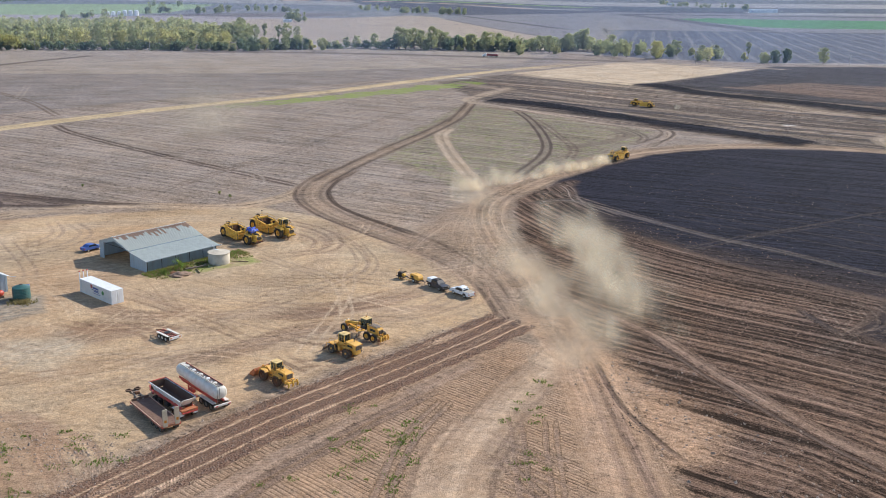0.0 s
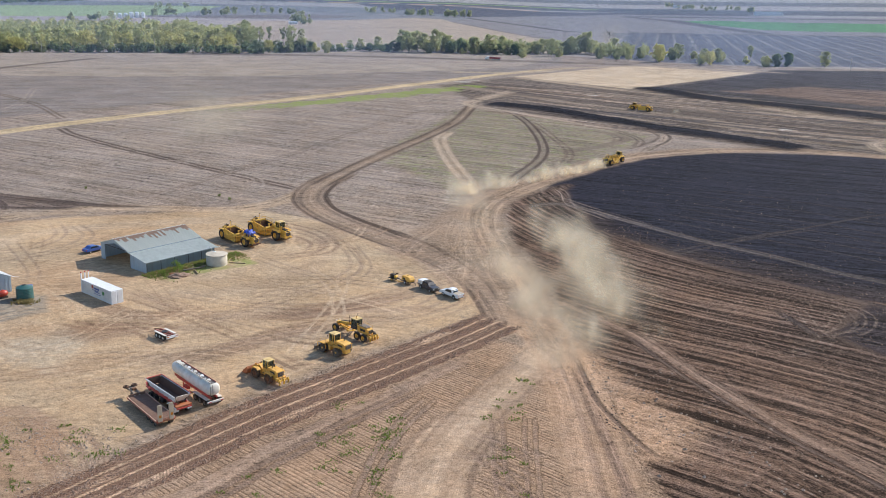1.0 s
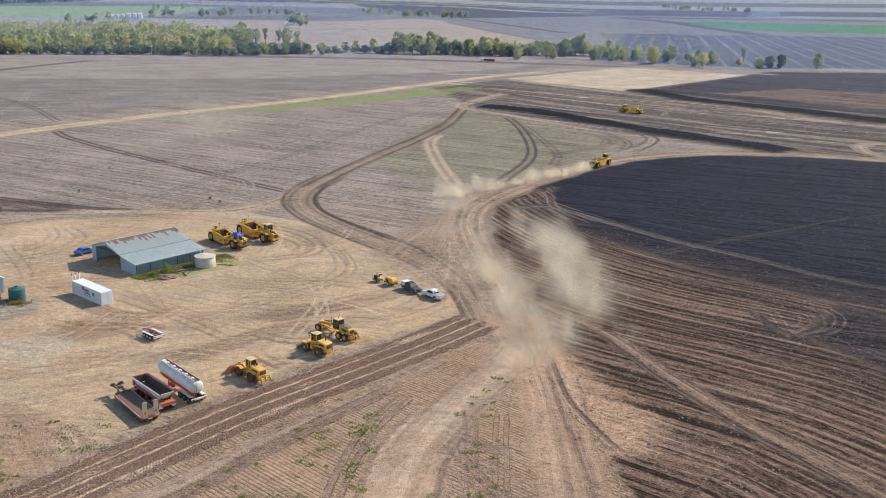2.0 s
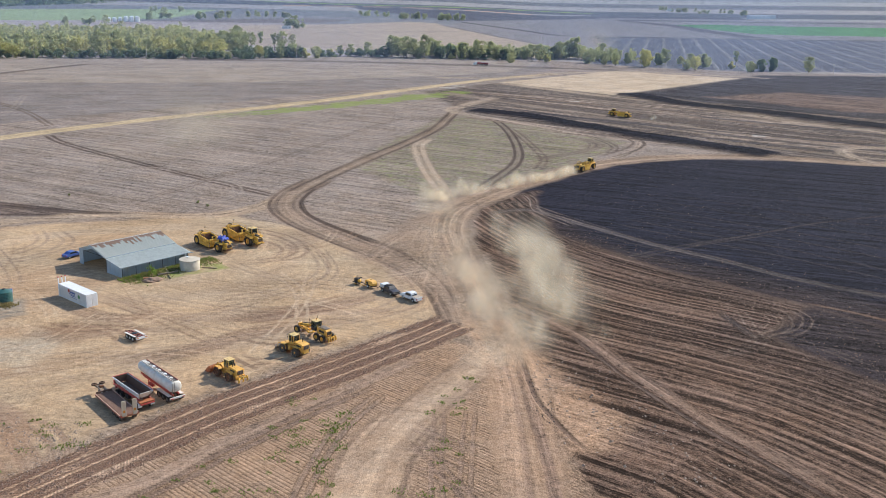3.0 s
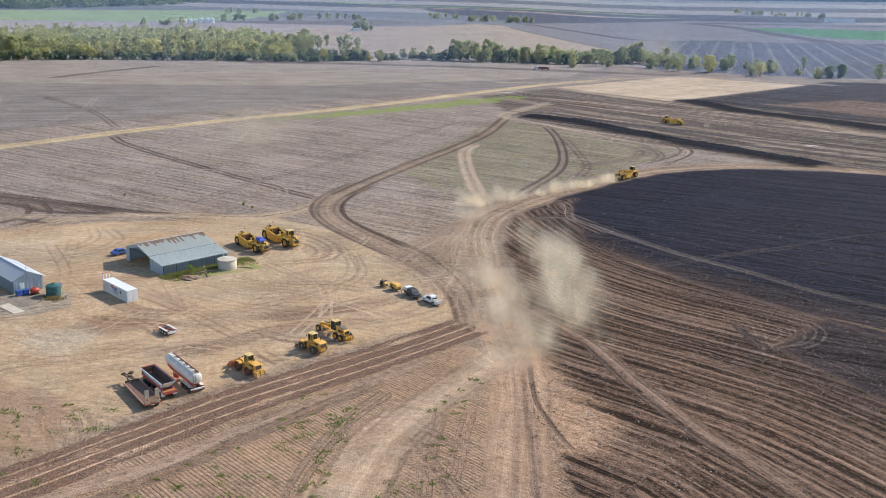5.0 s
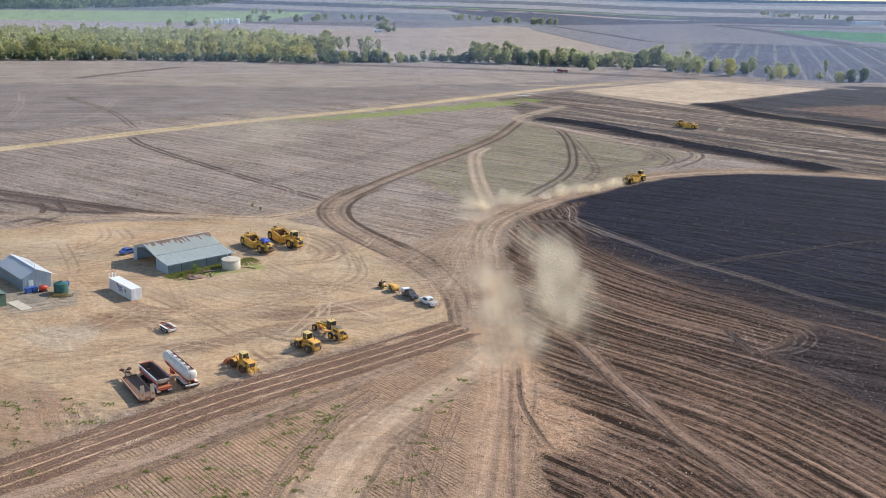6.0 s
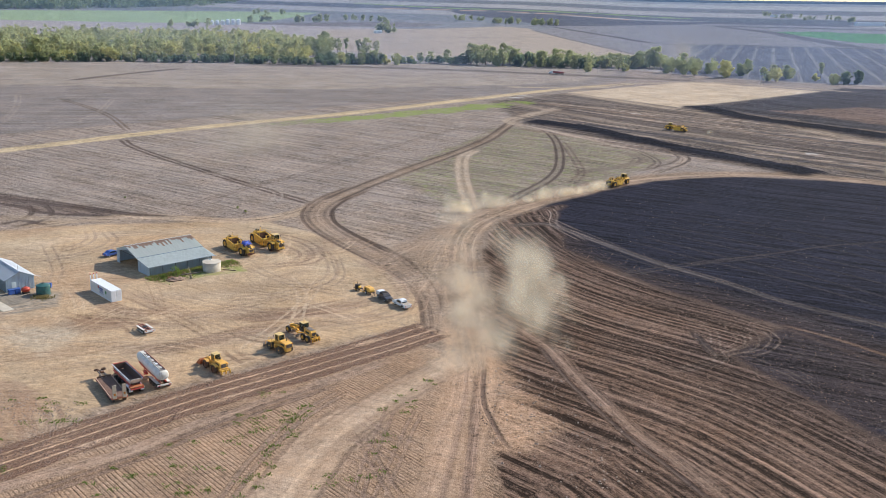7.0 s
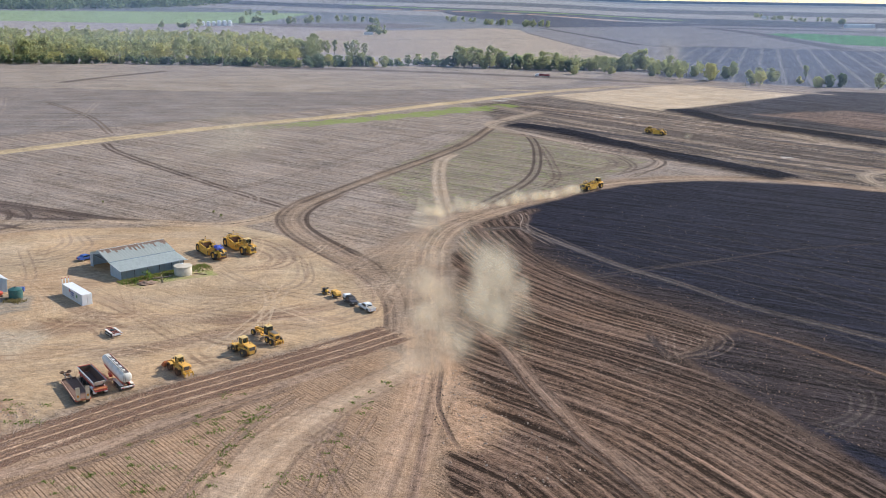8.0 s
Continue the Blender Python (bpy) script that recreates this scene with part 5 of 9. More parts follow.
def scraper(x, y, deg, label, cab=True, tarp=False, mat=None, group="earthmoving scrapers", size=1.0):
    """A two-axle motor scraper, nose towards +x."""
    mat = mat or OLDYELLOW
    e = thing("motor_scraper", label, "scraper", x, y, deg, group)
    e.scale = (size,) * 3
    for wx in (4.4, -4.4):
        for wy in (1.3, -1.3):
            wheel(e, wx, wy, 1.08, 0.85, mat, 18)
    # tractor
    part("tractor_frame", bm_prism(bmesh.new(), [(2.7, 0.75), (6.5, 0.75), (6.7, 1.0), (6.7, 1.35), (2.7, 1.5)], -0.75, 0.75, 0.04), mat, e)
    hood = part("hood", bm_prism(bmesh.new(), [(4.7, 1.3), (6.75, 1.3), (6.8, 2.05), (6.55, 2.25), (4.7, 2.35)], -0.62, 0.62, 0.05), mat, e)
    boxpart("grille", (6.82, 0, 1.68), (0.06, 1.0, 0.6), DARK, hood)
    for s in (1, -1):
        boxpart("headlight", (6.84, s * 0.5, 2.08), (0.07, 0.2, 0.14), WHITE, hood)
        part("fender", bm_prism(bmesh.new(), [(3.2, 2.05), (3.5, 2.2), (5.3, 2.2), (5.6, 2.0), (5.6, 1.9), (5.25, 2.1), (3.5, 2.1), (3.25, 1.95)], s * 0.85 - (0 if s > 0 else 0.85), s * 0.85 + (0.85 if s > 0 else 0), 0), mat, e)
        boxpart("step", (5.9, s * 0.95, 0.75), (0.5, 0.5, 0.08), DARK, e)
    boxpart("bumper", (6.92, 0, 0.95), (0.16, 1.9, 0.34), RUST if tarp else mat, e, bevel=0.04)
    part("tow_eye", bm_tube(bmesh.new(), [(6.9, -0.25, 0.9), (7.25, -0.15, 0.85), (7.25, 0.15, 0.85), (6.9, 0.25, 0.9)], 0.06, 8), DARK, e)
    part("exhaust_pipe", bm_tube(bmesh.new(), [(5.5, -0.35, 2.25), (5.5, -0.35, 3.0), (5.35, -0.35, 3.15)], 0.09, 10), DARK, e)
    part("air_cleaner", bm_cyl(bmesh.new(), (5.1, -0.5, 2.3), (5.1, -0.5, 2.95), 0.2, 0.2, 12), mat, e)
    if cab:
        glazed_cab(e, 3.45, 4.75, -0.75, 0.75, 2.1, 3.75, mat, PALEYEL)
    else:
        boxpart("seat", (4.0, 0.2, 2.4), (0.6, 0.6, 0.8), DARK, e, bevel=0.05)
        boxpart("dashboard", (4.75, 0.1, 2.6), (0.25, 1.0, 0.5), DARK, e)
    if tarp:
        bm = bmesh.new()
        bmesh.ops.create_grid(bm, x_segments=8, y_segments=8, size=0.5)
        for v in bm.verts:
            u, w = v.co.x * 2.3, v.co.y * 2.1
            drop = max(0, abs(u) - 0.8) * 1.7 + max(0, abs(w) - 0.75) * 1.7
            v.co = (4.25 + u, w * 0.95, 3.45 - drop + 0.18 * math.sin(u * 5 + w * 3) + 0.1 * math.cos(w * 7))
        bmesh.ops.solidify(bm, geom=bm.faces[:], thickness=0.03)
        part("tarpaulin", bm, TARP, e, "crumpled blue tarpaulin over the cab", smooth=True)
        boxpart("cab_frame", (4.25, 0, 2.75), (1.3, 1.3, 1.3), DARK, e, bevel=0.05)
    # hitch, gooseneck and draft arms
    part("hitch_column", bm_cyl(bmesh.new(), (2.9, 0, 0.9), (2.9, 0, 2.6), 0.34, 0.3, 14), mat, e)
    part("gooseneck", bm_prism(bmesh.new(), [(3.25, 1.7), (3.25, 2.45), (2.6, 2.85), (1.8, 2.75), (1.25, 2.3), (1.35, 1.9), (1.9, 2.25), (2.45, 2.2), (2.75, 1.7)], -0.38, 0.38, 0.05), mat, e)
    part("torque_tube", bm_cyl(bmesh.new(), (1.45, -1.65, 2.1), (1.45, 1.65, 2.1), 0.3, 0.3, 14), mat, e)
    for s in (1, -1):
        part("draft_arm", bm_prism(bmesh.new(), [(1.75, 2.3), (1.2, 2.35), (-0.9, 1.35), (-2.6, 1.15), (-2.6, 0.75), (-0.6, 0.9), (1.2, 1.75), (1.7, 1.85)], s * 1.72 - 0.12, s * 1.72 + 0.12, 0.03), mat, e)
        ram(e, (1.3, s * 0.8, 2.5), (0.2, s * 0.95, 1.15), 0.11, "lift_cylinder")
        part("bowl_side", bm_prism(bmesh.new(), [(0.9, 0.35), (0.95, 1.2), (0.3, 2.1), (-2.9, 2.5), (-3.6, 2.4), (-3.9, 0.7), (-3.0, 0.45), (0.6, 0.3)], s * 1.55 - 0.06, s * 1.55 + 0.06, 0.02), mat, e)
        part("side_rib", bm_prism(bmesh.new(), [(0.3, 2.12), (-2.9, 2.53), (-2.9, 2.36), (0.3, 1.94)], s * 1.56 - 0.12, s * 1.56 + 0.12), mat, e)
        for px in (-0.8, -1.9, -2.9):
            boxpart("side_stiffener", (px, s * 1.655, 1.4), (0.12, 0.1, 1.6), mat, e)
    boxpart("bowl_floor", (-1.4, 0, 0.5), (4.2, 2.98, 0.1), STEEL, e)
    boxpart("soil_load", (-2.0, 0, 0.85), (2.7, 2.8, 0.5), DARKBROWN, e)
    for s in (1, -1):
        # dark brown sheet that darkens the inside of the bowl side
        part("bowl_lining", bm_prism(bmesh.new(), [(0.7, 0.5), (0.75, 1.2), (0.25, 2.0), (-2.9, 2.38), (-3.4, 2.3), (-3.5, 0.6)], s * 1.47 - 0.015, s * 1.47 + 0.015), DARKBROWN, e)
        part("ejector_cylinder", bm_cyl(bmesh.new(), (-3.6, s * 0.4, 1.4), (-5.2, s * 0.4, 1.3), 0.12, 0.12, 10), STEEL, e)
        boxpart("battery_box", (5.1, s * 1.0, 1.35), (0.7, 0.45, 0.45), DARK, e, bevel=0.03)
        part("ladder", bm_tube(bmesh.new(), [(5.75, s * 1.05, 0.7), (5.3, s * 1.0, 2.1)], 0.035), mat, e)
    part("engine_block", bm_box(bmesh.new(), (5.6, 0, 2.36), (1.3, 0.7, 0.32), bevel=0.05), DARK, hood)
    part("hydraulic_tank", bm_cyl(bmesh.new(), (2.35, -0.65, 1.5), (2.35, 0.65, 1.5), 0.28, 0.28, 12), DARK, e)
    part("rear_muffler", bm_cyl(bmesh.new(), (-4.4, -0.3, 2.6), (-4.4, -0.3, 3.3), 0.13, 0.1, 10), DARK, e)
    part("rear_air_cleaner", bm_cyl(bmesh.new(), (-4.8, 0.3, 2.55), (-4.8, 0.3, 3.0), 0.2, 0.18, 12), DARK, e)
    part("apron", bm_prism(bmesh.new(), [(1.15, 0.45), (1.3, 0.9), (1.2, 1.35), (0.8, 1.75), (0.72, 1.68), (1.05, 1.3), (1.15, 0.9), (1.0, 0.45)], -1.45, 1.45, 0), mat, e)
    part("ejector", bm_prism(bmesh.new(), [(-3.0, 0.55), (-3.3, 0.55), (-3.6, 2.6), (-3.3, 2.65)], -1.4, 1.4, 0.02), RUST, e)
    part("top_crossbeam", bm_prism(bmesh.new(), [(-3.25, 2.45), (-3.25, 2.75), (-3.65, 2.75), (-3.65, 2.45)], -1.55, 1.55, 0.03), mat, e)
    part("rear_frame", bm_prism(bmesh.new(), [(-3.5, 0.8), (-3.5, 2.0), (-4.6, 1.85), (-5.9, 1.35), (-5.9, 0.8)], -0.75, 0.75, 0.05), mat, e)
    rear = part("rear_engine", bm_prism(bmesh.new(), [(-3.75, 1.8), (-3.75, 2.55), (-5.0, 2.6), (-5.55, 2.45), (-5.7, 1.4), (-5.0, 1.7)], -0.7, 0.7, 0.05), mat, e)
    boxpart("radiator", (-5.66, 0, 1.9), (0.1, 1.1, 0.75), DARK, rear)
    for s in (1, -1):
        boxpart("engine_louvre", (-4.5, s * 0.71, 2.15), (0.9, 0.03, 0.45), DARK, rear)
        part("hydraulic_hose", bm_tube(bmesh.new(), [(3.0, s * 0.3, 2.55), (2.3, s * 0.45, 3.0), (1.6, s * 0.5, 2.9), (1.2, s * 0.6, 2.4)], 0.05, 6), DARK, e)
        part("fender_rear", bm_prism(bmesh.new(), [(-3.5, 2.2), (-3.7, 2.32), (-5.1, 2.3), (-5.5, 2.0), (-5.42, 1.95), (-5.05, 2.22), (-3.7, 2.24), (-3.55, 2.14)], s * 1.3 - 0.45, s * 1.3 + 0.45), mat, e)
    boxpart("push_block", (-6.1, 0, 1.05), (0.35, 1.1, 0.75), mat, e, bevel=0.05)
    rail(e, [(-3.4, -1.5, 2.4), (-3.4, -1.5, 3.2), (-0.9, -1.5, 3.1), (-0.9, -1.5, 2.2)], 0.04, mat, "guard_rail")
    rail(e, [(-3.4, 1.5, 2.4), (-3.4, 1.5, 3.2), (-0.9, 1.5, 3.1), (-0.9, 1.5, 2.2)], 0.04, mat, "guard_rail")
    rail(e, [(-3.4, -1.5, 3.2), (-3.4, 1.5, 3.2)], 0.05, mat, "guard_rail")
    rail(e, [(-3.4, -1.5, 2.85), (-3.4, 1.5, 2.85)], 0.035, mat, "guard_rail")
    part("scraper_mast", bm_cyl(bmesh.new(), (-3.9, 0.4, 2.0), (-3.9, 0.4, 3.9), 0.06, 0.05, 8), mat, e)
    boxpart("work_lamp", (-3.9, 0.4, 3.95), (0.2, 0.24, 0.2), STEEL, e)
    # lift gear over the apron
    part("apron_lever", bm_prism(bmesh.new(), [(1.7, 2.5), (1.95, 2.55), (1.2, 3.15), (0.4, 2.75), (0.45, 2.55), (1.15, 2.85)], -0.14, 0.14, 0.02), mat, e)
    ram(e, (2.3, 0, 2.6), (1.2, 0, 3.05), 0.1, "apron_cylinder")
    for s in (1, -1):
        part("lift_yoke", bm_prism(bmesh.new(), [(1.1, 2.2), (1.55, 2.3), (1.35, 2.95), (1.05, 2.95)], s * 0.85 - 0.1, s * 0.85 + 0.1, 0.02), mat, e)
        part("oil_pipe", bm_tube(bmesh.new(), [(1.3, s * 0.55, 2.9), (0.6, s * 1.3, 2.5), (-1.2, s * 1.4, 2.55), (-3.3, s * 1.3, 2.8)], 0.045, 6), DARK, e)
        part("apron_arm", bm_prism(bmesh.new(), [(-0.9, 1.5), (-0.8, 1.75), (0.9, 1.6), (1.2, 1.0), (0.95, 0.95), (0.7, 1.35)], s * 1.62 - 0.05, s * 1.62 + 0.05), mat, e)
        rail(e, [(5.6, s * 0.95, 2.2), (5.6, s * 0.95, 3.05), (4.9, s * 0.95, 3.05), (4.9, s * 0.95, 2.2)], 0.03, mat)
        boxpart("mud_scraper", (3.1, s * 1.3, 1.3), (0.1, 0.7, 0.5), DARK, e)
    for k in range(4):
        boxpart("ladder_rung", (5.72 - k * 0.11, 1.03, 0.85 + k * 0.36), (0.06, 0.5, 0.05), mat, e)
    part("fan_shroud", bm_cyl(bmesh.new(), (6.45, 0, 1.75), (6.75, 0, 1.75), 0.55, 0.55, 18), DARK, hood)
    part("intake_stack", bm_cyl(bmesh.new(), (-4.9, -0.35, 2.55), (-4.9, -0.35, 3.15), 0.11, 0.11, 10), STEEL, e)
    return e


def machine_rear(e, x0, x1, half, z0, z1, mat, name="engine_hood"):
    hood = part(name, bm_prism(bmesh.new(), [(x1, z0), (x0 + 0.1, z0), (x0, z0 + 0.2), (x0 + 0.12, z1 - 0.12), (x0 + 0.4, z1), (x1, z1 + 0.12)], -half, half, 0.05), mat, e)
    boxpart("radiator_grille", (x0 - 0.01, 0, (z0 + z1) / 2), (0.08, half * 1.5, (z1 - z0) * 0.6), DARK, hood)
    for s in (1, -1):
        boxpart("side_louvre", ((x0 + x1) / 2, s * (half + 0.005), (z0 + z1) / 2 + 0.1), ((x1 - x0) * 0.5, 0.03, (z1 - z0) * 0.35), DARK, hood)
    return hood


def ripper(e, x, z, half, n=3):
    part("ripper_beam", bm_box(bmesh.new(), (x - 0.65, 0, z), (0.3, half * 2, 0.28), bevel=0.03), OLDYELLOW, e, "yellow ripper beam")
    for s in (1, -1):
        part("ripper_arm", bm_tube(bmesh.new(), [(x + 0.2, s * half * 0.6, z - 0.1), (x - 0.65, s * half * 0.6, z)], 0.09, 8), OLDYELLOW, e)
        ram(e, (x + 0.15, s * 0.3, z + 0.5), (x - 0.6, s * 0.3, z + 0.12), 0.08)
    for k in range(n):
        yy = -half * 0.85 + 1.7 * half * k / (n - 1)
        part("ripper_shank", bm_prism(bmesh.new(), [(x - 0.55, z + 0.25), (x - 0.85, z + 0.3), (x - 1.1, z - 0.1), (x - 1.0, z - 0.55), (x - 0.75, z - 0.7), (x - 0.8, z - 0.2), (x - 0.6, z)], yy - 0.06, yy + 0.06), OLDYELLOW, e)


def wheel_loader(x, y, deg):
    e = thing("wheel_loader", "yellow wheel loader with lowered bucket and rear ripper", "loader", x, y, deg)
    for wx in (1.6, -1.6):
        for wy in (1.08, -1.08):
            wheel(e, wx, wy, 0.82, 0.66, RUST, 16, rubber=MUDTYRE)
    part("front_frame", bm_prism(bmesh.new(), [(0.2, 0.7), (2.2, 0.6), (2.4, 1.2), (1.9, 2.0), (1.4, 2.0), (0.2, 1.2)], -0.5, 0.5, 0.04), YELLOW, e)
    part("rear_frame", bm_prism(bmesh.new(), [(0.3, 0.65), (0.3, 1.2), (-3.1, 1.3), (-3.1, 0.75), (-2.6, 0.6)], -0.55, 0.55, 0.04), YELLOW, e)
    machine_rear(e, -3.2, -0.9, 0.72, 1.2, 2.25, YELLOW)
    glazed_cab(e, -0.85, 0.42, -0.64, 0.64, 1.45, 3.2, YELLOW, PALEYEL)
    for s in (1, -1):
        part("lift_arm", bm_prism(bmesh.new(), [(1.5, 2.0), (1.9, 2.05), (2.9, 1.45), (3.6, 0.55), (3.4, 0.35), (2.7, 1.05), (1.6, 1.7)], s * 0.62 - 0.08, s * 0.62 + 0.08, 0.02), YELLOW, e)
        ram(e, (1.0, s * 0.6, 0.95), (2.6, s * 0.62, 1.35), 0.09, "lift_cylinder")
        part("rear_fender", bm_prism(bmesh.new(), [(-0.75, 1.5), (-0.9, 1.78), (-2.3, 1.78), (-2.5, 1.5), (-2.4, 1.48), (-2.2, 1.7), (-1.0, 1.7), (-0.85, 1.48)], s * 1.07 - 0.33, s * 1.07 + 0.33), YELLOW, e)
        part("front_fender", bm_prism(bmesh.new(), [(2.2, 1.65), (1.8, 1.82), (1.0, 1.78), (0.75, 1.5), (0.85, 1.46), (1.05, 1.7), (1.8, 1.74), (2.15, 1.6)], s * 1.07 - 0.33, s * 1.07 + 0.33), YELLOW, e)
    ram(e, (1.7, 0, 2.0), (3.0, 0, 1.45), 0.09, "tilt_cylinder")
    part("bell_crank", bm_prism(bmesh.new(), [(2.9, 1.75), (3.1, 1.7), (3.3, 0.7), (3.1, 0.7)], -0.1, 0.1), YELLOW, e)
    bucket = part("bucket", bm_prism(bmesh.new(), [(3.4, 1.35), (3.25, 1.0), (3.3, 0.4), (3.6, 0.08), (4.7, 0.05), (4.7, 0.1), (3.65, 0.16), (3.4, 0.45), (3.36, 0.95), (3.5, 1.3)], -1.45, 1.45), ORANGE, e, "worn orange steel bucket")
    for s in (1, -1):
        part("bucket_side", bm_prism(bmesh.new(), [(3.42, 1.34), (3.3, 1.0), (3.35, 0.42), (3.6, 0.1), (4.65, 0.08), (4.3, 0.6)], s * 1.43 - 0.03, s * 1.43 + 0.03), ORANGE, bucket)
    for k in range(7):
        boxpart("bucket_tooth", (4.78, -1.3 + k * 0.433, 0.08), (0.25, 0.1, 0.08), STEEL, bucket)
    part("exhaust_pipe", bm_cyl(bmesh.new(), (-1.6, 0.3, 2.3), (-1.6, 0.3, 3.0), 0.07, 0.06, 10), DARK, e)
    part("air_cleaner", bm_cyl(bmesh.new(), (-1.3, -0.3, 2.3), (-1.3, -0.3, 2.75), 0.15, 0.15, 10), DARK, e)
    ripper(e, -3.1, 0.95, 1.0)
    for s in (1, -1):
        for xx in (-0.25, 0.12):
            part("ladder_rail", bm_tube(bmesh.new(), [(xx, s * 1.0, 0.45), (xx, s * 0.85, 1.5), (xx, s * 0.78, 2.3)], 0.025), YELLOW, e)
        for k in range(3):
            boxpart("ladder_rung", (-0.06, s * (0.98 - k * 0.05), 0.55 + k * 0.35), (0.42, 0.16, 0.04), DARK, e)
        rail(e, [(-1.0, s * 0.68, 2.3), (-1.0, s * 0.68, 2.75), (-2.9, s * 0.66, 2.6), (-2.9, s * 0.66, 2.2)], 0.025)
        boxpart("rear_lamp", (-3.22, s * 0.55, 2.05), (0.06, 0.2, 0.12), LAMP, e)
        part("hinge_frame", bm_prism(bmesh.new(), [(0.5, 0.75), (0.5, 1.35), (-0.2, 1.35), (-0.2, 0.75)], s * 0.3 - 0.08, s * 0.3 + 0.08), DARK, e)
    for k in range(5):
        boxpart("grille_slat", (-3.25, 0, 1.42 + k * 0.16), (0.05, 1.0, 0.05), STEEL, e)
    for k in range(3):
        boxpart("bucket_rib", (3.32, -0.95 + k * 0.95, 0.75), (0.1, 0.12, 0.9), ORANGE, bucket)
    boxpart("counterweight", (-3.15, 0, 1.0), (0.35, 1.9, 0.5), YELLOW, e, bevel=0.05)
    e.scale = (0.93,) * 3
    return e


def drum(parent, x, y, r, w):
    """A pad-foot compactor wheel."""
    bm = bmesh.new()
    lathe(bm, [(0.02, -w * 0.3), (r * 0.5, -w * 0.35), (r * 0.8, -w / 2), (r * 0.86, -w / 2), (r * 0.86, w / 2), (r * 0.8, w / 2), (r * 0.5, w * 0.35), (0.02, w * 0.3)], (0, 0, 0), 22)
    for ring in range(4):
        for k in range(16):
            a = 2 * math.pi * (k + 0.5 * (ring % 2)) / 16
            bm_box(bm, (r * 0.92 * math.cos(a), -w * 0.375 + ring * w * 0.25, r * 0.92 * math.sin(a)), (r * 0.17, w * 0.16, r * 0.14), ry=-a)
    ob = part("padfoot_wheel", bm, paint("mud-caked compactor steel", (0.075, 0.06, 0.052), 0.7, 0.1, dirt=0.75, dirt_col=(0.34, 0.26, 0.19), scale=3.0), parent, "steel padfoot compactor wheel")
    ob.location = (x, y, r)
    part("hub", bm_cyl(bmesh.new(), (0, -w * 0.45, 0), (0, w * 0.45, 0), r * 0.2, r * 0.2, 14), YELLOW, ob)


def soil_compactor(x, y, deg):
    e = thing("soil_compactor", "yellow articulated soil compactor with padfoot wheels and blade", "compactor", x, y, deg)
    for wx in (1.6, -1.6):
        for wy in (1.1, -1.1):
            drum(e, wx, wy, 0.78, 0.9)
    part("front_frame", bm_prism(bmesh.new(), [(0.1, 0.6), (2.4, 0.55), (2.5, 1.3), (2.0, 1.75), (0.4, 1.75), (0.1, 1.3)], -0.6, 0.6, 0.05), YELLOW, e)
    part("rear_frame", bm_prism(bmesh.new(), [(0.0, 0.6), (0.0, 1.4), (-3.0, 1.4), (-3.05, 0.65)], -0.6, 0.6, 0.05), YELLOW, e)
    machine_rear(e, -3.1, -0.9, 0.85, 1.25, 2.35, YELLOW)
    glazed_cab(e, -0.55, 0.75, -0.68, 0.68, 1.6, 3.3, YELLOW, PALEYEL)
    for s in (1, -1):
        part("blade_arm", bm_prism(bmesh.new(), [(0.6, 0.75), (0.6, 0.5), (3.1, 0.35), (3.1, 0.65)], s * 0.5 - 0.09, s * 0.5 + 0.09), YELLOW, e)
        ram(e, (2.2, s * 0.4, 1.3), (3.1, s * 0.45, 0.75), 0.08)
        boxpart("fender", (-1.6, s * 1.1, 1.75), (1.5, 0.85, 0.07), YELLOW, e, bevel=0.02)
        boxpart("front_fender", (1.5, s * 1.1, 1.72), (1.3, 0.85, 0.07), YELLOW, e, bevel=0.02)
    part("dozer_blade", bm_prism(bmesh.new(), [(3.3, 0.12), (3.15, 0.3), (3.1, 0.65), (3.25, 1.0), (3.32, 1.0), (3.2, 0.65), (3.25, 0.3), (3.4, 0.12)], -1.75, 1.75), STEEL, e, "worn steel front blade")
    rail(e, [(-0.8, -0.9, 1.6), (-0.8, -0.9, 2.5), (-1.9, -0.9, 2.5), (-1.9, -0.9, 2.4)])
    rail(e, [(-0.9, 0.95, 0.6), (-0.9, 0.95, 2.9)], 0.03, None, "ladder_rail")
    rail(e, [(-1.3, 0.95, 0.6), (-1.3, 0.95, 2.9)], 0.03, None, "ladder_rail")
    part("exhaust_pipe", bm_cyl(bmesh.new(), (-1.8, -0.3, 2.35), (-1.8, -0.3, 3.05), 0.08, 0.07, 10), DARK, e)
    for k in range(5):
        boxpart("ladder_rung", (-1.1, 0.95, 0.75 + k * 0.36), (0.4, 0.06, 0.04), DARK, e)
        boxpart("grille_slat", (-3.15, 0, 1.5 + k * 0.15), (0.05, 1.2, 0.05), STEEL, e)
    for s in (1, -1):
        rail(e, [(0.9, s * 1.35, 1.75), (0.9, s * 1.35, 2.5), (2.0, s * 1.35, 2.4), (2.0, s * 1.35, 1.75)], 0.03)
        part("wheel_guard", bm_tube(bmesh.new(), [(0.5, s * 1.6, 0.9), (0.7, s * 1.62, 1.7), (2.4, s * 1.62, 1.7), (2.6, s * 1.6, 0.9)], 0.05), YELLOW, e)
        boxpart("rear_lamp", (-3.15, s * 0.7, 2.2), (0.06, 0.2, 0.12), LAMP, e)
        boxpart("cleaner_bar", (-0.65, s * 1.1, 0.85), (0.1, 0.9, 0.12), STEEL, e)
    boxpart("fuel_tank", (0.15, 1.0, 1.1), (0.5, 0.45, 0.7), YELLOW, e, bevel=0.05)
    e.scale = (0.95,) * 3
    return e


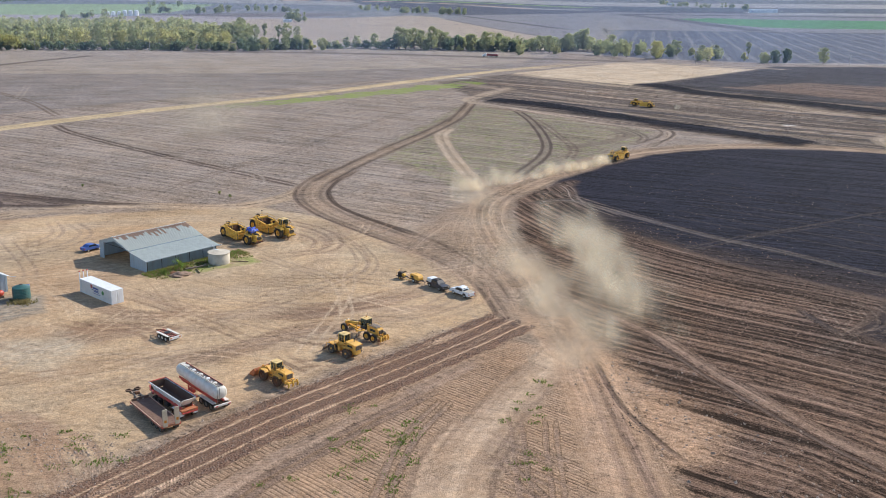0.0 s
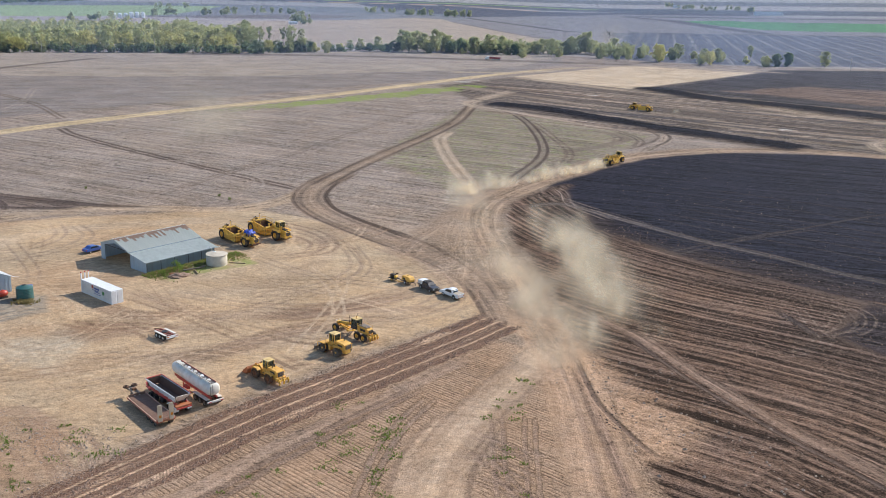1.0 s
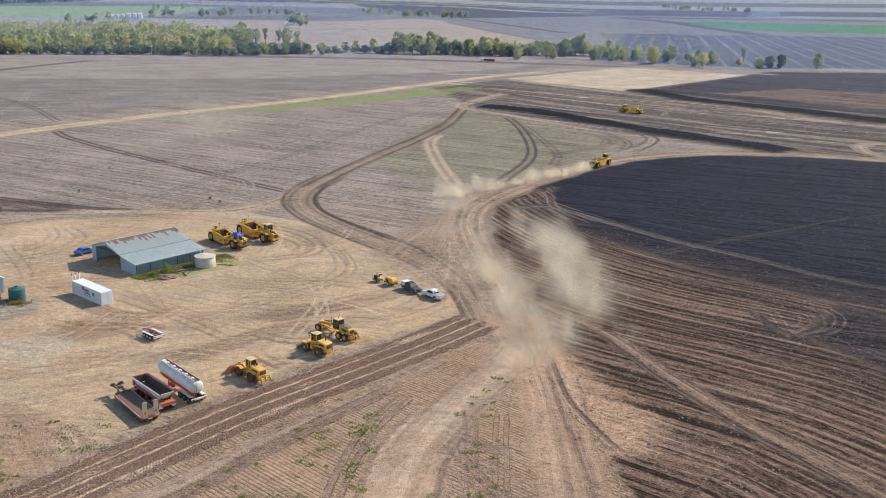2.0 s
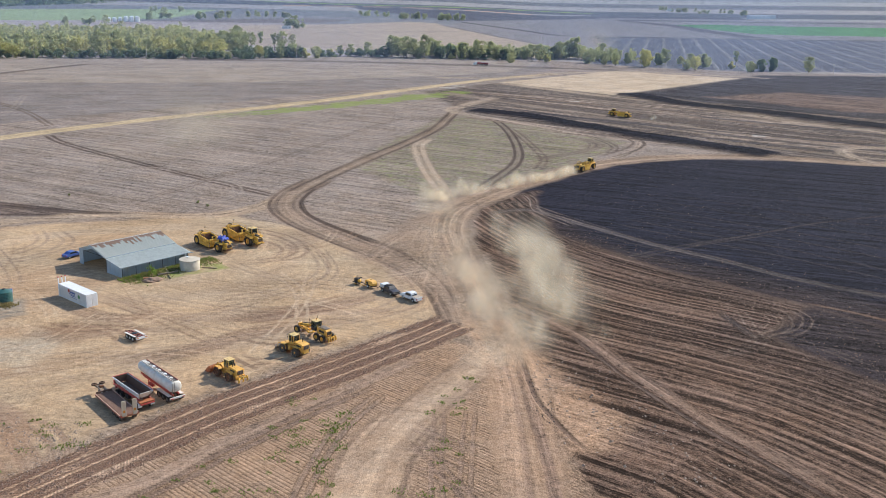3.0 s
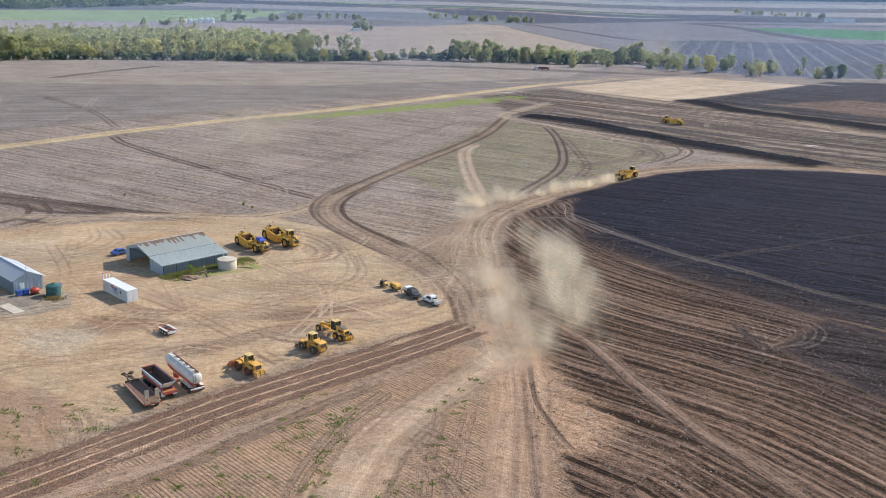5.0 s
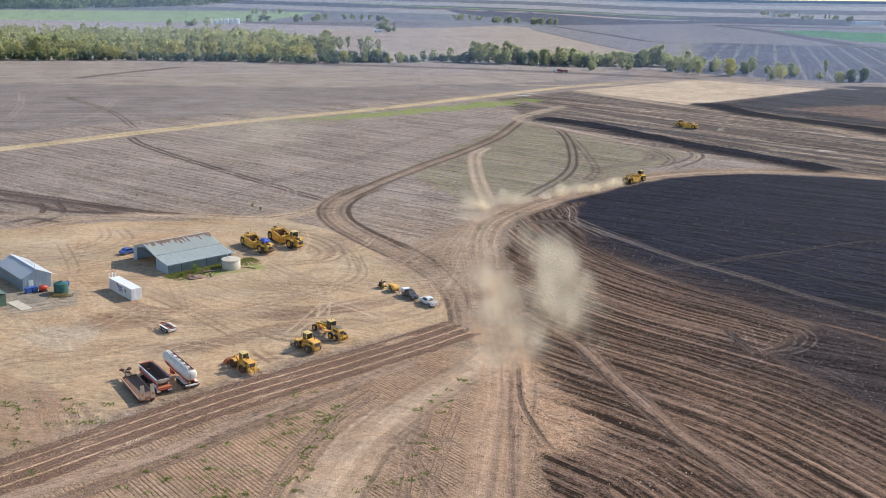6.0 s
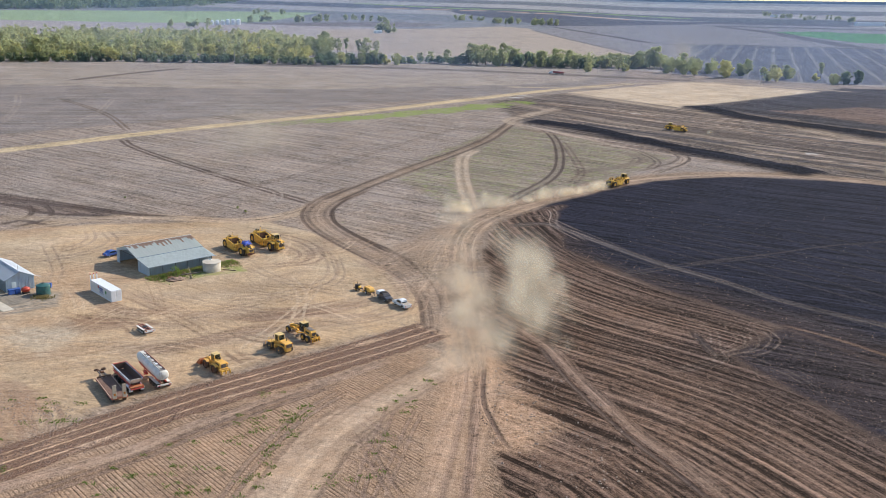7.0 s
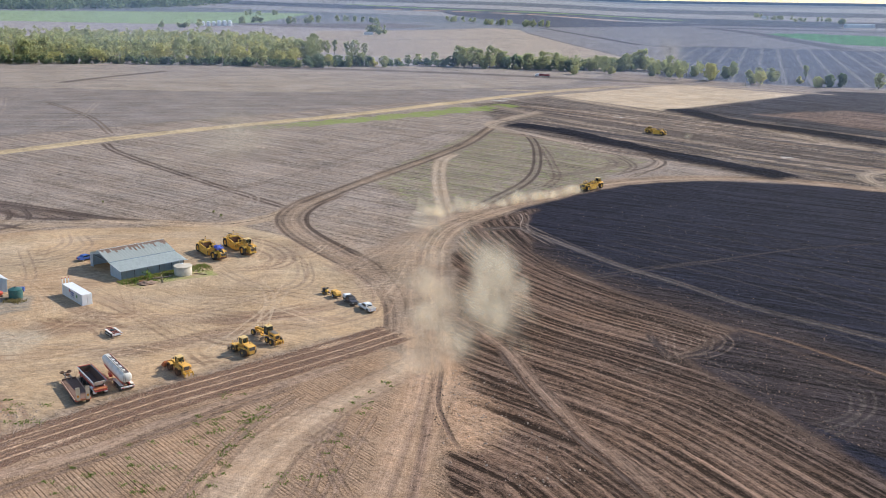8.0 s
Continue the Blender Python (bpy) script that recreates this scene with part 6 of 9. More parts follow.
def road_grader(x, y, deg):
    e = thing("road_grader", "yellow road grader with long arched frame and angled blade", "grader", x, y, deg)
    for wx in (-1.9, -3.4):
        for wy in (1.05, -1.05):
            wheel(e, wx, wy, 0.68, 0.45, OLDYELLOW, 16)
    for wy in (1.05, -1.05):
        wheel(e, 3.4, wy, 0.68, 0.42, OLDYELLOW, 16)
    for s in (1, -1):
        boxpart("tandem_case", (-2.65, s * 0.72, 0.7), (2.2, 0.22, 0.42), YELLOW, e, bevel=0.05)
    part("main_frame", bm_prism(bmesh.new(), [(-1.2, 1.1), (-1.2, 1.5), (-0.3, 1.75), (0.6, 1.95), (3.3, 1.6), (3.7, 1.5), (3.7, 1.15), (3.2, 1.2), (0.6, 1.6), (-0.4, 1.35)], -0.2, 0.2, 0.03), OLDYELLOW, e)
    part("front_axle", bm_box(bmesh.new(), (3.4, 0, 0.8), (0.3, 1.9, 0.28), bevel=0.04), OLDYELLOW, e)
    boxpart("front_block", (3.75, 0, 1.2), (0.35, 0.9, 0.7), YELLOW, e, bevel=0.05)
    part("drawbar", bm_prism(bmesh.new(), [(3.3, 0.85), (3.3, 1.05), (1.2, 0.95), (1.2, 0.7)], -0.15, 0.15), OLDYELLOW, e)
    part("blade_circle", lathe(bmesh.new(), [(0.85, -0.06), (0.85, 0.06), (0.6, 0.06), (0.6, -0.06), (0.85, -0.06)], (0.8, 0, 0.78), 24, "z"), OLDYELLOW, e)
    bm = bm_prism(bmesh.new(), [(0.1, 0.08), (-0.05, 0.3), (0.05, 0.65), (0.1, 0.65), (0.02, 0.3), (0.16, 0.08)], -1.9, 1.9)
    bmesh.ops.transform(bm, matrix=pose(0.6, 0, 0.0, 0, 0, 28), verts=bm.verts)
    part("blade", bm, STEEL, e, "long worn steel blade")
    for s in (1, -1):
        ram(e, (0.9, s * 0.45, 2.1), (1.0, s * 0.75, 0.85), 0.08, "blade_lift_cylinder")
    ram(e, (1.7, 0.3, 1.6), (1.1, 1.0, 0.8), 0.07)
    boxpart("lift_saddle", (0.9, 0, 2.0), (0.35, 1.1, 0.25), OLDYELLOW, e, bevel=0.03)
    glazed_cab(e, -1.25, 0.0, -0.66, 0.66, 1.4, 3.05, DARK, PALEYEL)
    machine_rear(e, -4.0, -1.4, 0.6, 1.1, 2.15, YELLOW)
    boxpart("hood_top", (-2.6, 0, 2.29), (2.0, 0.95, 0.06), STEEL, e)
    ripper(e, -3.9, 1.0, 0.95, 4)
    for s in (1, -1):
        part("mirror_post", bm_cyl(bmesh.new(), (0.15, s * 0.9, 2.2), (0.15, s * 0.9, 3.6), 0.03, 0.02, 6), DARK, e)
        rail(e, [(-1.5, s * 0.62, 2.15), (-1.5, s * 0.62, 2.6), (-3.8, s * 0.6, 2.55), (-3.8, s * 0.6, 2.1)], 0.025)
        part("blade_arm", bm_prism(bmesh.new(), [(0.75, 0.5), (0.75, 0.85), (1.0, 0.85), (1.0, 0.5)], s * 0.55 - 0.08, s * 0.55 + 0.08), OLDYELLOW, e)
        part("drawbar_arm", bm_tube(bmesh.new(), [(3.3, 0, 0.95), (0.9, s * 0.7, 0.82)], 0.08, 8), OLDYELLOW, e)
        part("hydraulic_hose", bm_tube(bmesh.new(), [(-0.1, s * 0.3, 1.7), (0.5, s * 0.25, 2.25), (1.6, s * 0.2, 2.05), (3.0, s * 0.2, 1.75)], 0.035), DARK, e)
        boxpart("front_lamp", (3.95, s * 0.35, 1.6), (0.08, 0.22, 0.16), WHITE, e)
        for k in range(3):
            boxpart("step", (-1.3, s * 0.85, 0.55 + k * 0.3), (0.4, 0.2, 0.04), DARK, e)
    part("scarifier", bm_box(bmesh.new(), (2.7, 0, 0.75), (0.25, 1.2, 0.2), bevel=0.03), OLDYELLOW, e)
    for k in range(5):
        boxpart("scarifier_tooth", (2.6, -0.5 + k * 0.25, 0.5), (0.08, 0.06, 0.45), STEEL, e)
    part("beacon", bm_cyl(bmesh.new(), (-0.6, 0, 3.15), (-0.6, 0, 3.5), 0.08, 0.07, 10), LAMP, e)
    part("exhaust_pipe", bm_cyl(bmesh.new(), (-2.0, 0.2, 2.2), (-2.0, 0.2, 2.85), 0.06, 0.06, 8), DARK, e)
    return e


def car_shell(parent, prof, half, mat, name="body", tumble=0.12, z_waist=1.05):
    """A car body from its side profile, with sides that lean in above the waist."""
    bm = bm_prism(bmesh.new(), prof, -half, half)
    for v in bm.verts:
        if v.co.z > z_waist:
            v.co.y *= 1 - tumble * (v.co.z - z_waist) / 0.7
    bmesh.ops.bevel(bm, geom=bm.edges[:], offset=0.06, segments=3, affect="EDGES")
    return part(name, bm, mat, parent, smooth=False)


def car_lights(body, xf, xr, half, zf=0.78, zr=0.85):
    for s in (1, -1):
        boxpart("headlight", (xf, s * (half - 0.25), zf), (0.08, 0.34, 0.16), ALU, body)
        boxpart("tail_light", (xr, s * (half - 0.14), zr), (0.06, 0.16, 0.3), RED, body)


def pickup(x, y, deg, label, mat, canopy=False, group=""):
    """A dual-cab utility, nose towards +x."""
    e = thing("pickup", label, "pickup truck", x, y, deg, group)
    e.scale = (0.95,) * 3
    for wx in (1.5, -1.5):
        for wy in (0.78, -0.78):
            wheel(e, wx, wy, 0.38, 0.26, ALU, 0)
    prof = [(2.5, 0.45), (2.62, 0.75), (2.5, 1.02), (1.25, 1.14), (0.62, 1.74), (-0.85, 1.78), (-1.05, 1.15), (-1.05, 0.42)]
    if not canopy:
        prof = [(2.42, 0.45), (2.6, 0.62), (2.58, 0.88), (2.3, 1.06), (1.35, 1.2), (0.75, 1.66), (0.35, 1.80), (-0.6, 1.80), (-0.9, 1.62), (-1.05, 1.2), (-1.05, 0.42)]
    body = car_shell(e, prof, 0.9, mat, "cab_body")
    for s in (1, -1):
        part("side_window", bm_prism(bmesh.new(), [(1.05, 1.14), (0.52, 1.62), (-0.72, 1.64), (-0.86, 1.14)], s * 0.86 - 0.04, s * 0.86 + 0.04), GLASS, body)
        boxpart("mirror", (1.0, s * 1.0, 1.18), (0.12, 0.2, 0.16), mat, body)
        boxpart("door_handle", (-0.3, s * 0.92, 1.0), (0.18, 0.03, 0.04), DARK, body)
    part("windscreen", bm_prism(bmesh.new(), [(1.2, 1.14), (0.62, 1.66), (0.60, 1.69), (1.24, 1.16)], -0.74, 0.74), GLASS, body)
    part("rear_window", bm_prism(bmesh.new(), [(-1.03, 1.2), (-0.83, 1.64), (-0.86, 1.66), (-1.08, 1.2)], -0.68, 0.68), GLASS, body)
    boxpart("front_bumper", (2.66, 0, 0.55), (0.18, 1.75, 0.3), DARK if canopy else mat, e, bevel=0.04)
    boxpart("radiator_grille", (2.62, 0, 0.82), (0.06, 0.9, 0.2), DARK, e)
    if canopy:
        part("bull_bar", bm_tube(bmesh.new(), [(2.8, -0.75, 0.5), (2.8, -0.7, 1.05), (2.8, 0.7, 1.05), (2.8, 0.75, 0.5)], 0.04), DARK, e)
        boxpart("flat_tray", (-1.85, 0, 0.88), (1.75, 1.85, 0.14), DARK, e)
        part("service_canopy", bm_prism(bmesh.new(), [(-1.12, 0.95), (-1.12, 1.68), (-1.3, 1.75), (-2.3, 1.75), (-2.45, 1.6), (-2.45, 0.95)], -0.85, 0.85, 0.04), WHITE, e, "white service canopy on the tray")
        for s in (1, -1):
            boxpart("canopy_door", (-1.8, s * 0.862, 1.3), (1.0, 0.03, 0.5), ALU, e)
        boxpart("roof_rack", (-0.1, 0, 1.84), (1.1, 1.2, 0.06), DARK, e)
    else:
        for s in (1, -1):
            boxpart("tub_side", (-1.85, s * 0.86, 0.82), (1.6, 0.1, 0.78), mat, e, bevel=0.04)
            part("wheel_arch", bm_prism(bmesh.new(), [(-1.0, 0.5), (-1.1, 0.78), (-1.35, 0.9), (-1.65, 0.9), (-1.9, 0.78), (-2.0, 0.5)], s * 0.9 - 0.03, s * 0.9 + 0.03), DARK, e)
        boxpart("tailgate", (-2.64, 0, 0.85), (0.08, 1.7, 0.7), mat, e, bevel=0.03)
        boxpart("tub_floor", (-1.85, 0, 0.55), (1.6, 1.64, 0.1), WOOD, e)
        boxpart("tub_cover", (-1.85, 0, 1.17), (1.56, 1.6, 0.06), paint("tan tub cover", (0.50, 0.42, 0.33), 0.7), e, "dusty tan load cover")
    boxpart("chassis", (-0.2, 0, 0.42), (4.6, 1.3, 0.2), DARK, e)
    car_lights(body, 2.58, -1.07 if canopy else -2.66, 0.9)
    return e


def sedan(x, y, deg):
    e = thing("parked_car", "small blue car parked behind the farm shed", "car", x, y, deg)
    for wx in (1.3, -1.3):
        for wy in (0.72, -0.72):
            wheel(e, wx, wy, 0.31, 0.2, ALU)
    body = car_shell(e, [(2.1, 0.35), (2.18, 0.6), (1.95, 0.8), (1.0, 0.9), (0.35, 1.4), (-1.0, 1.42), (-1.6, 0.98), (-2.15, 0.92), (-2.2, 0.4)], 0.84, BLUE, z_waist=0.9)
    for s in (1, -1):
        part("side_window", bm_prism(bmesh.new(), [(0.82, 0.96), (0.34, 1.33), (-0.95, 1.34), (-1.35, 0.98)], s * 0.79 - 0.04, s * 0.79 + 0.04), GLASS, body)
        boxpart("mirror", (0.8, s * 0.92, 1.0), (0.1, 0.16, 0.12), BLUE, body)
    part("windscreen", bm_prism(bmesh.new(), [(0.98, 0.94), (0.42, 1.36), (0.42, 1.39), (1.02, 0.95)], -0.68, 0.68), GLASS, body)
    part("rear_window", bm_prism(bmesh.new(), [(-1.5, 1.0), (-1.02, 1.36), (-1.02, 1.39), (-1.56, 1.01)], -0.66, 0.66), GLASS, body)
    car_lights(body, 2.14, -2.18, 0.84, 0.66, 0.75)
    return e


def axle_set(e, xs, r=0.5, w=0.55, track=0.95, rim=None):
    for ax in xs:
        part("axle", bm_cyl(bmesh.new(), (ax, -track, r), (ax, track, r), 0.07, 0.07, 8), DARK, e)
        for s in (1, -1):
            wheel(e, ax, s * track, r, w, rim or STEEL, 0)


def lowloader(x, y, deg):
    e = thing("lowloader_trailer", "dusty low loader trailer with raised loading ramps", "trailer", x, y, deg)
    for k in range(14):
        boxpart("deck_plank", (4.05 - k * 0.62, 0, 0.98), (0.58, 2.3, 0.07), DECK, e)
    for s in (1, -1):
        boxpart("side_rail", (0, s * 1.28, 0.9), (8.9, 0.16, 0.24), DULLRED, e, "faded red side rail", bevel=0.02)
        boxpart("rail_edge", (0, s * 1.28, 1.035), (8.8, 0.12, 0.03), CREAMRAIL, e)
        boxpart("red_marker", (4.3, s * 1.39, 0.95), (0.12, 0.04, 0.25), RED, e)
        for k in range(6):
            boxpart("deck_tie", (3.5 - k * 1.3, s * 1.4, 0.88), (0.12, 0.05, 0.14), STEEL, e)
    for s in (0.45, -0.45):
        boxpart("chassis_beam", (0.3, s, 0.68), (8.6, 0.16, 0.5), DARK, e)
    axle_set(e, (-1.6, -2.7, -3.8), 0.42, 0.55, 0.92)
    for q in (0.34, -0.34):
        part("gooseneck_arm", bm_prism(bmesh.new(), [(4.3, 0.6), (4.3, 1.02), (4.9, 1.45), (7.0, 1.5), (7.0, 1.28), (5.1, 1.18), (4.8, 0.7)], q - 0.11, q + 0.11, 0.02), NECKSTEEL, e, "dusty grey-brown gooseneck arm")
    for xx in (4.95, 5.7, 6.9):
        boxpart("neck_crossbar", (xx, 0, 1.36), (0.16, 0.6, 0.14), NECKSTEEL, e)
    boxpart("winch_box", (5.35, 0, 1.6), (0.45, 0.55, 0.34), RUST, e, bevel=0.04)
    part("winch_drum", bm_cyl(bmesh.new(), (5.75, -0.35, 1.6), (5.75, 0.35, 1.6), 0.13, 0.13, 12), STEEL, e)
    part("kingpin_plate", bm_box(bmesh.new(), (6.6, 0, 1.24), (0.9, 1.0, 0.07)), DARK, e)
    part("front_bulkhead", bm_box(bmesh.new(), (4.5, 0, 1.12), (0.1, 2.3, 0.35), bevel=0.02), DECK, e)
    for c in ((6.6, 0.62, 1.62), (6.55, -0.55, 1.62)):
        part("spare_tyre", lathe(bmesh.new(), [(0.22, -0.09), (0.36, -0.11), (0.42, -0.05), (0.42, 0.05), (0.36, 0.11), (0.22, 0.09), (0.22, -0.09)], c, 20, "z"), MUDTYRE, e, "worn dusty tyre")
    part("landing_leg", bm_box(bmesh.new(), (5.2, 0.5, 0.62), (0.16, 0.16, 1.25)), STEEL, e)
    part("landing_leg", bm_box(bmesh.new(), (5.2, -0.5, 0.62), (0.16, 0.16, 1.25)), STEEL, e)
    for s in (1, -1):
        ramp = boxpart("loading_ramp", (-4.55, s * 0.78, 2.0), (0.16, 0.62, 2.25), paint("faded cream steel", (0.62, 0.50, 0.36), 0.6, dirt=0.5), e, "raised pale loading ramp", bevel=0.02, ry=0.06)
        boxpart("warning_board", (-4.655, s * 0.78, 1.55), (0.02, 0.3, 0.45), LAMP, ramp)
        for k in range(4):
            boxpart("ramp_cleat", (-4.46, s * 0.78, 1.15 + k * 0.5), (0.05, 0.56, 0.06), STEEL, ramp)
    boxpart("rear_beam", (-4.45, 0, 0.85), (0.25, 2.5, 0.3), ORANGE, e, bevel=0.03)
    for s in (1, -1):
        boxpart("tail_light", (-4.6, s * 1.1, 0.85), (0.05, 0.25, 0.12), RED, e)
    return e


def tipper_trailer(x, y, deg):
    e = thing("tipper_trailer", "red and white tipper trailer with an empty open body", "trailer", x, y, deg)
    L, t = 3.95, 0.07
    for s in (1, -1):
        bm = bm_prism(bmesh.new(), [(L - 0.25, 1.55), (L, 2.6), (-L, 2.6), (-L + 0.7, 1.55)], -t / 2, t / 2)
        bmesh.ops.transform(bm, matrix=pose(0, s * 1.05, 0), verts=bm.verts)
        for v in bm.verts:
            v.co.y += s * (v.co.z - 2.4) * 0.42
        part("body_side", bm, WHITE, e, "white body side")
        boxpart("top_rail", (0, s * 1.2, 2.62), (2 * L + 0.1, 0.12, 0.1), WHITE if s > 0 else RED, e)
        boxpart("lower_panel", (0, s * 0.76, 1.36), (2 * L - 0.7, 0.1, 0.4), RED, e, "red lower body panel")
        boxpart("tarp_rope", (0, s * 1.12, 2.685), (2 * L, 0.05, 0.03), DARK, e)
    boxpart("body_floor", (0, 0, 1.58), (2 * L - 0.9, 1.35, 0.08), DARKBROWN, e, "dark brown empty floor")
    for s in (1, -1):
        boxpart("inner_lining", (0, s * 0.80, 2.08), (2 * L - 0.6, 0.03, 1.05), DARKBROWN, e, rx=-s * 0.397)
    boxpart("front_wall", (L - 0.13, 0, 2.08), (0.08, 1.9, 1.05), DARKBROWN, e, "dark brown front wall")
    boxpart("front_panel", (L - 0.05, 0, 2.08), (0.06, 2.0, 1.1), RED, e, "red front panel")
    boxpart("front_rail", (L, 0, 2.63), (0.12, 2.45, 0.1), RED, e)
    boxpart("tailgate", (-L + 0.36, 0, 2.08), (0.08, 1.75, 1.2), ALU, e, "dented pale tailgate", bevel=0.02, ry=-0.58)
    boxpart("rear_beam", (-L + 0.1, 0, 1.25), (0.9, 2.3, 0.22), ORANGE, e, bevel=0.03)
    boxpart("rear_crossbar", (-L - 0.35, 0, 1.0), (0.2, 2.1, 0.16), RED, e)
    for s in (0.4, -0.4):
        boxpart("chassis_beam", (0.2, s, 1.0), (8.6, 0.14, 0.3), RED, e)
    axle_set(e, (2.9, 1.75), 0.5, 0.5, 0.92, STEEL)
    axle_set(e, (-2.3, -3.4), 0.5, 0.5, 0.92, STEEL)
    for s in (1, -1):
        boxpart("mudguard", (-3.9, s * 0.95, 0.75), (0.06, 0.6, 0.6), WHITE, e, "white mud flap")
        part("wheel_guard", bm_prism(bmesh.new(), [(-1.7, 1.05), (-1.9, 1.15), (-3.9, 1.15), (-4.0, 0.95), (-3.95, 0.95), (-3.88, 1.1), (-1.9, 1.1), (-1.75, 1.03)], s * 0.95 - 0.3, s * 0.95 + 0.3), WHITE, e)
        part("drawbar", bm_tube(bmesh.new(), [(3.6, s * 0.85, 1.0), (6.2, 0, 0.95)], 0.14, 8), RED, e)
        boxpart("body_prop", (1.2, s * 0.6, 1.2), (0.16, 0.16, 0.5), RED, e)
        for k in range(6):
            part("side_post", bm_prism(bmesh.new(), [(-2.9 + k * 1.2, 1.55), (-2.9 + k * 1.2, 2.55), (-2.78 + k * 1.2, 2.55), (-2.78 + k * 1.2, 1.55)], -0.03, 0.03), WHITE, e).matrix_basis = Matrix.Translation((0, s * 0.93, 0)) @ Matrix.Translation((0, 0, 2.05)) @ Matrix.Rotation(-s * 0.397, 4, "X") @ Matrix.Translation((0, s * 0.06, -2.05))
        boxpart("tail_light", (-4.22, s * 0.95, 1.15), (0.05, 0.3, 0.14), RED, e)
    part("drawbar_stand", bm_cyl(bmesh.new(), (5.7, 0, 0), (5.7, 0, 0.9), 0.06, 0.06, 8), STEEL, e)
    boxpart("turntable", (2.3, 0, 0.95), (1.4, 1.3, 0.16), RED, e, bevel=0.03)
    boxpart("drawbar_platform", (4.5, 0, 1.05), (0.9, 1.5, 0.14), RED, e, bevel=0.03)
    boxpart("air_tank", (4.5, 0, 1.3), (0.4, 1.0, 0.36), STEEL, e, bevel=0.1)
    boxpart("tool_box", (0.1, 0.75, 0.75), (0.9, 0.5, 0.5), DARK, e, bevel=0.03)
    boxpart("tool_box", (0.1, -0.75, 0.75), (0.9, 0.5, 0.5), DARK, e, bevel=0.03)
    return e


def tanker_trailer(x, y, deg):
    e = thing("tanker_trailer", "white aluminium tanker trailer with a red chassis", "tanker trailer", x, y, deg)
    bm = bmesh.new()
    n, prev = 22, None
    for xx, k, dz in ((-5.35, 0.0, 0), (-5.3, 0.7, 0), (-5.1, 0.93, 0), (-4.7, 1.0, 0), (0, 1.0, 0.0), (4.4, 0.93, 0.12), (5.0, 0.86, 0.15), (5.3, 0.65, 0.15), (5.36, 0.0, 0.15)):
        ring = []
        for j in range(n):
            a = 2 * math.pi * j / n
            c, s = math.cos(a), math.sin(a)
            ring.append(bm.verts.new((xx, 1.0 * k * math.copysign(abs(c) ** 0.8, c), 2.36 + dz + 0.88 * k * math.copysign(abs(s) ** 0.8, s))))
        if prev:
            for j in range(n):
                bm.faces.new((prev[j], prev[(j + 1) % n], ring[(j + 1) % n], ring[j]))
        prev = ring
    bmesh.ops.remove_doubles(bm, verts=bm.verts, dist=0.001)
    bmesh.ops.recalc_face_normals(bm, faces=bm.faces)
    tank = part("tank", bm, ALU, e, "white dusty aluminium tank", smooth=True)
    for xx in (-4.0, -2.0, 0.0, 2.0, 4.0):
        part("tank_band", bm_box(bmesh.new(), (xx, 0, 3.24), (0.1, 0.9, 0.06)), STEEL, tank)
    for s in (1, -1):
        boxpart("walkway_coaming", (-0.2, s * 0.42, 3.32), (9.6, 0.07, 0.22), DULLRED if s < 0 else ALU, tank)
    boxpart("walkway", (-0.2, 0, 3.25), (9.5, 0.8, 0.05), STEEL, tank)
    for k in range(5):
        part("manhole_lid", bm_cyl(bmesh.new(), (-3.8 + k * 1.8, 0, 3.26), (-3.8 + k * 1.8, 0, 3.42), 0.27, 0.24, 16), WHITE if k % 2 else ALU, tank)
        part("vent", bm_cyl(bmesh.new(), (-3.1 + k * 1.8, 0.1, 3.26), (-3.1 + k * 1.8, 0.1, 3.38), 0.1, 0.1, 10), WHITE, tank)
    for s in (0.45, -0.45):
        boxpart("chassis_beam", (-0.4, s, 1.2), (9.4, 0.14, 0.3), RED, e)
        boxpart("landing_leg", (2.1, s * 1.5, 0.6), (0.14, 0.14, 1.2), RED, e)
        boxpart("tank_saddle", (0.2, s * 1.3, 1.45), (9.0, 0.12, 0.3), RED, e)
    boxpart("leg_brace", (2.1, 0, 0.75), (0.1, 1.3, 0.1), RED, e)
    boxpart("hose_box", (0.7, 0.9, 1.0), (1.2, 0.4, 0.4), RED, e, bevel=0.03)
    boxpart("hose_box", (0.7, -0.9, 1.0), (1.2, 0.4, 0.4), RED, e, bevel=0.03)
    axle_set(e, (-2.0, -3.25, -4.5), 0.5, 0.5, 0.95, STEEL)
    for s in (1, -1):
        boxpart("mudguard", (-3.25, s * 0.95, 1.08), (3.7, 0.55, 0.05), ALU, e)
        boxpart("mud_flap", (-5.15, s * 0.95, 0.65), (0.04, 0.5, 0.6), DARK, e)
    boxpart("rear_bumper", (-5.5, 0, 0.85), (0.22, 2.4, 0.28), ALU, e, bevel=0.03)
    for s in (1, -1):
        boxpart("tail_light", (-5.63, s * 0.9, 0.85), (0.05, 0.4, 0.14), RED, e)
    part("ladder", bm_tube(bmesh.new(), [(-5.5, 0.35, 1.0), (-5.45, 0.35, 3.2)], 0.03), STEEL, e)
    part("ladder", bm_tube(bmesh.new(), [(-5.5, 0.7, 1.0), (-5.45, 0.7, 3.1)], 0.03), STEEL, e)
    return e


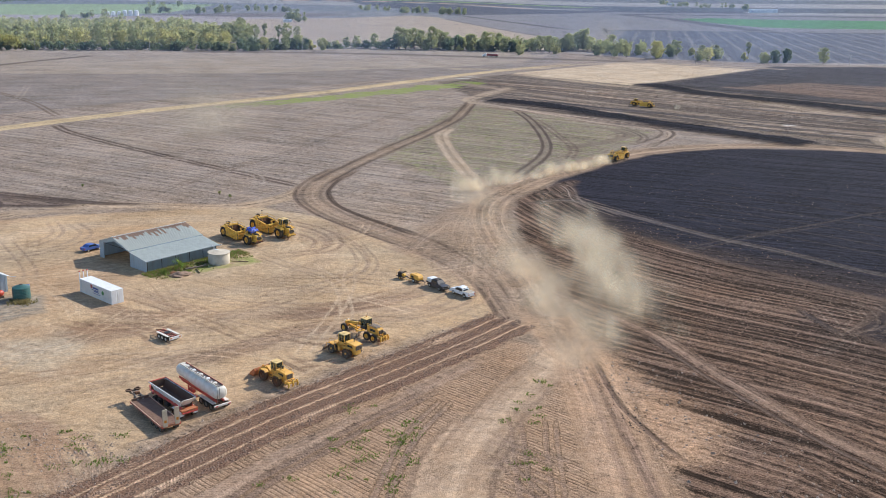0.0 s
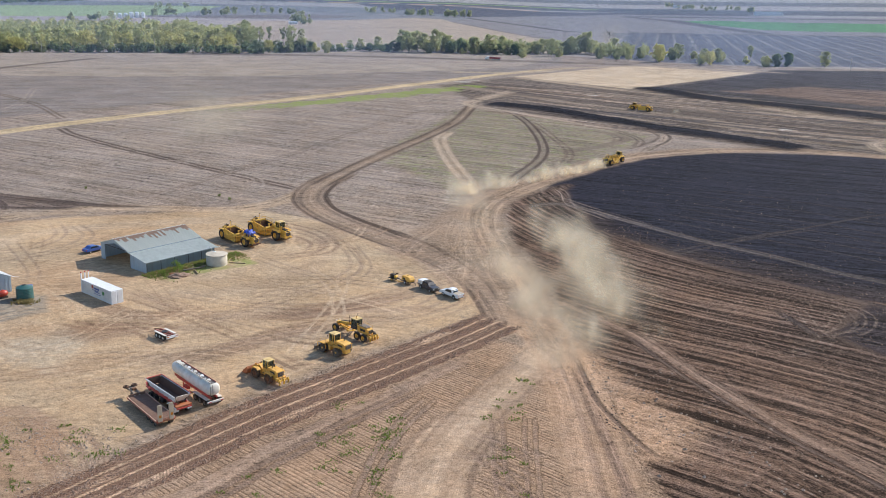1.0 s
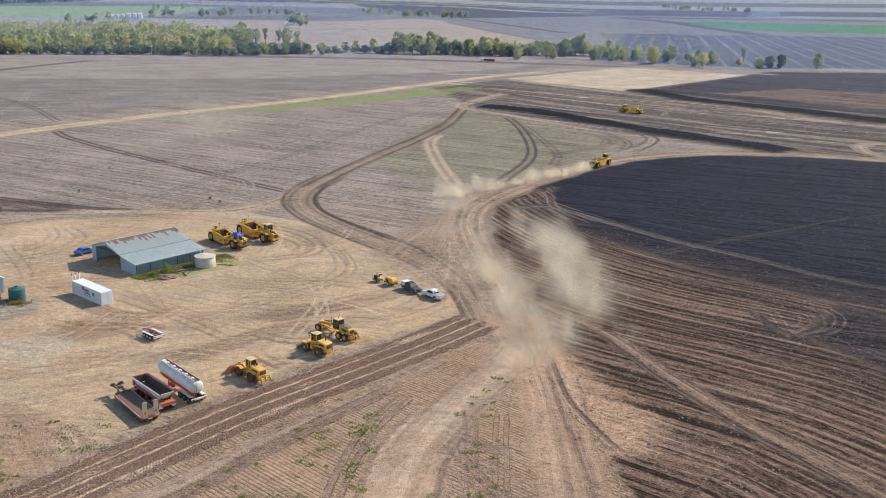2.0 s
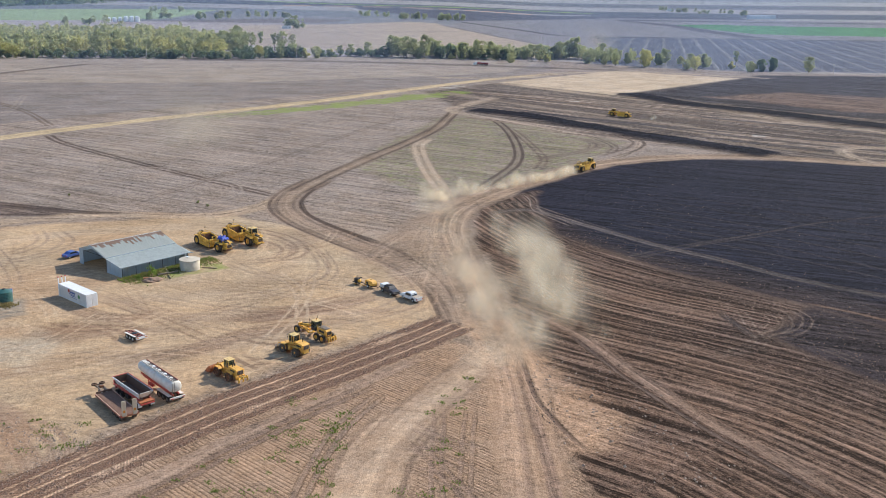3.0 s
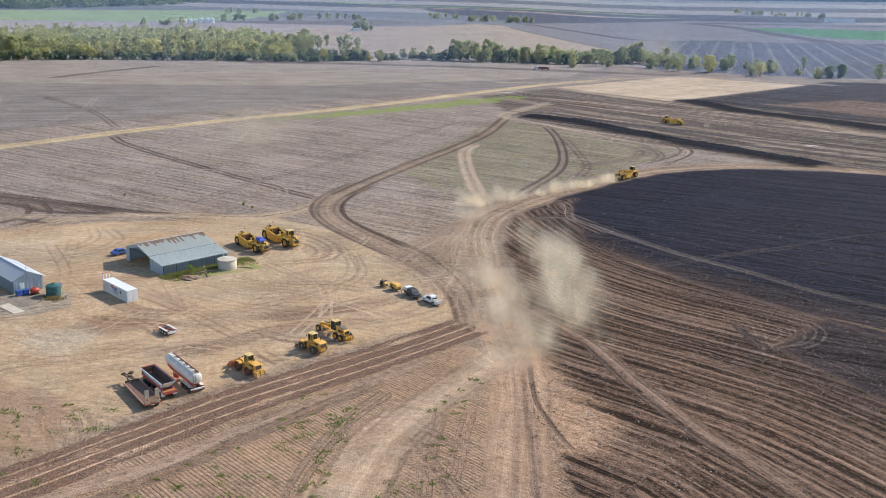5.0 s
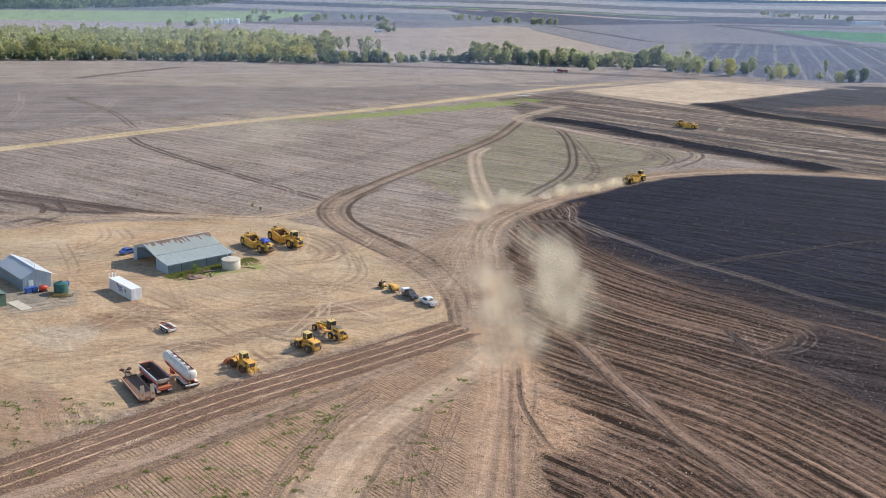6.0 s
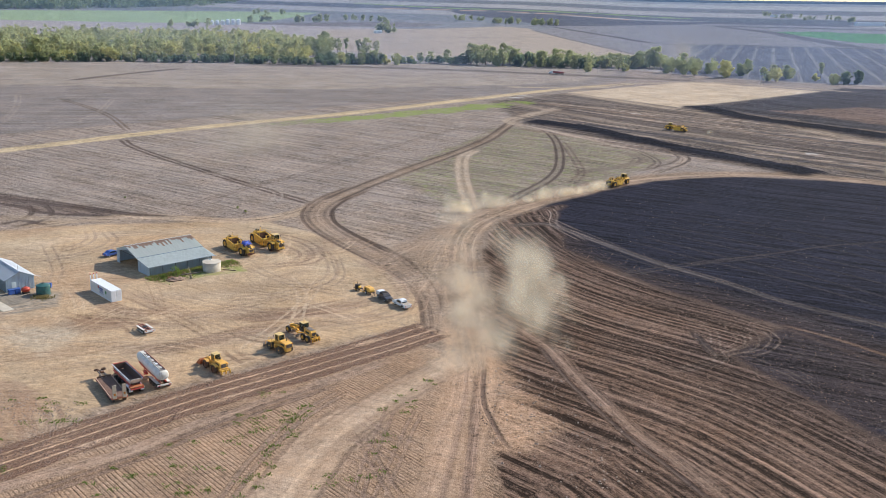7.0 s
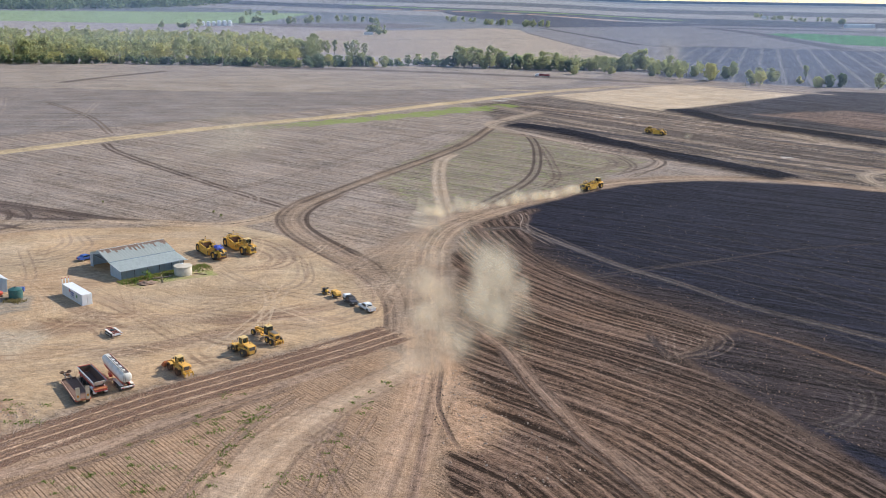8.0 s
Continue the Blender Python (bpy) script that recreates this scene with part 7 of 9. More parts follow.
def dolly(x, y, deg):
    e = thing("trailer_dolly", "faded red three-axle trailer dolly standing on bare dirt", "trailer", x, y, deg)
    for s in (0.45, -0.45):
        boxpart("chassis_beam", (0, s, 0.95), (4.4, 0.15, 0.28), DULLRED, e)
    for k in (1.9, 0.9, -0.4, -1.5):
        boxpart("crossmember", (k, 0, 0.95), (0.15, 1.0, 0.2), DULLRED, e)
    axle_set(e, (1.0, 0.0, -1.0), 0.48, 0.5, 0.9, ALU)
    for s in (1, -1):
        boxpart("mudguard", (0, s * 0.95, 1.08), (3.4, 0.5, 0.06), ALU, e, bevel=0.02)
    part("turntable_plate", bm_cyl(bmesh.new(), (0.1, 0, 1.1), (0.1, 0, 1.2), 0.55, 0.5, 18), DARK, e)
    boxpart("rear_panel", (-2.25, 0, 0.85), (0.1, 2.3, 0.45), WHITE, e, "pale rear light panel")
    for s in (1, -1):
        boxpart("tail_light", (-2.32, s * 0.85, 0.9), (0.05, 0.4, 0.16), LAMP, e)
        part("drawbar", bm_tube(bmesh.new(), [(2.2, s * 0.5, 0.9), (3.4, 0, 0.8)], 0.08, 8), RUST, e)
    part("drawbar_stand", bm_cyl(bmesh.new(), (3.1, 0, 0), (3.1, 0, 0.85), 0.05, 0.05, 8), STEEL, e)
    e.scale = (0.92,) * 3
    return e


def compressor_trailer(x, y, deg):
    e = thing("compressor_trailer", "yellow towable air compressor on a small trailer", "trailer", x, y, deg)
    for wy in (0.8, -0.8):
        wheel(e, 0.0, wy, 0.34, 0.22, WHITE)
    part("hood", bm_prism(bmesh.new(), [(1.2, 0.55), (1.25, 1.05), (0.95, 1.5), (-0.9, 1.55), (-1.2, 1.25), (-1.25, 0.55)], -0.65, 0.65, 0.06), YELLOW, e)
    boxpart("frame", (0, 0, 0.48), (2.7, 1.25, 0.14), DARK, e)
    for s in (1, -1):
        boxpart("mudguard", (0, s * 0.8, 0.74), (0.85, 0.26, 0.05), DARK, e)
        boxpart("louvre", (-0.5, s * 0.655, 1.0), (0.7, 0.02, 0.4), DARK, e)
    part("tow_bar", bm_tube(bmesh.new(), [(1.3, 0, 0.48), (2.5, 0, 0.5)], 0.06, 8), DARK, e)
    part("jockey_stand", bm_cyl(bmesh.new(), (2.2, 0, 0), (2.2, 0, 0.6), 0.05, 0.05, 8), STEEL, e)
    part("lifting_eye", bm_tube(bmesh.new(), [(0, -0.15, 1.5), (0, -0.15, 1.7), (0, 0.15, 1.7), (0, 0.15, 1.5)], 0.03), DARK, e)
    return e


def pump_trailer(x, y, deg):
    e = thing("pump_trailer", "small black pump trailer with pipes and hoses", "trailer", x, y, deg)
    for wy in (0.7, -0.7):
        wheel(e, 0.0, wy, 0.33, 0.2, OLDYELLOW)
    boxpart("frame", (0, 0, 0.5), (2.0, 1.1, 0.12), DARK, e)
    part("engine", bm_box(bmesh.new(), (-0.3, 0, 0.95), (0.9, 0.7, 0.75), bevel=0.08), DARK, e)
    part("pump_housing", bm_cyl(bmesh.new(), (0.45, -0.3, 0.85), (0.45, 0.3, 0.85), 0.32, 0.28, 16), OLDYELLOW, e)
    part("pipe", bm_tube(bmesh.new(), [(0.45, 0, 1.1), (0.45, 0, 1.55), (0.9, 0.2, 1.6)], 0.09, 10), DARK, e)
    part("hose", bm_tube(bmesh.new(), [(0.9, -0.4, 0.6), (1.2, -0.5, 0.3), (1.5, -0.3, 0.12), (1.9, 0.2, 0.08)], 0.07, 8), OLDYELLOW, e)
    rail(e, [(-0.9, -0.5, 0.5), (-0.9, -0.5, 1.5), (-0.9, 0.5, 1.5), (-0.9, 0.5, 0.5)], 0.035, OLDYELLOW, "guard_frame")
    rail(e, [(0.1, -0.5, 0.5), (0.1, -0.5, 1.5), (0.1, 0.5, 1.5), (0.1, 0.5, 0.5)], 0.035, DARK, "guard_frame")
    part("exhaust_pipe", bm_cyl(bmesh.new(), (-0.4, 0.2, 1.3), (-0.4, 0.2, 1.9), 0.05, 0.05, 8), DARK, e)
    part("tow_bar", bm_tube(bmesh.new(), [(1.0, 0, 0.5), (1.9, 0, 0.5)], 0.05, 8), DARK, e)
    part("jockey_stand", bm_cyl(bmesh.new(), (1.7, 0, 0), (1.7, 0, 0.55), 0.04, 0.04, 8), STEEL, e)
    return e


def tip_truck(x, y, deg):
    e = thing("haul_truck", "truck with white cab and dark red body on far road", "truck", x, y, deg)
    for wx in (5.2, 0.2, -1.2, -5.0, -6.3):
        for wy in (0.95, -0.95):
            wheel(e, wx, wy, 0.52, 0.4, ALU)
    part("cab", bm_prism(bmesh.new(), [(6.4, 0.6), (6.4, 1.7), (5.2, 1.85), (4.8, 2.8), (3.0, 2.9), (3.0, 0.6)], -1.2, 1.2, 0.08), CARWHITE, e)
    boxpart("windscreen", (5.02, 0, 2.3), (0.1, 2.0, 0.7), GLASS, e, ry=-0.4)
    boxpart("chassis", (0, 0, 0.85), (12.5, 0.9, 0.25), DARK, e)
    part("tipper_body", bm_prism(bmesh.new(), [(2.6, 1.15), (2.6, 2.6), (-7.0, 2.6), (-6.7, 1.15)], -1.2, 1.2, 0.05), paint("dark red truck body", (0.30, 0.03, 0.03), 0.4), e)
    return e


# ---- buildings and yard fixtures ----
def sheet_rows(parent, name, mat, origin, along, up, n_along, length, height, depth=0.035, pitch=0.25):
    """A corrugated sheet wall or roof: ribs run along 'up'."""
    o, a, u = Vector(origin), Vector(along).normalized(), Vector(up).normalized()
    nrm = a.cross(u).normalized()
    bm = bmesh.new()
    k = max(2, int(length / (pitch / 2)))
    lo, hi = [], []
    for i in range(k + 1):
        off = nrm * (depth if i % 2 else 0)
        lo.append(bm.verts.new(o + a * (length * i / k) + off))
        hi.append(bm.verts.new(o + a * (length * i / k) + u * height + off))
    for i in range(k):
        bm.faces.new((lo[i], lo[i + 1], hi[i + 1], hi[i]))
    bmesh.ops.solidify(bm, geom=bm.faces[:], thickness=0.02)
    return part(name, bm, mat, parent)


def rusty_roof_mat():
    mat, nt, bs = nodes_of("galvanised roof with rust")
    tc = nt.nodes.new("ShaderNodeTexCoord").outputs["Object"]
    sep = nt.nodes.new("ShaderNodeSeparateXYZ")
    nt.links.new(tc, sep.inputs[0])
    mp = nt.nodes.new("ShaderNodeMapping")
    mp.inputs["Scale"].default_value = (1.3, 0.12, 0.12)
    nt.links.new(tc, mp.inputs["Vector"])
    run = noise_of(nt, mp.outputs[0], 1.0, 5, 0.7)
    fine = noise_of(nt, tc, 6, 4, 0.7)
    # rust creeps down from the ridge, sheet by sheet, more towards the far end
    cell = nt.nodes.new("ShaderNodeTexWhiteNoise")
    cell.noise_dimensions = "1D"
    nt.links.new(vmath(nt, "FLOOR", vmath(nt, "MULTIPLY", sep.outputs["X"], 1.9)), cell.inputs["W"])
    endw = ramp_of(nt, sep.outputs["X"], -4.0, 17.0)
    reach = vmath(nt, "MULTIPLY", vmath(nt, "POWER", cell.outputs["Value"], 1.6), vmath(nt, "ADD", 0.25, vmath(nt, "MULTIPLY", endw, 0.55)))
    lim = vmath(nt, "SUBTRACT", 4.86, vmath(nt, "MULTIPLY", reach, 1.35))
    f = ramp_of(nt, vmath(nt, "ADD", vmath(nt, "SUBTRACT", sep.outputs["Z"], lim), vmath(nt, "MULTIPLY", vmath(nt, "SUBTRACT", fine, 0.5), 0.35)), 0.0, 0.14)
    f = vmath(nt, "MULTIPLY", f, 0.85)
    base = mix_rgb(nt, "MIX", run, (0.64, 0.69, 0.64), (0.86, 0.88, 0.83))
    c = mix_rgb(nt, "MIX", f, base, mix_rgb(nt, "MIX", fine, (0.30, 0.13, 0.07), (0.52, 0.32, 0.21)))
    nt.links.new(mix_rgb(nt, "MULTIPLY", 0.3, c, grey_of(nt, fine)), bs.inputs["Base Color"])
    nt.links.new(vmath(nt, "ADD", 0.45, vmath(nt, "MULTIPLY", f, 0.4)), bs.inputs["Roughness"])
    bs.inputs["Metallic"].default_value = 0.0
    return mat


def machinery_shed():
    """Open-fronted shed with a closed lean-to; x runs along its depth, y across the front."""
    e = thing("machinery_shed", "grey corrugated steel farm shed with a rusty ridge and lean-to", "shed", -61.4, 160.7, 55.4)
    L, LEAN_W, MAIN = 16.4, 5.3, 15.5
    e_lo, e_mid, e_top, ridge_y = 2.3, 3.3, 5.0, (5.3 + 15.5) / 2
    roof = rusty_roof_mat()
    # walls
    sheet_rows(e, "lean_to_wall", GALVW, (0, 0, -0.35), (1, 0, 0), (0, 0, 1), 0, L, e_lo + 0.35)
    sheet_rows(e, "side_wall", GALVW, (L, MAIN, -0.35), (-1, 0, 0), (0, 0, 1), 0, L, e_mid + 0.35)
    sheet_rows(e, "inner_wall", GALVW, (0, LEAN_W, -0.35), (1, 0, 0), (0, 0, 1), 0, L, e_mid + 0.25)
    for x0, name in ((0.0, "front_wall"), (L, "back_wall")):
        bm = bm_prism(bmesh.new(), [(0, -0.35), (0, e_lo - 0.03), (LEAN_W, e_mid - 0.1), (LEAN_W, -0.35)], x0 - 0.02, x0 + 0.02)
        bmesh.ops.transform(bm, matrix=Matrix(((0, 1, 0, 0), (1, 0, 0, 0), (0, 0, 1, 0), (0, 0, 0, 1))), verts=bm.verts)
        part(name, bm, GALVW, e)
    bm = bm_prism(bmesh.new(), [(LEAN_W, -0.35), (LEAN_W, e_mid - 0.05), (ridge_y, e_top - 0.08), (MAIN, e_mid - 0.05), (MAIN, -0.35)], L - 0.02, L + 0.02)
    bmesh.ops.transform(bm, matrix=Matrix(((0, 1, 0, 0), (1, 0, 0, 0), (0, 0, 1, 0), (0, 0, 0, 1))), verts=bm.verts)
    part("back_gable", bm, GALVW, e)
    bm = bm_prism(bmesh.new(), [(LEAN_W, e_mid - 0.5), (LEAN_W, e_mid - 0.05), (ridge_y, e_top - 0.08), (MAIN, e_mid - 0.05), (MAIN, e_mid - 0.5), (MAIN - 1.6, e_mid - 0.1), (ridge_y, e_top - 0.9), (LEAN_W + 1.6, e_mid - 0.1)], -0.03, 0.03)
    bmesh.ops.transform(bm, matrix=Matrix(((0, 1, 0, 0), (1, 0, 0, 0), (0, 0, 1, 0), (0, 0, 0, 1))), verts=bm.verts)
    part("front_gable", bm, GALVW, e)
    boxpart("front_panel", (0, MAIN - 0.75, 1.35), (0.05, 1.5, 3.4), GALVW, e)
    # roofs with overhang
    up = Vector((0, ridge_y - LEAN_W + 0.35, e_top - e_mid + 0.08))
    sheet_rows(e, "roof", roof, (-0.5, LEAN_W - 0.35, e_mid + 0.02), (1, 0, 0), up, 0, L + 1.0, up.length, 0.04, 0.3)
    up = Vector((0, -(MAIN + 0.5 - ridge_y), e_top - e_mid + 0.14))
    sheet_rows(e, "roof", roof, (-0.5, MAIN + 0.5, e_mid - 0.06), (1, 0, 0), up, 0, L + 1.0, up.length, 0.04, 0.3)
    up = Vector((0, LEAN_W + 0.5, e_mid - e_lo - 0.05))
    sheet_rows(e, "lean_to_roof", GALV, (-0.5, -0.5, e_lo - 0.02), (1, 0, 0), up, 0, L + 1.0, up.length - 0.1, 0.04, 0.3)
    part("ridge_cap", bm_prism(bmesh.new(), [(-0.55, e_top + 0.02), (-0.55, e_top + 0.09), (L + 0.55, e_top + 0.09), (L + 0.55, e_top + 0.02)], ridge_y - 0.2, ridge_y + 0.2), GALV, e)
    part("gutter", bm_box(bmesh.new(), (L / 2, -0.55, e_lo - 0.05), (L + 1.0, 0.14, 0.12)), GALVW, e)
    part("step_flashing", bm_box(bmesh.new(), (L / 2, LEAN_W - 0.4, e_mid - 0.04), (L + 1.0, 0.05, 0.2)), GALVW, e)
    for k in range(6):
        xx = 0.1 + k * (L - 0.2) / 5
        boxpart("post", (xx, LEAN_W + 0.1, e_mid / 2 - 0.2), (0.16, 0.16, e_mid + 0.2), DARK, e)
        boxpart("wall_stud", (xx, -0.05, e_lo / 2 - 0.15), (0.08, 0.06, e_lo + 0.2), DARK, e)
        part("roof_truss", bm_tube(bmesh.new(), [(xx, LEAN_W, e_mid - 0.15), (xx, ridge_y, e_top - 0.2), (xx, MAIN, e_mid - 0.15), (xx, LEAN_W, e_mid - 0.15)], 0.06), DARK, e)
    part("downpipe", bm_tube(bmesh.new(), [(L - 0.2, -0.6, e_lo - 0.1), (L + 0.2, -1.6, 2.5)], 0.07, 8), WHITE, e)
    return e


def small_shed():
    e = thing("small_shed", "small gabled shed of bright galvanised corrugated steel", "shed", -84.3, 141.5, 54.0)
    W, L, lo, hi = 5.9, 13.5, 2.9, 4.3
    # x across the gable, y along the depth
    for x0 in (0, W):
        sheet_rows(e, "side_wall", GALVW, (x0, 0, -0.3), (0, 1, 0) if x0 == 0 else (0, 1, 0), (0, 0, 1), 0, L, lo + 0.3)
    for y0, nm in ((0.0, "front_gable"), (L, "back_gable")):
        part(nm, bm_prism(bmesh.new(), [(0, -0.3), (W, -0.3), (W, lo), (W / 2, hi), (0, lo)], y0 - 0.02, y0 + 0.02), GALVW, e)
    for k in range(8):
        boxpart("cladding_rib", (0.4 + k * 0.73, -0.05, 1.4), (0.05, 0.05, 2.7), GALVW, e)
    up = Vector((W / 2 + 0.4, 0, hi - lo + 0.19))
    sheet_rows(e, "roof", NEWGALV, (-0.4, L + 0.4, lo - 0.16), (0, -1, 0), up, 0, L + 0.8, up.length, 0.04, 0.3)
    up = Vector((-(W / 2 + 0.4), 0, hi - lo + 0.19))
    sheet_rows(e, "roof", NEWGALV, (W + 0.4, -0.4, lo - 0.16), (0, 1, 0), up, 0, L + 0.8, up.length, 0.04, 0.3)
    boxpart("ridge_cap", (W / 2, L / 2, hi + 0.08), (0.4, L + 0.9, 0.06), NEWGALV, e)
    boxpart("door", (1.6, -0.06, 1.05), (0.95, 0.06, 2.1), GALV, e, "grey sheet door")
    part("downpipe", bm_tube(bmesh.new(), [(W + 0.35, -0.3, lo - 0.15), (W + 1.3, -0.6, 2.55)], 0.05, 8), WHITE, e)
    part("roof_aerial", bm_cyl(bmesh.new(), (W / 2, 0.8, hi), (W / 2, 0.8, hi + 1.3), 0.02, 0.02, 6), STEEL, e)
    return e


def shipping_container():
    e = thing("shipping_container", "long white shipping container with pipe stacks on bare dirt", "container", -63.9, 145.9, 144.0)
    L, W, H = 10.0, 2.25, 2.45
    boxpart("base_frame", (0, 0, 0.1), (L, W, 0.2), WHITE, e)
    for s in (1, -1):
        sheet_rows(e, "side_wall", WHITE, (-L / 2 * s, -s * (W / 2 - 0.04), 0.15), (s, 0, 0), (0, 0, 1), 0, L, H - 0.2, 0.010, 0.4)
        boxpart("top_rail", (0, s * (W / 2 - 0.05), H - 0.06), (L, 0.12, 0.14), WHITE, e)
        for x in (L / 2 - 0.08, -L / 2 + 0.08):
            boxpart("corner_post", (x, s * (W / 2 - 0.07), H / 2), (0.17, 0.17, H), WHITE, e)
    boxpart("roof", (0, 0, H - 0.03), (L - 0.05, W - 0.1, 0.06), WHITE, e)
    boxpart("front_wall", (L / 2 - 0.04, 0, H / 2), (0.06, W - 0.2, H - 0.2), WHITE, e)
    for s in (1, -1):
        door = boxpart("door", (-L / 2 + 0.02, s * 0.59, H / 2 + 0.03), (0.07, 1.1, H - 0.35), WHITE, e)
        for k in (0.25, -0.25):
            part("locking_bar", bm_cyl(bmesh.new(), (-L / 2 - 0.05, s * 0.59 + k, 0.2), (-L / 2 - 0.05, s * 0.59 + k, H - 0.15), 0.02, 0.02, 6), WHITE, door)
    for yy in (1.1, 0.35, -0.35):
        post = part("vent_pipe", bm_cyl(bmesh.new(), (L / 2 - 0.1, yy, 0.3), (L / 2 - 0.1, yy, H + 1.25), 0.09, 0.09, 12), WHITE, e)
        part("pipe_cap", bm_cyl(bmesh.new(), (L / 2 - 0.1, yy, H + 1.2), (L / 2 - 0.1, yy, H + 1.4), 0.12, 0.12, 12), RED, post)
    # painted sign on the long side that faces the yard, as plain shapes
    sy = W / 2 + 0.006
    sign = boxpart("sign_panel", (1.15, sy, 1.9), (0.55, 0.02, 0.6), RED, e, "red and blue painted sign shapes")
    boxpart("sign_bar", (-0.15, sy, 1.75), (1.7, 0.02, 0.3), BLUE, sign)
    boxpart("sign_bar", (0.1, sy, 1.38), (2.2, 0.02, 0.12), BLUE, sign)
    boxpart("sign_bar", (-0.3, sy, 1.15), (1.6, 0.02, 0.16), BLUE, sign)
    part("sign_disc", bm_cyl(bmesh.new(), (-2.35, sy - 0.01, 1.45), (-2.35, sy + 0.012, 1.45), 0.36, 0.36, 20), paint("sign green", (0.05, 0.35, 0.10), 0.4), sign)
    boxpart("sign_bar", (-0.3, sy, 0.8), (2.4, 0.02, 0.07), BLUE, sign)
    return e


def concrete_tank():
    e = thing("water_tank", "round pale concrete water tank beside the farm shed", "water tank", -50.1, 169.4, 0)
    bm = lathe(bmesh.new(), [(2.1, -0.25), (2.1, 2.1), (1.98, 2.14)], (0, 0, 0), 36, "z")
    part("tank_wall", bm, CONCRETE, e, smooth=True)
    bm = lathe(bmesh.new(), [(2.2, 2.12), (2.2, 2.2), (0.01, 2.42)], (0, 0, 0), 36, "z")
    part("tank_roof", bm, CONCRETE, e)
    part("hatch", bm_box(bmesh.new(), (-0.7, 0.8, 2.4), (0.6, 0.6, 0.12)), GALV, e)
    part("inlet_pipe", bm_tube(bmesh.new(), [(-1.4, 1.3, 2.2), (-1.4, 1.3, 2.9), (-2.6, 2.2, 2.95)], 0.07, 8), WHITE, e)
    return e


def poly_tank():
    e = thing("rainwater_tank", "dark green corrugated plastic rainwater tank", "water tank", -76.6, 142.9, 0)
    prof = []
    for k in range(17):
        prof.append((1.42 + (0.03 if k % 2 else 0), -0.1 + 2.2 * k / 16))
    prof += [(1.35, 2.15), (0.4, 2.5), (0.01, 2.52)]
    part("tank_body", lathe(bmesh.new(), prof, (0, 0, 0), 32, "z"), GREENTANK, e)
    part("lid", bm_cyl(bmesh.new(), (0, 0, 2.5), (0, 0, 2.6), 0.3, 0.28, 16), DARK, e)
    part("inlet_pipe", bm_tube(bmesh.new(), [(0.4, -0.3, 2.3), (0.5, -0.9, 1.9), (0.7, -1.2, 1.7)], 0.05, 8), WHITE, e)
    return e


def yard_bits():
    e = thing("fuel_tank", "red plastic fuel tank on a low stand", "fuel tank", -80.5, 142.6, 54)
    bm = bmesh.new()
    bmesh.ops.create_uvsphere(bm, u_segments=18, v_segments=10, radius=1.0)
    for v in bm.verts:
        v.co = (v.co.x * 0.95, v.co.y * 0.7, v.co.z * 0.62 + 0.8)
    part("tank_shell", bm, REDPLASTIC, e, smooth=True)
    boxpart("stand", (0, 0, 0.15), (1.4, 1.0, 0.3), DARK, e)
    part("filler_cap", bm_cyl(bmesh.new(), (0, 0, 1.38), (0, 0, 1.5), 0.14, 0.12, 12), REDPLASTIC, e)
    for k in (0, 1):
        b = thing("storage_bin", "blue plastic storage bin against the shed wall", "bin", -82.9 + 0.75 * k, 141.05 + 1.03 * k, 54, "blue storage bins")
        boxpart("bin_body", (0, 0, 0.5), (1.1, 0.95, 1.0), BLUE, b, bevel=0.06)
        boxpart("bin_lid", (0, 0, 1.03), (1.18, 1.02, 0.1), BLUE, b, bevel=0.03)
    d = thing("blue_tank", "low blue plastic tank behind the green tank", "tank", -78.2, 147.2, 20)
    part("tank_shell", bm_cyl(bmesh.new(), (-0.7, 0, 0.55), (0.7, 0, 0.55), 0.55, 0.55, 18), BLUE, d)
    boxpart("cradle", (0, 0, 0.1), (1.2, 0.8, 0.2), DARK, d)
    g = thing("green_shed", "low green painted steel shed", "shed", -86.2, 132.6, 54)
    part("walls", bm_box(bmesh.new(), (0, 0, 1.15), (5.0, 6.0, 2.5)), GREENSHED, g)
    part("roof", bm_prism(bmesh.new(), [(-2.7, 2.4), (-2.7, 2.48), (0, 3.1), (2.7, 2.48), (2.7, 2.4), (0, 3.0)], -3.3, 3.3), GREENSHED, g)
    for k in range(9):
        boxpart("cladding_rib", (2.53, -2.7 + k * 0.675, 1.2), (0.05, 0.06, 2.3), GREENSHED, g)
    s = thing("concrete_path", "pale concrete path leading from the shed", "path", -80.0, 133.6, -32, kind="structure")
    part("slab", bm_box(bmesh.new(), (0, 0, -0.06), (6.5, 2.2, 0.22), bevel=0.03), CONCRETE, s)


machinery_shed()
small_shed()
shipping_container()
concrete_tank()
poly_tank()
yard_bits()

# ---- machines and vehicles ----
scraper(-50.5, 187.0, -41, "old yellow motor scraper with a blue tarpaulin on its cab", False, True)
scraper(-45.4, 193.7, -41, "yellow motor scraper with a cab parked behind the shed", True, size=1.08)
scraper(46.2, 311.0, 58, "yellow motor scraper driving on the dusty haul road", True)
scraper(79.0, 473.0, 143, "yellow motor scraper working beside the black soil bank", True)
wheel_loader(-26.0, 115.0, 142)
soil_compactor(-18.15, 126.4, 144)
road_grader(-16.4, 134.3, 141)
pickup(-1.5, 156.9, 136, "white dual-cab pickup parked on bare dirt", CARWHITE, False, "parked utility vehicles")
pickup(-6.15, 160.35, -48, "dark grey pickup with a white tray canopy", CHARCOAL, True, "parked utility vehicles")
compressor_trailer(-10.4, 163.5, -42)
pump_trailer(-13.3, 165.0, -30)
sedan(-77.7, 173.6, 62)
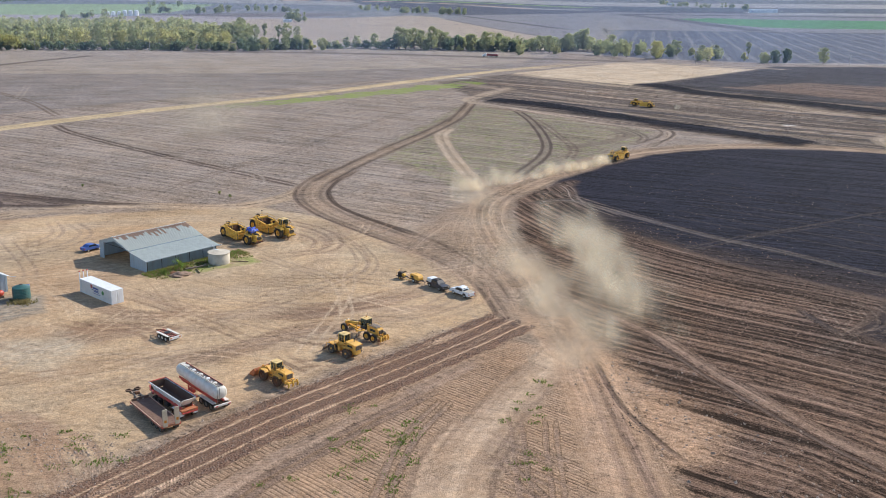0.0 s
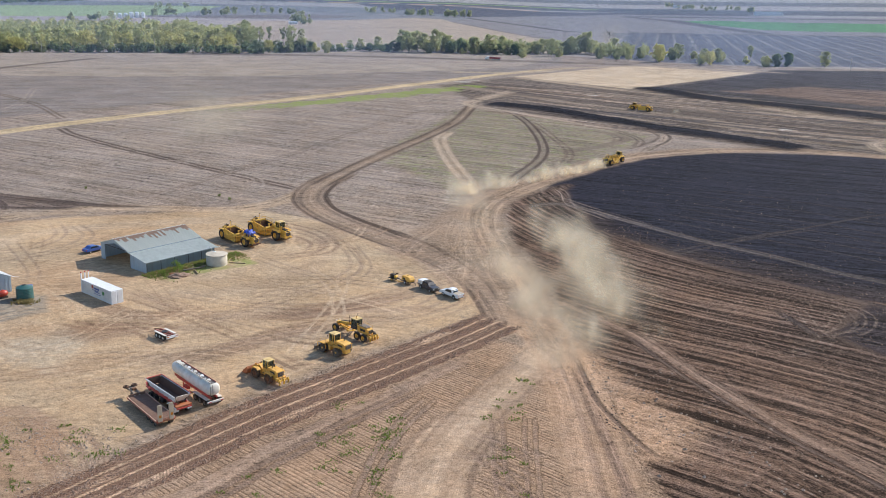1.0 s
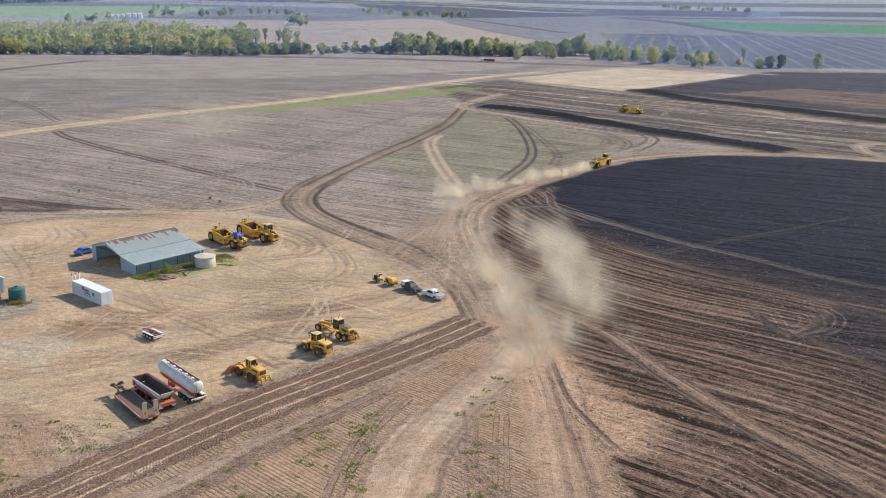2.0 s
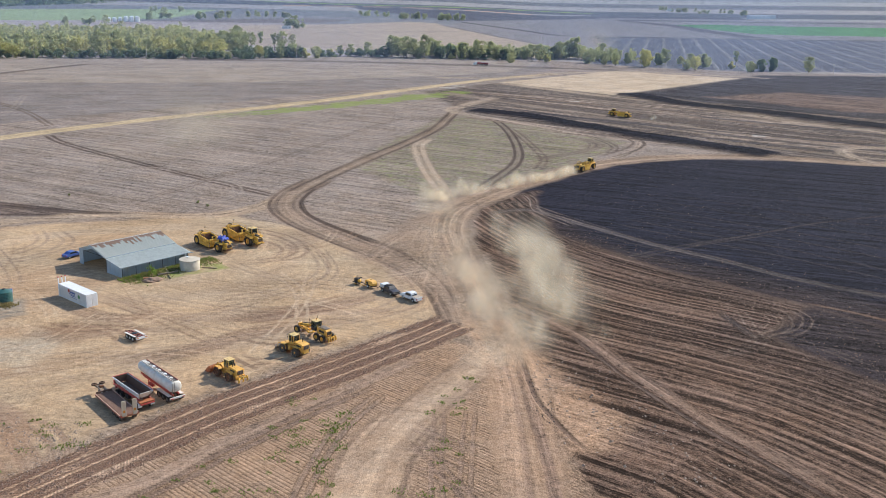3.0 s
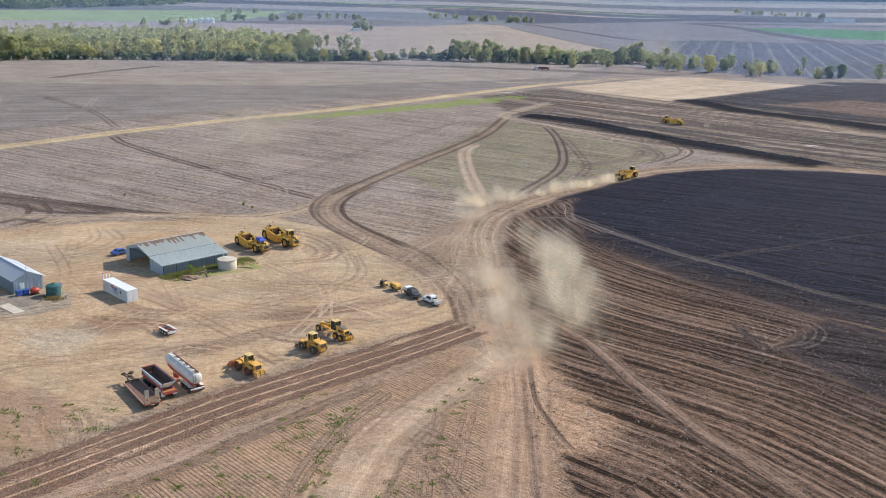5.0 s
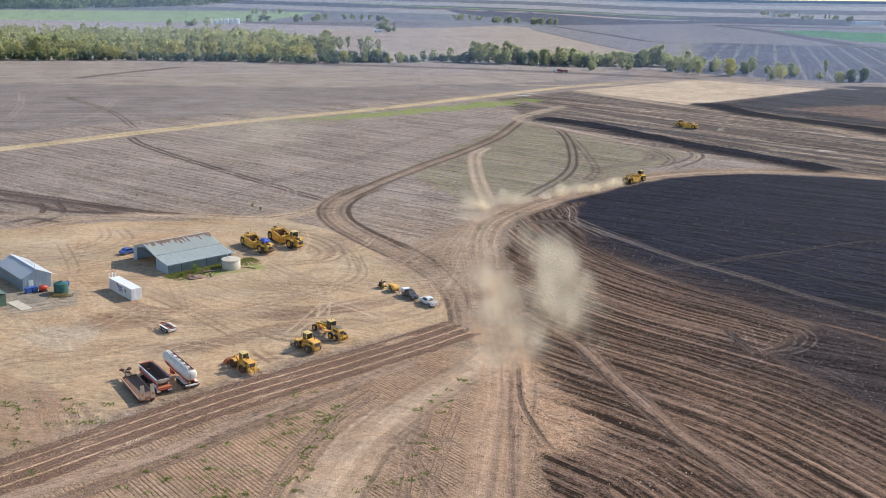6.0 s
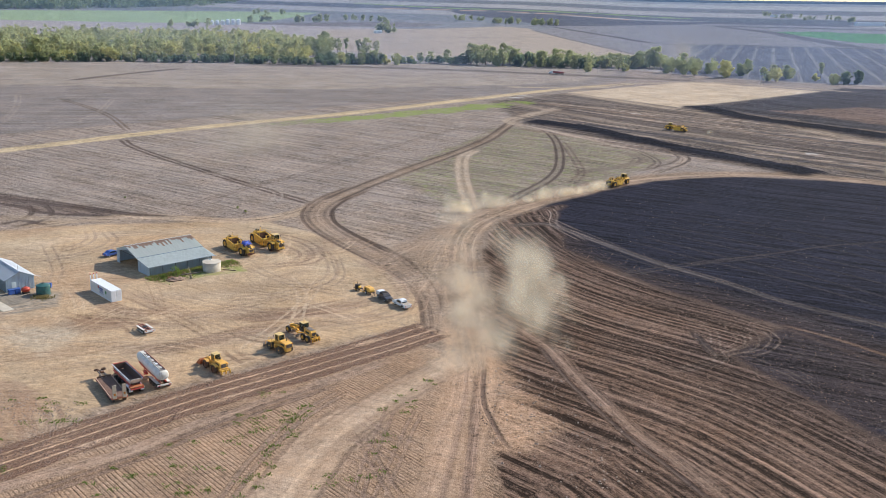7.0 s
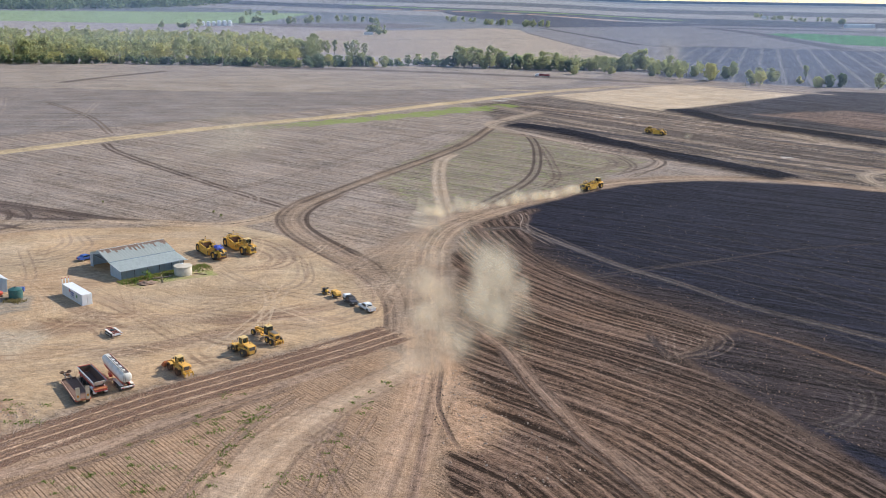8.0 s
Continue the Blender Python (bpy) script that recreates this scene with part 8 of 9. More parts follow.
lowloader(-38.25, 101.6, 134.5)
tipper_trailer(-37.1, 104.9, 138)
tanker_trailer(-34.6, 108.6, 137)
dolly(-46.0, 128.3, 142)
tip_truck(-1.5, 800, 172)


# ---- trees, far farm buildings, poles ----
def far_z(x, y):
    r = math.hypot(x - CX, y - CY)
    c = min(max((r - 1900) / 3800, 0), 1)
    return gz(x) + 56.0 * 1.22 * c * c * (3 - 2 * c)


# leaf colours lifted well above real foliage to stand in for haze
GUM = leaf_mat("gum leaves", (0.27, 0.30, 0.145), (0.58, 0.57, 0.28))
PALEGUM = leaf_mat("yellowish gum leaves", (0.43, 0.42, 0.16), (0.72, 0.66, 0.29))
DEEP = leaf_mat("dark dense leaves", (0.13, 0.18, 0.105), (0.26, 0.31, 0.17))
BARK = paint("grey bark", (0.16, 0.13, 0.105), 0.9, dirt=0.5, scale=0.6)


def leaf_clump(bm, c, r, n, rng, size):
    for _ in range(n):
        d = Vector((rng.gauss(0, 1), rng.gauss(0, 1), rng.gauss(0, 0.75)))
        p = Vector(c) + d.normalized() * r * rng.random() ** 0.45
        a = Vector((rng.gauss(0, 1), rng.gauss(0, 1), rng.gauss(0, 0.7))).normalized()
        b = a.orthogonal().normalized()
        b.rotate(Matrix.Rotation(rng.random() * 6.28, 3, a))
        w = a.cross(b)
        s = size * rng.uniform(0.6, 1.3)
        vs = [bm.verts.new(p + b * s), bm.verts.new(p + w * s * 0.55), bm.verts.new(p - b * s * 0.9), bm.verts.new(p - w * s * 0.6 + a * s * 0.15)]
        bm.faces.new(vs)


def tree(name, label, height, spread, base, mat, seed, clumps=48, leaves=18, size=0.85):
    """A gum tree: tapered trunk with limbs, and a ragged crown of leaf clumps."""
    rng = random.Random(seed)
    e = new(name)
    e.empty_display_size = 0.5
    tagged(e, label, "tree", "trees of the creek belt")
    bm = bmesh.new()
    top = Vector((rng.uniform(-0.6, 0.6), rng.uniform(-0.6, 0.6), height * 0.62))
    bm_cyl(bm, (0, 0, -0.6), top, height * 0.022, height * 0.010, 8)
    tips = []
    for k in range(9):
        a = k * 2.4 + rng.uniform(-0.4, 0.4)
        t = rng.uniform(0.45, 1.0)
        st = top * t
        tip = Vector((math.cos(a) * spread * rng.uniform(0.35, 0.8), math.sin(a) * spread * rng.uniform(0.35, 0.8), height * rng.uniform(base + 0.15, 0.92)))
        mid = st.lerp(tip, 0.5) + Vector((0, 0, -0.4))
        bm_cyl(bm, st, mid, height * 0.009, height * 0.006, 5)
        bm_cyl(bm, mid, tip, height * 0.006, height * 0.002, 5)
        tips.append(tip)
    part("trunk", bm, BARK, e)
    bm = bmesh.new()
    for k in range(clumps):
        if k < len(tips):
            c = tips[k]
        else:
            a, q = rng.uniform(0, 6.283), rng.random() ** 0.5
            z = rng.uniform(base, 0.97)
            w = math.sin(math.pi * min(1, max(0.08, (z - base) / (1.02 - base)))) ** 0.6
            c = Vector((math.cos(a) * spread * q * w, math.sin(a) * spread * q * w, height * z))
        leaf_clump(bm, c, spread * rng.uniform(0.16, 0.34), leaves, rng, size)
    part("crown", bm, mat, e)
    return e


def spread(poly, count, seed):
    """Places strewn inside an outline."""
    rng = np.random.default_rng(seed)
    p = np.array(poly, float)
    out = []
    while len(out) < count:
        x, y = rng.uniform(p[:, 0].min(), p[:, 0].max()), rng.uniform(p[:, 1].min(), p[:, 1].max())
        odd = False
        for (ax, ay), (bx, by) in zip(p, np.roll(p, -1, 0)):
            if (ay > y) != (by > y) and x < (bx - ax) * (y - ay) / (by - ay) + ax:
                odd = not odd
        if odd:
            out.append((x, y))
    return out


def woods(name, mat, spots, tall, leaf, seed, label, wide=1.0):
    """Many far trees in one mesh: trunks and loose clumps of leaves at the given places."""
    rng = np.random.default_rng(seed)
    count = len(spots)
    x, y = np.array(spots, float).T
    z = np.array([far_z(a, b) for a, b in zip(x, y)])
    h = rng.uniform(*tall, count)
    w = rng.uniform(3.2, 5.2, count) * wide
    clumps, leaves = 11, 9
    a = rng.uniform(0, 6.283, (count, clumps))
    t = rng.uniform(0.22, 0.95, (count, clumps))
    q = np.sqrt(rng.random((count, clumps))) * (1.1 - 0.55 * t)
    cen = np.stack([x[:, None] + np.cos(a) * w[:, None] * q, y[:, None] + np.sin(a) * w[:, None] * q, z[:, None] + h[:, None] * t], -1)
    pos = cen[:, :, None, :] + rng.normal(0, 1, (count, clumps, leaves, 3)) * (w * 0.22)[:, None, None, None]
    pos = pos.reshape(-1, 3)
    n = len(pos)
    u = rng.normal(0, 1, (n, 3))
    u /= np.linalg.norm(u, axis=1, keepdims=True)
    v = np.cross(u, rng.normal(0, 1, (n, 3)))
    v /= np.linalg.norm(v, axis=1, keepdims=True)
    k = (leaf * rng.uniform(0.6, 1.3, n))[:, None]
    co = np.stack([pos + u * k, pos + v * k * 0.55, pos - u * k * 0.9, pos - v * k * 0.6], 1).reshape(-1, 3)
    stem = []
    for ox, oy in ((-1, -1), (1, -1), (0, 1)):
        r = 0.22 * wide
        stem += [np.stack([x + ox * r, y + oy * r, z - 0.5], -1), np.stack([x + ox * r * 0.4, y + oy * r * 0.4, z + h * 0.7], -1)]
    stem = np.stack(stem, 1).reshape(-1, 3)
    quads = np.arange(4 * n).reshape(n, 4)
    b = 4 * n + 6 * np.arange(count)[:, None]
    sides = np.concatenate([b + np.array(f) for f in ((0, 2, 3, 1), (2, 4, 5, 3), (4, 0, 1, 5))])
    me = bpy.data.meshes.new(name)
    me.from_pydata(np.concatenate([co, stem]).tolist(), [], np.concatenate([quads, sides]).tolist())
    me.materials.append(mat)
    me.materials.append(BARK)
    slots = np.zeros(n + 3 * count, np.int32)
    slots[n:] = 1
    me.polygons.foreach_set("material_index", slots)
    return tagged(new(name, me), label, "woodland", kind="stuff")


def belt():
    """The creek belt across the plain, denser to the west."""
    rng = random.Random(5)
    kinds = [
        tree("gum_tree", "tall olive-green gum tree in the creek belt", 17, 6.4, 0.16, GUM, 1),
        tree("gum_tree", "tall olive-green gum tree in the creek belt", 20, 6.0, 0.25, GUM, 2),
        tree("gum_tree", "yellowish-green gum tree in the creek belt", 14, 6.6, 0.10, PALEGUM, 3),
        tree("gum_tree", "bushy olive-green tree in the creek belt", 12, 6.0, 0.02, GUM, 4, 54),
        tree("gum_tree", "dark dense bushy tree in the creek belt", 10, 5.8, 0.0, DEEP, 6, 54),
        tree("gum_tree", "slender open-crowned gum tree in the creek belt", 21, 4.4, 0.36, GUM, 8, 34),
        tree("gum_tree", "dark round dense tree at the field corner", 13, 5.6, 0.04, DEEP, 9, 60, 22),
        tree("gum_tree", "yellowish shrub at the edge of the creek belt", 5.5, 3.0, 0.02, PALEGUM, 10, 24),
    ]
    used = set()

    def put(k, x, y, s=1.0):
        m = Matrix.Translation((x, y, far_z(x, y) - 0.2)) @ pose(0, 0, 0, 0, 0, rng.uniform(0, 360))
        if k not in used:
            used.add(k)
            ob = kinds[k]
            ob.matrix_basis = m
        else:
            ob = copy_thing(kinds[k], m)
        ob.scale = (s * rng.uniform(0.92, 1.08),) * 2 + (s * rng.uniform(0.9, 1.12),)

    def front(x):
        return float(np.interp(x, [-620, -426, -388, -300, -207, -122, -91, 20, 100, 150, 292], [640, 700, 722, 745, 765, 842, 846, 880, 940, 900, 845]))

    # front row
    x = -600.0
    while x < -95:
        if not (-175 < x < -150):
            put(rng.choice((3, 4, 4, 0, 3, 2)), x, front(x) + rng.uniform(2, 16), rng.uniform(0.55, 0.85))
        x += rng.uniform(5.5, 9)
    low = []
    x = -600.0
    while x < -100:
        if not (-160 < x < -146):
            low.append((x, front(x) + rng.uniform(-1, 10)))
        x += rng.uniform(2.2, 5)
    woods("scrub", DEEP, low, (3.5, 7.5), 0.9, 41, "dark low bushes along the front of the creek trees", 0.7)
    x = -92.0
    while x < 96:
        put(rng.choice((3, 4, 0, 3, 0)), x, front(x) + rng.uniform(3, 22), rng.uniform(0.85, 1.2))
        x += rng.uniform(4.5, 8)
    # deep wood to the west
    for _ in range(70):
        x = rng.uniform(-640, -215)
        deep = float(np.interp(x, [-640, -470, -360, -215], [130, 120, 100, 50]))
        put(rng.choice((0, 1, 2, 2, 5, 0, 3)), x, front(x) + 14 + deep * rng.random(), rng.uniform(0.8, 1.1))
    # the crowded wood behind them, and the scrub along the creek
    wood = [(-900, 720), (-640, 660), (-430, 722), (-300, 770), (-228, 830), (-250, 945), (-300, 1030), (-375, 1120), (-460, 1165), (-560, 1130), (-740, 1060), (-980, 1000)]
    woods("woodland", GUM, spread(wood, 680, 31), (11, 19), 1.35, 21, "crowded olive-green gum woodland behind the creek trees")
    woods("woodland", PALEGUM, spread(wood, 500, 32), (8, 14), 1.3, 22, "crowded yellowish-green woodland behind the creek trees")
    creek = [(-97, 858), (20, 890), (100, 930), (150, 890), (150, 935), (100, 965), (20, 935), (-97, 890)]
    woods("scrub", GUM, spread(creek, 120, 33), (8, 14), 1.15, 23, "olive-green creek scrub behind the front trees")
    woods("far_woodland", DEEP, spread([(-2700, 2150), (-1500, 2330), (-1250, 3000), (-1500, 3900), (-2700, 3600)], 700, 34), (14, 22), 6.0, 24, "dark bluish woodland far across the plain", 9.0)
    for x, y, k, s in ((-248, 941, 1, 0.9), (-240, 938, 1, 0.8), (-226, 923, 5, 0.75), (-208, 905, 5, 0.85), (-201, 910, 1, 0.95), (-192, 915, 5, 0.85), (-262, 965, 1, 1.05), (-270, 985, 0, 1.1), (-217, 830, 5, 0.9), (-232, 860, 1, 0.95), (-245, 900, 1, 1.0)):
        put(k, x, y, s)
    # scattered trees along the far fence
    for x, y, k, s in ((91, 946, 0, 0.8), (101.6, 936, 3, 0.8), (119, 947, 0, 0.9), (134, 956, 5, 0.6), (149.3, 859, 2, 1.1), (152, 868, 3, 0.9), (183, 958, 0, 0.7), (170, 900, 3, 0.8),
                       (194, 924, 7, 1.2), (191.3, 840, 2, 0.95), (186, 850, 3, 0.8), (207, 880, 0, 0.8), (215, 898, 3, 0.7), (242, 900, 5, 0.8), (252, 846, 6, 0.85), (244, 846, 3, 0.7), (263, 850, 6, 0.9), (232, 872, 7, 1.0),
                       (293, 843, 0, 0.85), (60, 880, 7, 1.2)):
        put(k, x, y, s)
    # thickening the fence line trees
    for x, y, k, s in ((25.4, 848, 3, 0.8), (54, 887, 0, 0.9), (74, 924, 0, 0.9), (99, 884, 3, 1.0), (104, 890, 0, 0.75), (115, 880, 3, 0.85), (123, 862, 0, 0.8), (140, 905, 3, 0.8), (158, 915, 0, 0.7), (168.9, 899, 3, 0.9), (176, 905, 0, 0.8), (209.8, 884, 3, 0.8), (239.6, 838, 3, 0.75), (127, 930, 3, 0.8), (200, 905, 0, 0.7)):
        put(k, x, y, s)
    # the ragged end of the wood
    for x, y, k, s in ((-223, 822, 0, 0.9), (-214, 812, 1, 0.75), (-199, 806, 3, 0.9), (-190, 806, 4, 0.9), (-181, 814, 0, 0.8), (-176, 812, 4, 0.9), (-170, 812, 3, 1.0), (-165, 815, 4, 1.0), (-158, 814, 7, 1.3), (-148, 812, 3, 0.8), (-206, 800, 4, 0.9), (-217, 800, 4, 0.9), (-240, 860, 0, 1.0), (-252, 880, 1, 0.9), (-262, 900, 0, 1.0),
                       (-316, 1499, 0, 1.1), (-328, 1492, 3, 1.1), (-30, 865, 7, 1.0), (-140, 838, 7, 1.1)):
        put(k, x, y, s)
    # trees far across the plain
    groves = []
    for x, y, n, w in ((-719, 1550, 2, 8), (-681, 1573, 4, 20), (-708, 1871, 3, 12), (-678, 1893, 4, 18), (-618, 1936, 6, 16), (-587, 1958, 2, 6), (-575, 2010, 6, 26), (-551, 2153, 4, 20), (-490, 2110, 7, 28), (-290, 2290, 8, 40), (-200, 2154, 8, 22), (-165, 2165, 7, 18), (-107, 2152, 8, 20), (-84, 2180, 6, 14), (571, 3293, 4, 12), (620, 3130, 9, 45), (690, 3030, 10, 55), (755, 2910, 6, 35), (-308, 1478, 3, 8), (-322, 1486, 3, 8), (-850, 2400, 6, 60)):
        groves += [(x + rng.uniform(-w, w), y + rng.uniform(-w, w) * 0.5) for _ in range(n)]
    woods("far_trees", GUM, groves, (9, 17), 1.9, 43, "scattered olive trees far across the plain", 1.25)


def utility_pole(x, y, h=11.0):
    e = thing("utility_pole", "pale timber power pole with a crossarm", "power pole", x, y, 20, "power poles along the creek")
    part("pole", bm_cyl(bmesh.new(), (0, 0, -0.5), (0, 0, h), 0.2, 0.13, 8), paint("bleached timber", (0.55, 0.50, 0.44), 0.8), e)
    boxpart("crossarm", (0, 0, h - 0.6), (0.14, 2.4, 0.16), WOOD, e)
    for s in (-1.05, -0.4, 0.4, 1.05):
        part("insulator", bm_cyl(bmesh.new(), (0, s, h - 0.5), (0, s, h - 0.25), 0.06, 0.05, 6), WHITE, e)


def grain_silo(x, y, r, h):
    e = thing("grain_silo", "white steel grain silo with a conical roof", "silo", x, y, 0, "row of grain silos")
    e.location.z = far_z(x, y)
    part("silo_wall", lathe(bmesh.new(), [(r, -0.5), (r, h * 0.8)], (0, 0, 0), 20, "z"), WHITE, e, smooth=True)
    part("silo_roof", lathe(bmesh.new(), [(r * 1.04, h * 0.79), (0.02, h)], (0, 0, 0), 20, "z"), NEWGALV, e, smooth=True)


def far_building(name, label, x, y, deg, w, d, h, wall, roof, windows=0):
    e = thing(name, label, "building", x, y, deg)
    e.location.z = far_z(x, y)
    part("wall", bm_box(bmesh.new(), (0, 0, h * 0.35), (w, d, h * 0.7)), wall, e)
    part("roof", bm_prism(bmesh.new(), [(-w / 2 - 0.5, h * 0.68), (-w / 2 - 0.5, h * 0.72), (0, h), (w / 2 + 0.5, h * 0.72), (w / 2 + 0.5, h * 0.68)], -d / 2 - 0.4, d / 2 + 0.4) if d > w else
         bm_box(bmesh.new(), (0, 0, h * 0.78), (w + 0.8, d + 0.8, h * 0.16), bevel=h * 0.06), roof, e)
    for k in range(windows):
        boxpart("window", (-w / 2 + (k + 0.5) * w / windows, -d / 2 - 0.03, h * 0.38), (1.4, 0.08, 1.2), GLASS, e)
    return e


belt()
for px, py in ((-464.6, 728), (-364, 728), (-277, 745), (-163.4, 799.6), (172.5, 800), (300, 800)):
    utility_pole(px, py)
for k in range(6):
    grain_silo(-712 + k * 8.6, 1705 + k * 5.8, 3.6 if k < 3 else 4.2, 9.0 if k < 3 else 11.0)
far_building("farm_house", "far white farmhouse with a pale roof beside trees", -324, 1467, 20, 13, 8, 5.0, WHITE, NEWGALV, 3)
far_building("farm_shed", "long white farm shed far across the plain", 745, 2688, 12, 78, 18, 11, WHITE, NEWGALV)
far_building("farm_house", "far pale farmhouse among trees", 592, 3250, 12, 24, 12, 8, WHITE, NEWGALV, 4)
far_building("farm_shed", "low white shed beside the far farmhouse", 628, 3195, 12, 20, 12, 7, WHITE, NEWGALV)


def distant_range():
    """A low range that closes the plain, with haze blue painted into its colour."""
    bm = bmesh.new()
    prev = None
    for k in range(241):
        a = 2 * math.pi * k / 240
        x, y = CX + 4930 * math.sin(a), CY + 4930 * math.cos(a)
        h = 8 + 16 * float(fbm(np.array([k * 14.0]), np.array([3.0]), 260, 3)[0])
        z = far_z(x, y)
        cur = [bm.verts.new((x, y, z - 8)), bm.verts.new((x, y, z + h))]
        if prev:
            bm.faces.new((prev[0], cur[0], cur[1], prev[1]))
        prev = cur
    ob = tagged(new("backdrop", mesh_of("backdrop", bm, paint("far range in haze blue", (0.30, 0.37, 0.46), 0.95, dirt=0.2, dirt_col=(0.36, 0.42, 0.48), scale=0.004, bump=0))), "low wooded range on the horizon, painted haze-blue", "hills", kind="structure")
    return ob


distant_range()


# ---- loose soil, weeds, rubbish by the shed ----
def soil_z(x, y):
    """Ground height read back from the sheet."""
    a = math.atan2(x - CX, y - CY)
    r = math.hypot(x - CX, y - CY)
    i = int(np.clip(np.searchsorted(RAD, r), 1, NR - 1))
    j = int(np.clip(np.searchsorted(ANG[:NF], a), 1, NF - 1))
    f = (r - RAD[i - 1]) / (RAD[i] - RAD[i - 1])
    return float(Z[(i - 1) * NA + j] * (1 - f) + Z[i * NA + j] * f)


def scatter_mesh(name, mat, spots, shape, label, category):
    """Many small loose pieces in one mesh: spots are (x, y, size, turn)."""
    vs, fs = [], []
    for x, y, s, t in spots:
        z = soil_z(x, y)
        base = len(vs)
        pts, faces = shape(s, t)
        vs += [(x + p[0], y + p[1], z + p[2]) for p in pts]
        fs += [tuple(base + i for i in f) for f in faces]
    me = bpy.data.meshes.new(name)
    me.from_pydata(vs, [], fs)
    me.materials.append(mat)
    return tagged(new(name, me), label, category, kind="stuff")


RNG = random.Random(11)


def clod_shape(s, t):
    pts = [(math.cos(t + k * 1.57) * s * RNG.uniform(0.6, 1.2), math.sin(t + k * 1.57) * s * RNG.uniform(0.6, 1.2), s * RNG.uniform(-0.1, 0.25)) for k in range(4)]
    pts += [(RNG.uniform(-0.3, 0.3) * s, RNG.uniform(-0.3, 0.3) * s, s * RNG.uniform(0.5, 0.95)), (0, 0, -s * 0.4)]
    return pts, [(0, 1, 4), (1, 2, 4), (2, 3, 4), (3, 0, 4), (1, 0, 5), (2, 1, 5), (3, 2, 5), (0, 3, 5)]


def tuft_shape(s, t):
    pts, faces = [], []
    for k in range(6):
        a = t + k * 1.05 + RNG.uniform(-0.3, 0.3)
        c, d = math.cos(a), math.sin(a)
        b = len(pts)
        lean, h = s * RNG.uniform(0.3, 0.8), s * RNG.uniform(0.6, 1.2)
        pts += [(-d * s * 0.16, c * s * 0.16, -0.03), (d * s * 0.16, -c * s * 0.16, -0.03), (c * lean, d * lean, h)]
        faces.append((b, b + 1, b + 2))
    return pts, faces


def loose(pts, n, spread, lo, hi):
    c = curve(pts)
    out = []
    for _ in range(n):
        k = RNG.randrange(len(c) - 1)
        p = c[k] + (c[k + 1] - c[k]) * RNG.random()
        d = c[k + 1] - c[k]
        d = d / np.linalg.norm(d)
        o = spread(RNG)
        out.append((p[0] - d[1] * o, p[1] + d[0] * o, lo + (hi - lo) * RNG.random() ** 3, RNG.uniform(0, 6.28)))
    return out


CLODS = paint("brown clods", (0.29, 0.188, 0.134), 0.95, dirt=0.5, dirt_col=(0.42, 0.30, 0.22), scale=0.4, bump=0)
PALECLODS = paint("pale stones", (0.42, 0.33, 0.26), 0.95, dirt=0.5, dirt_col=(0.28, 0.20, 0.15), scale=0.4, bump=0)
BLACKCLODS = paint("black clods", (0.035, 0.031, 0.032), 0.95, dirt=0.4, dirt_col=(0.10, 0.08, 0.07), scale=0.4, bump=0)
scatter_mesh("clods", CLODS, loose(WR, 9500, lambda r: -3.9 + 2.6 * r.randrange(4) + r.gauss(0, 0.48), 0.04, 0.25), clod_shape, "brown clods along the windrows", "soil")
scatter_mesh("stones", PALECLODS, loose(WR, 1500, lambda r: 5.2 + r.gauss(0, 1.2), 0.04, 0.2) + loose([(-60, 96), (-48, 92), (-40, 92)], 700, lambda r: r.gauss(0, 3), 0.06, 0.22)
             + loose([(40, 262), (75, 250), (130, 240)], 700, lambda r: r.gauss(0, 30), 0.05, 0.16) + loose([(20, 128), (30, 112), (45, 92)], 500, lambda r: r.gauss(0, 5), 0.06, 0.3), clod_shape, "pale stones and clods on the yard edge", "stones")
scatter_mesh("clods", CLODS, loose([(18, 205), (40, 178), (62, 150), (80, 110)], 7000, lambda r: r.gauss(0, 17), 0.05, 0.24), clod_shape, "brown clods in the furrows", "soil")
scatter_mesh("clods", BLACKCLODS, loose([(40, 250), (70, 225), (110, 190)], 1500, lambda r: r.gauss(0, 24), 0.05, 0.18) + loose([(20.6, 122), (22.3, 112), (23.8, 105)], 150, lambda r: r.gauss(0, 0.6), 0.04, 0.20), clod_shape, "black clods on the dark field", "soil")
WEEDS = leaf_mat("weed leaves", (0.13, 0.21, 0.04), (0.31, 0.37, 0.10))
DRYWEED = leaf_mat("dry grass", (0.25, 0.21, 0.09), (0.42, 0.34, 0.17))


SHEDWEED = []
for _ in range(2600):
    u, w = RNG.uniform(-1.5, 22), abs(RNG.gauss(0, 2.2)) + 0.15
    SHEDWEED.append((-61.4 + 0.568 * u + 0.823 * w, 160.7 + 0.823 * u - 0.568 * w, RNG.uniform(0.12, 0.45), RNG.uniform(0, 6.28)))
def tufts(n, box, keep):
    """Small separate clumps of weeds."""
    out = []
    while n > 0:
        x, y = RNG.uniform(box[0], box[1]), RNG.uniform(box[2], box[3])
        if not keep(x, y):
            continue
        n -= 1
        r = RNG.uniform(0.15, 0.7)
        for _ in range(int(4 + 34 * r)):
            out.append((x + RNG.gauss(0, r), y + RNG.gauss(0, r * 0.7), RNG.uniform(0.10, 0.30), RNG.uniform(0, 6.28)))
    return out


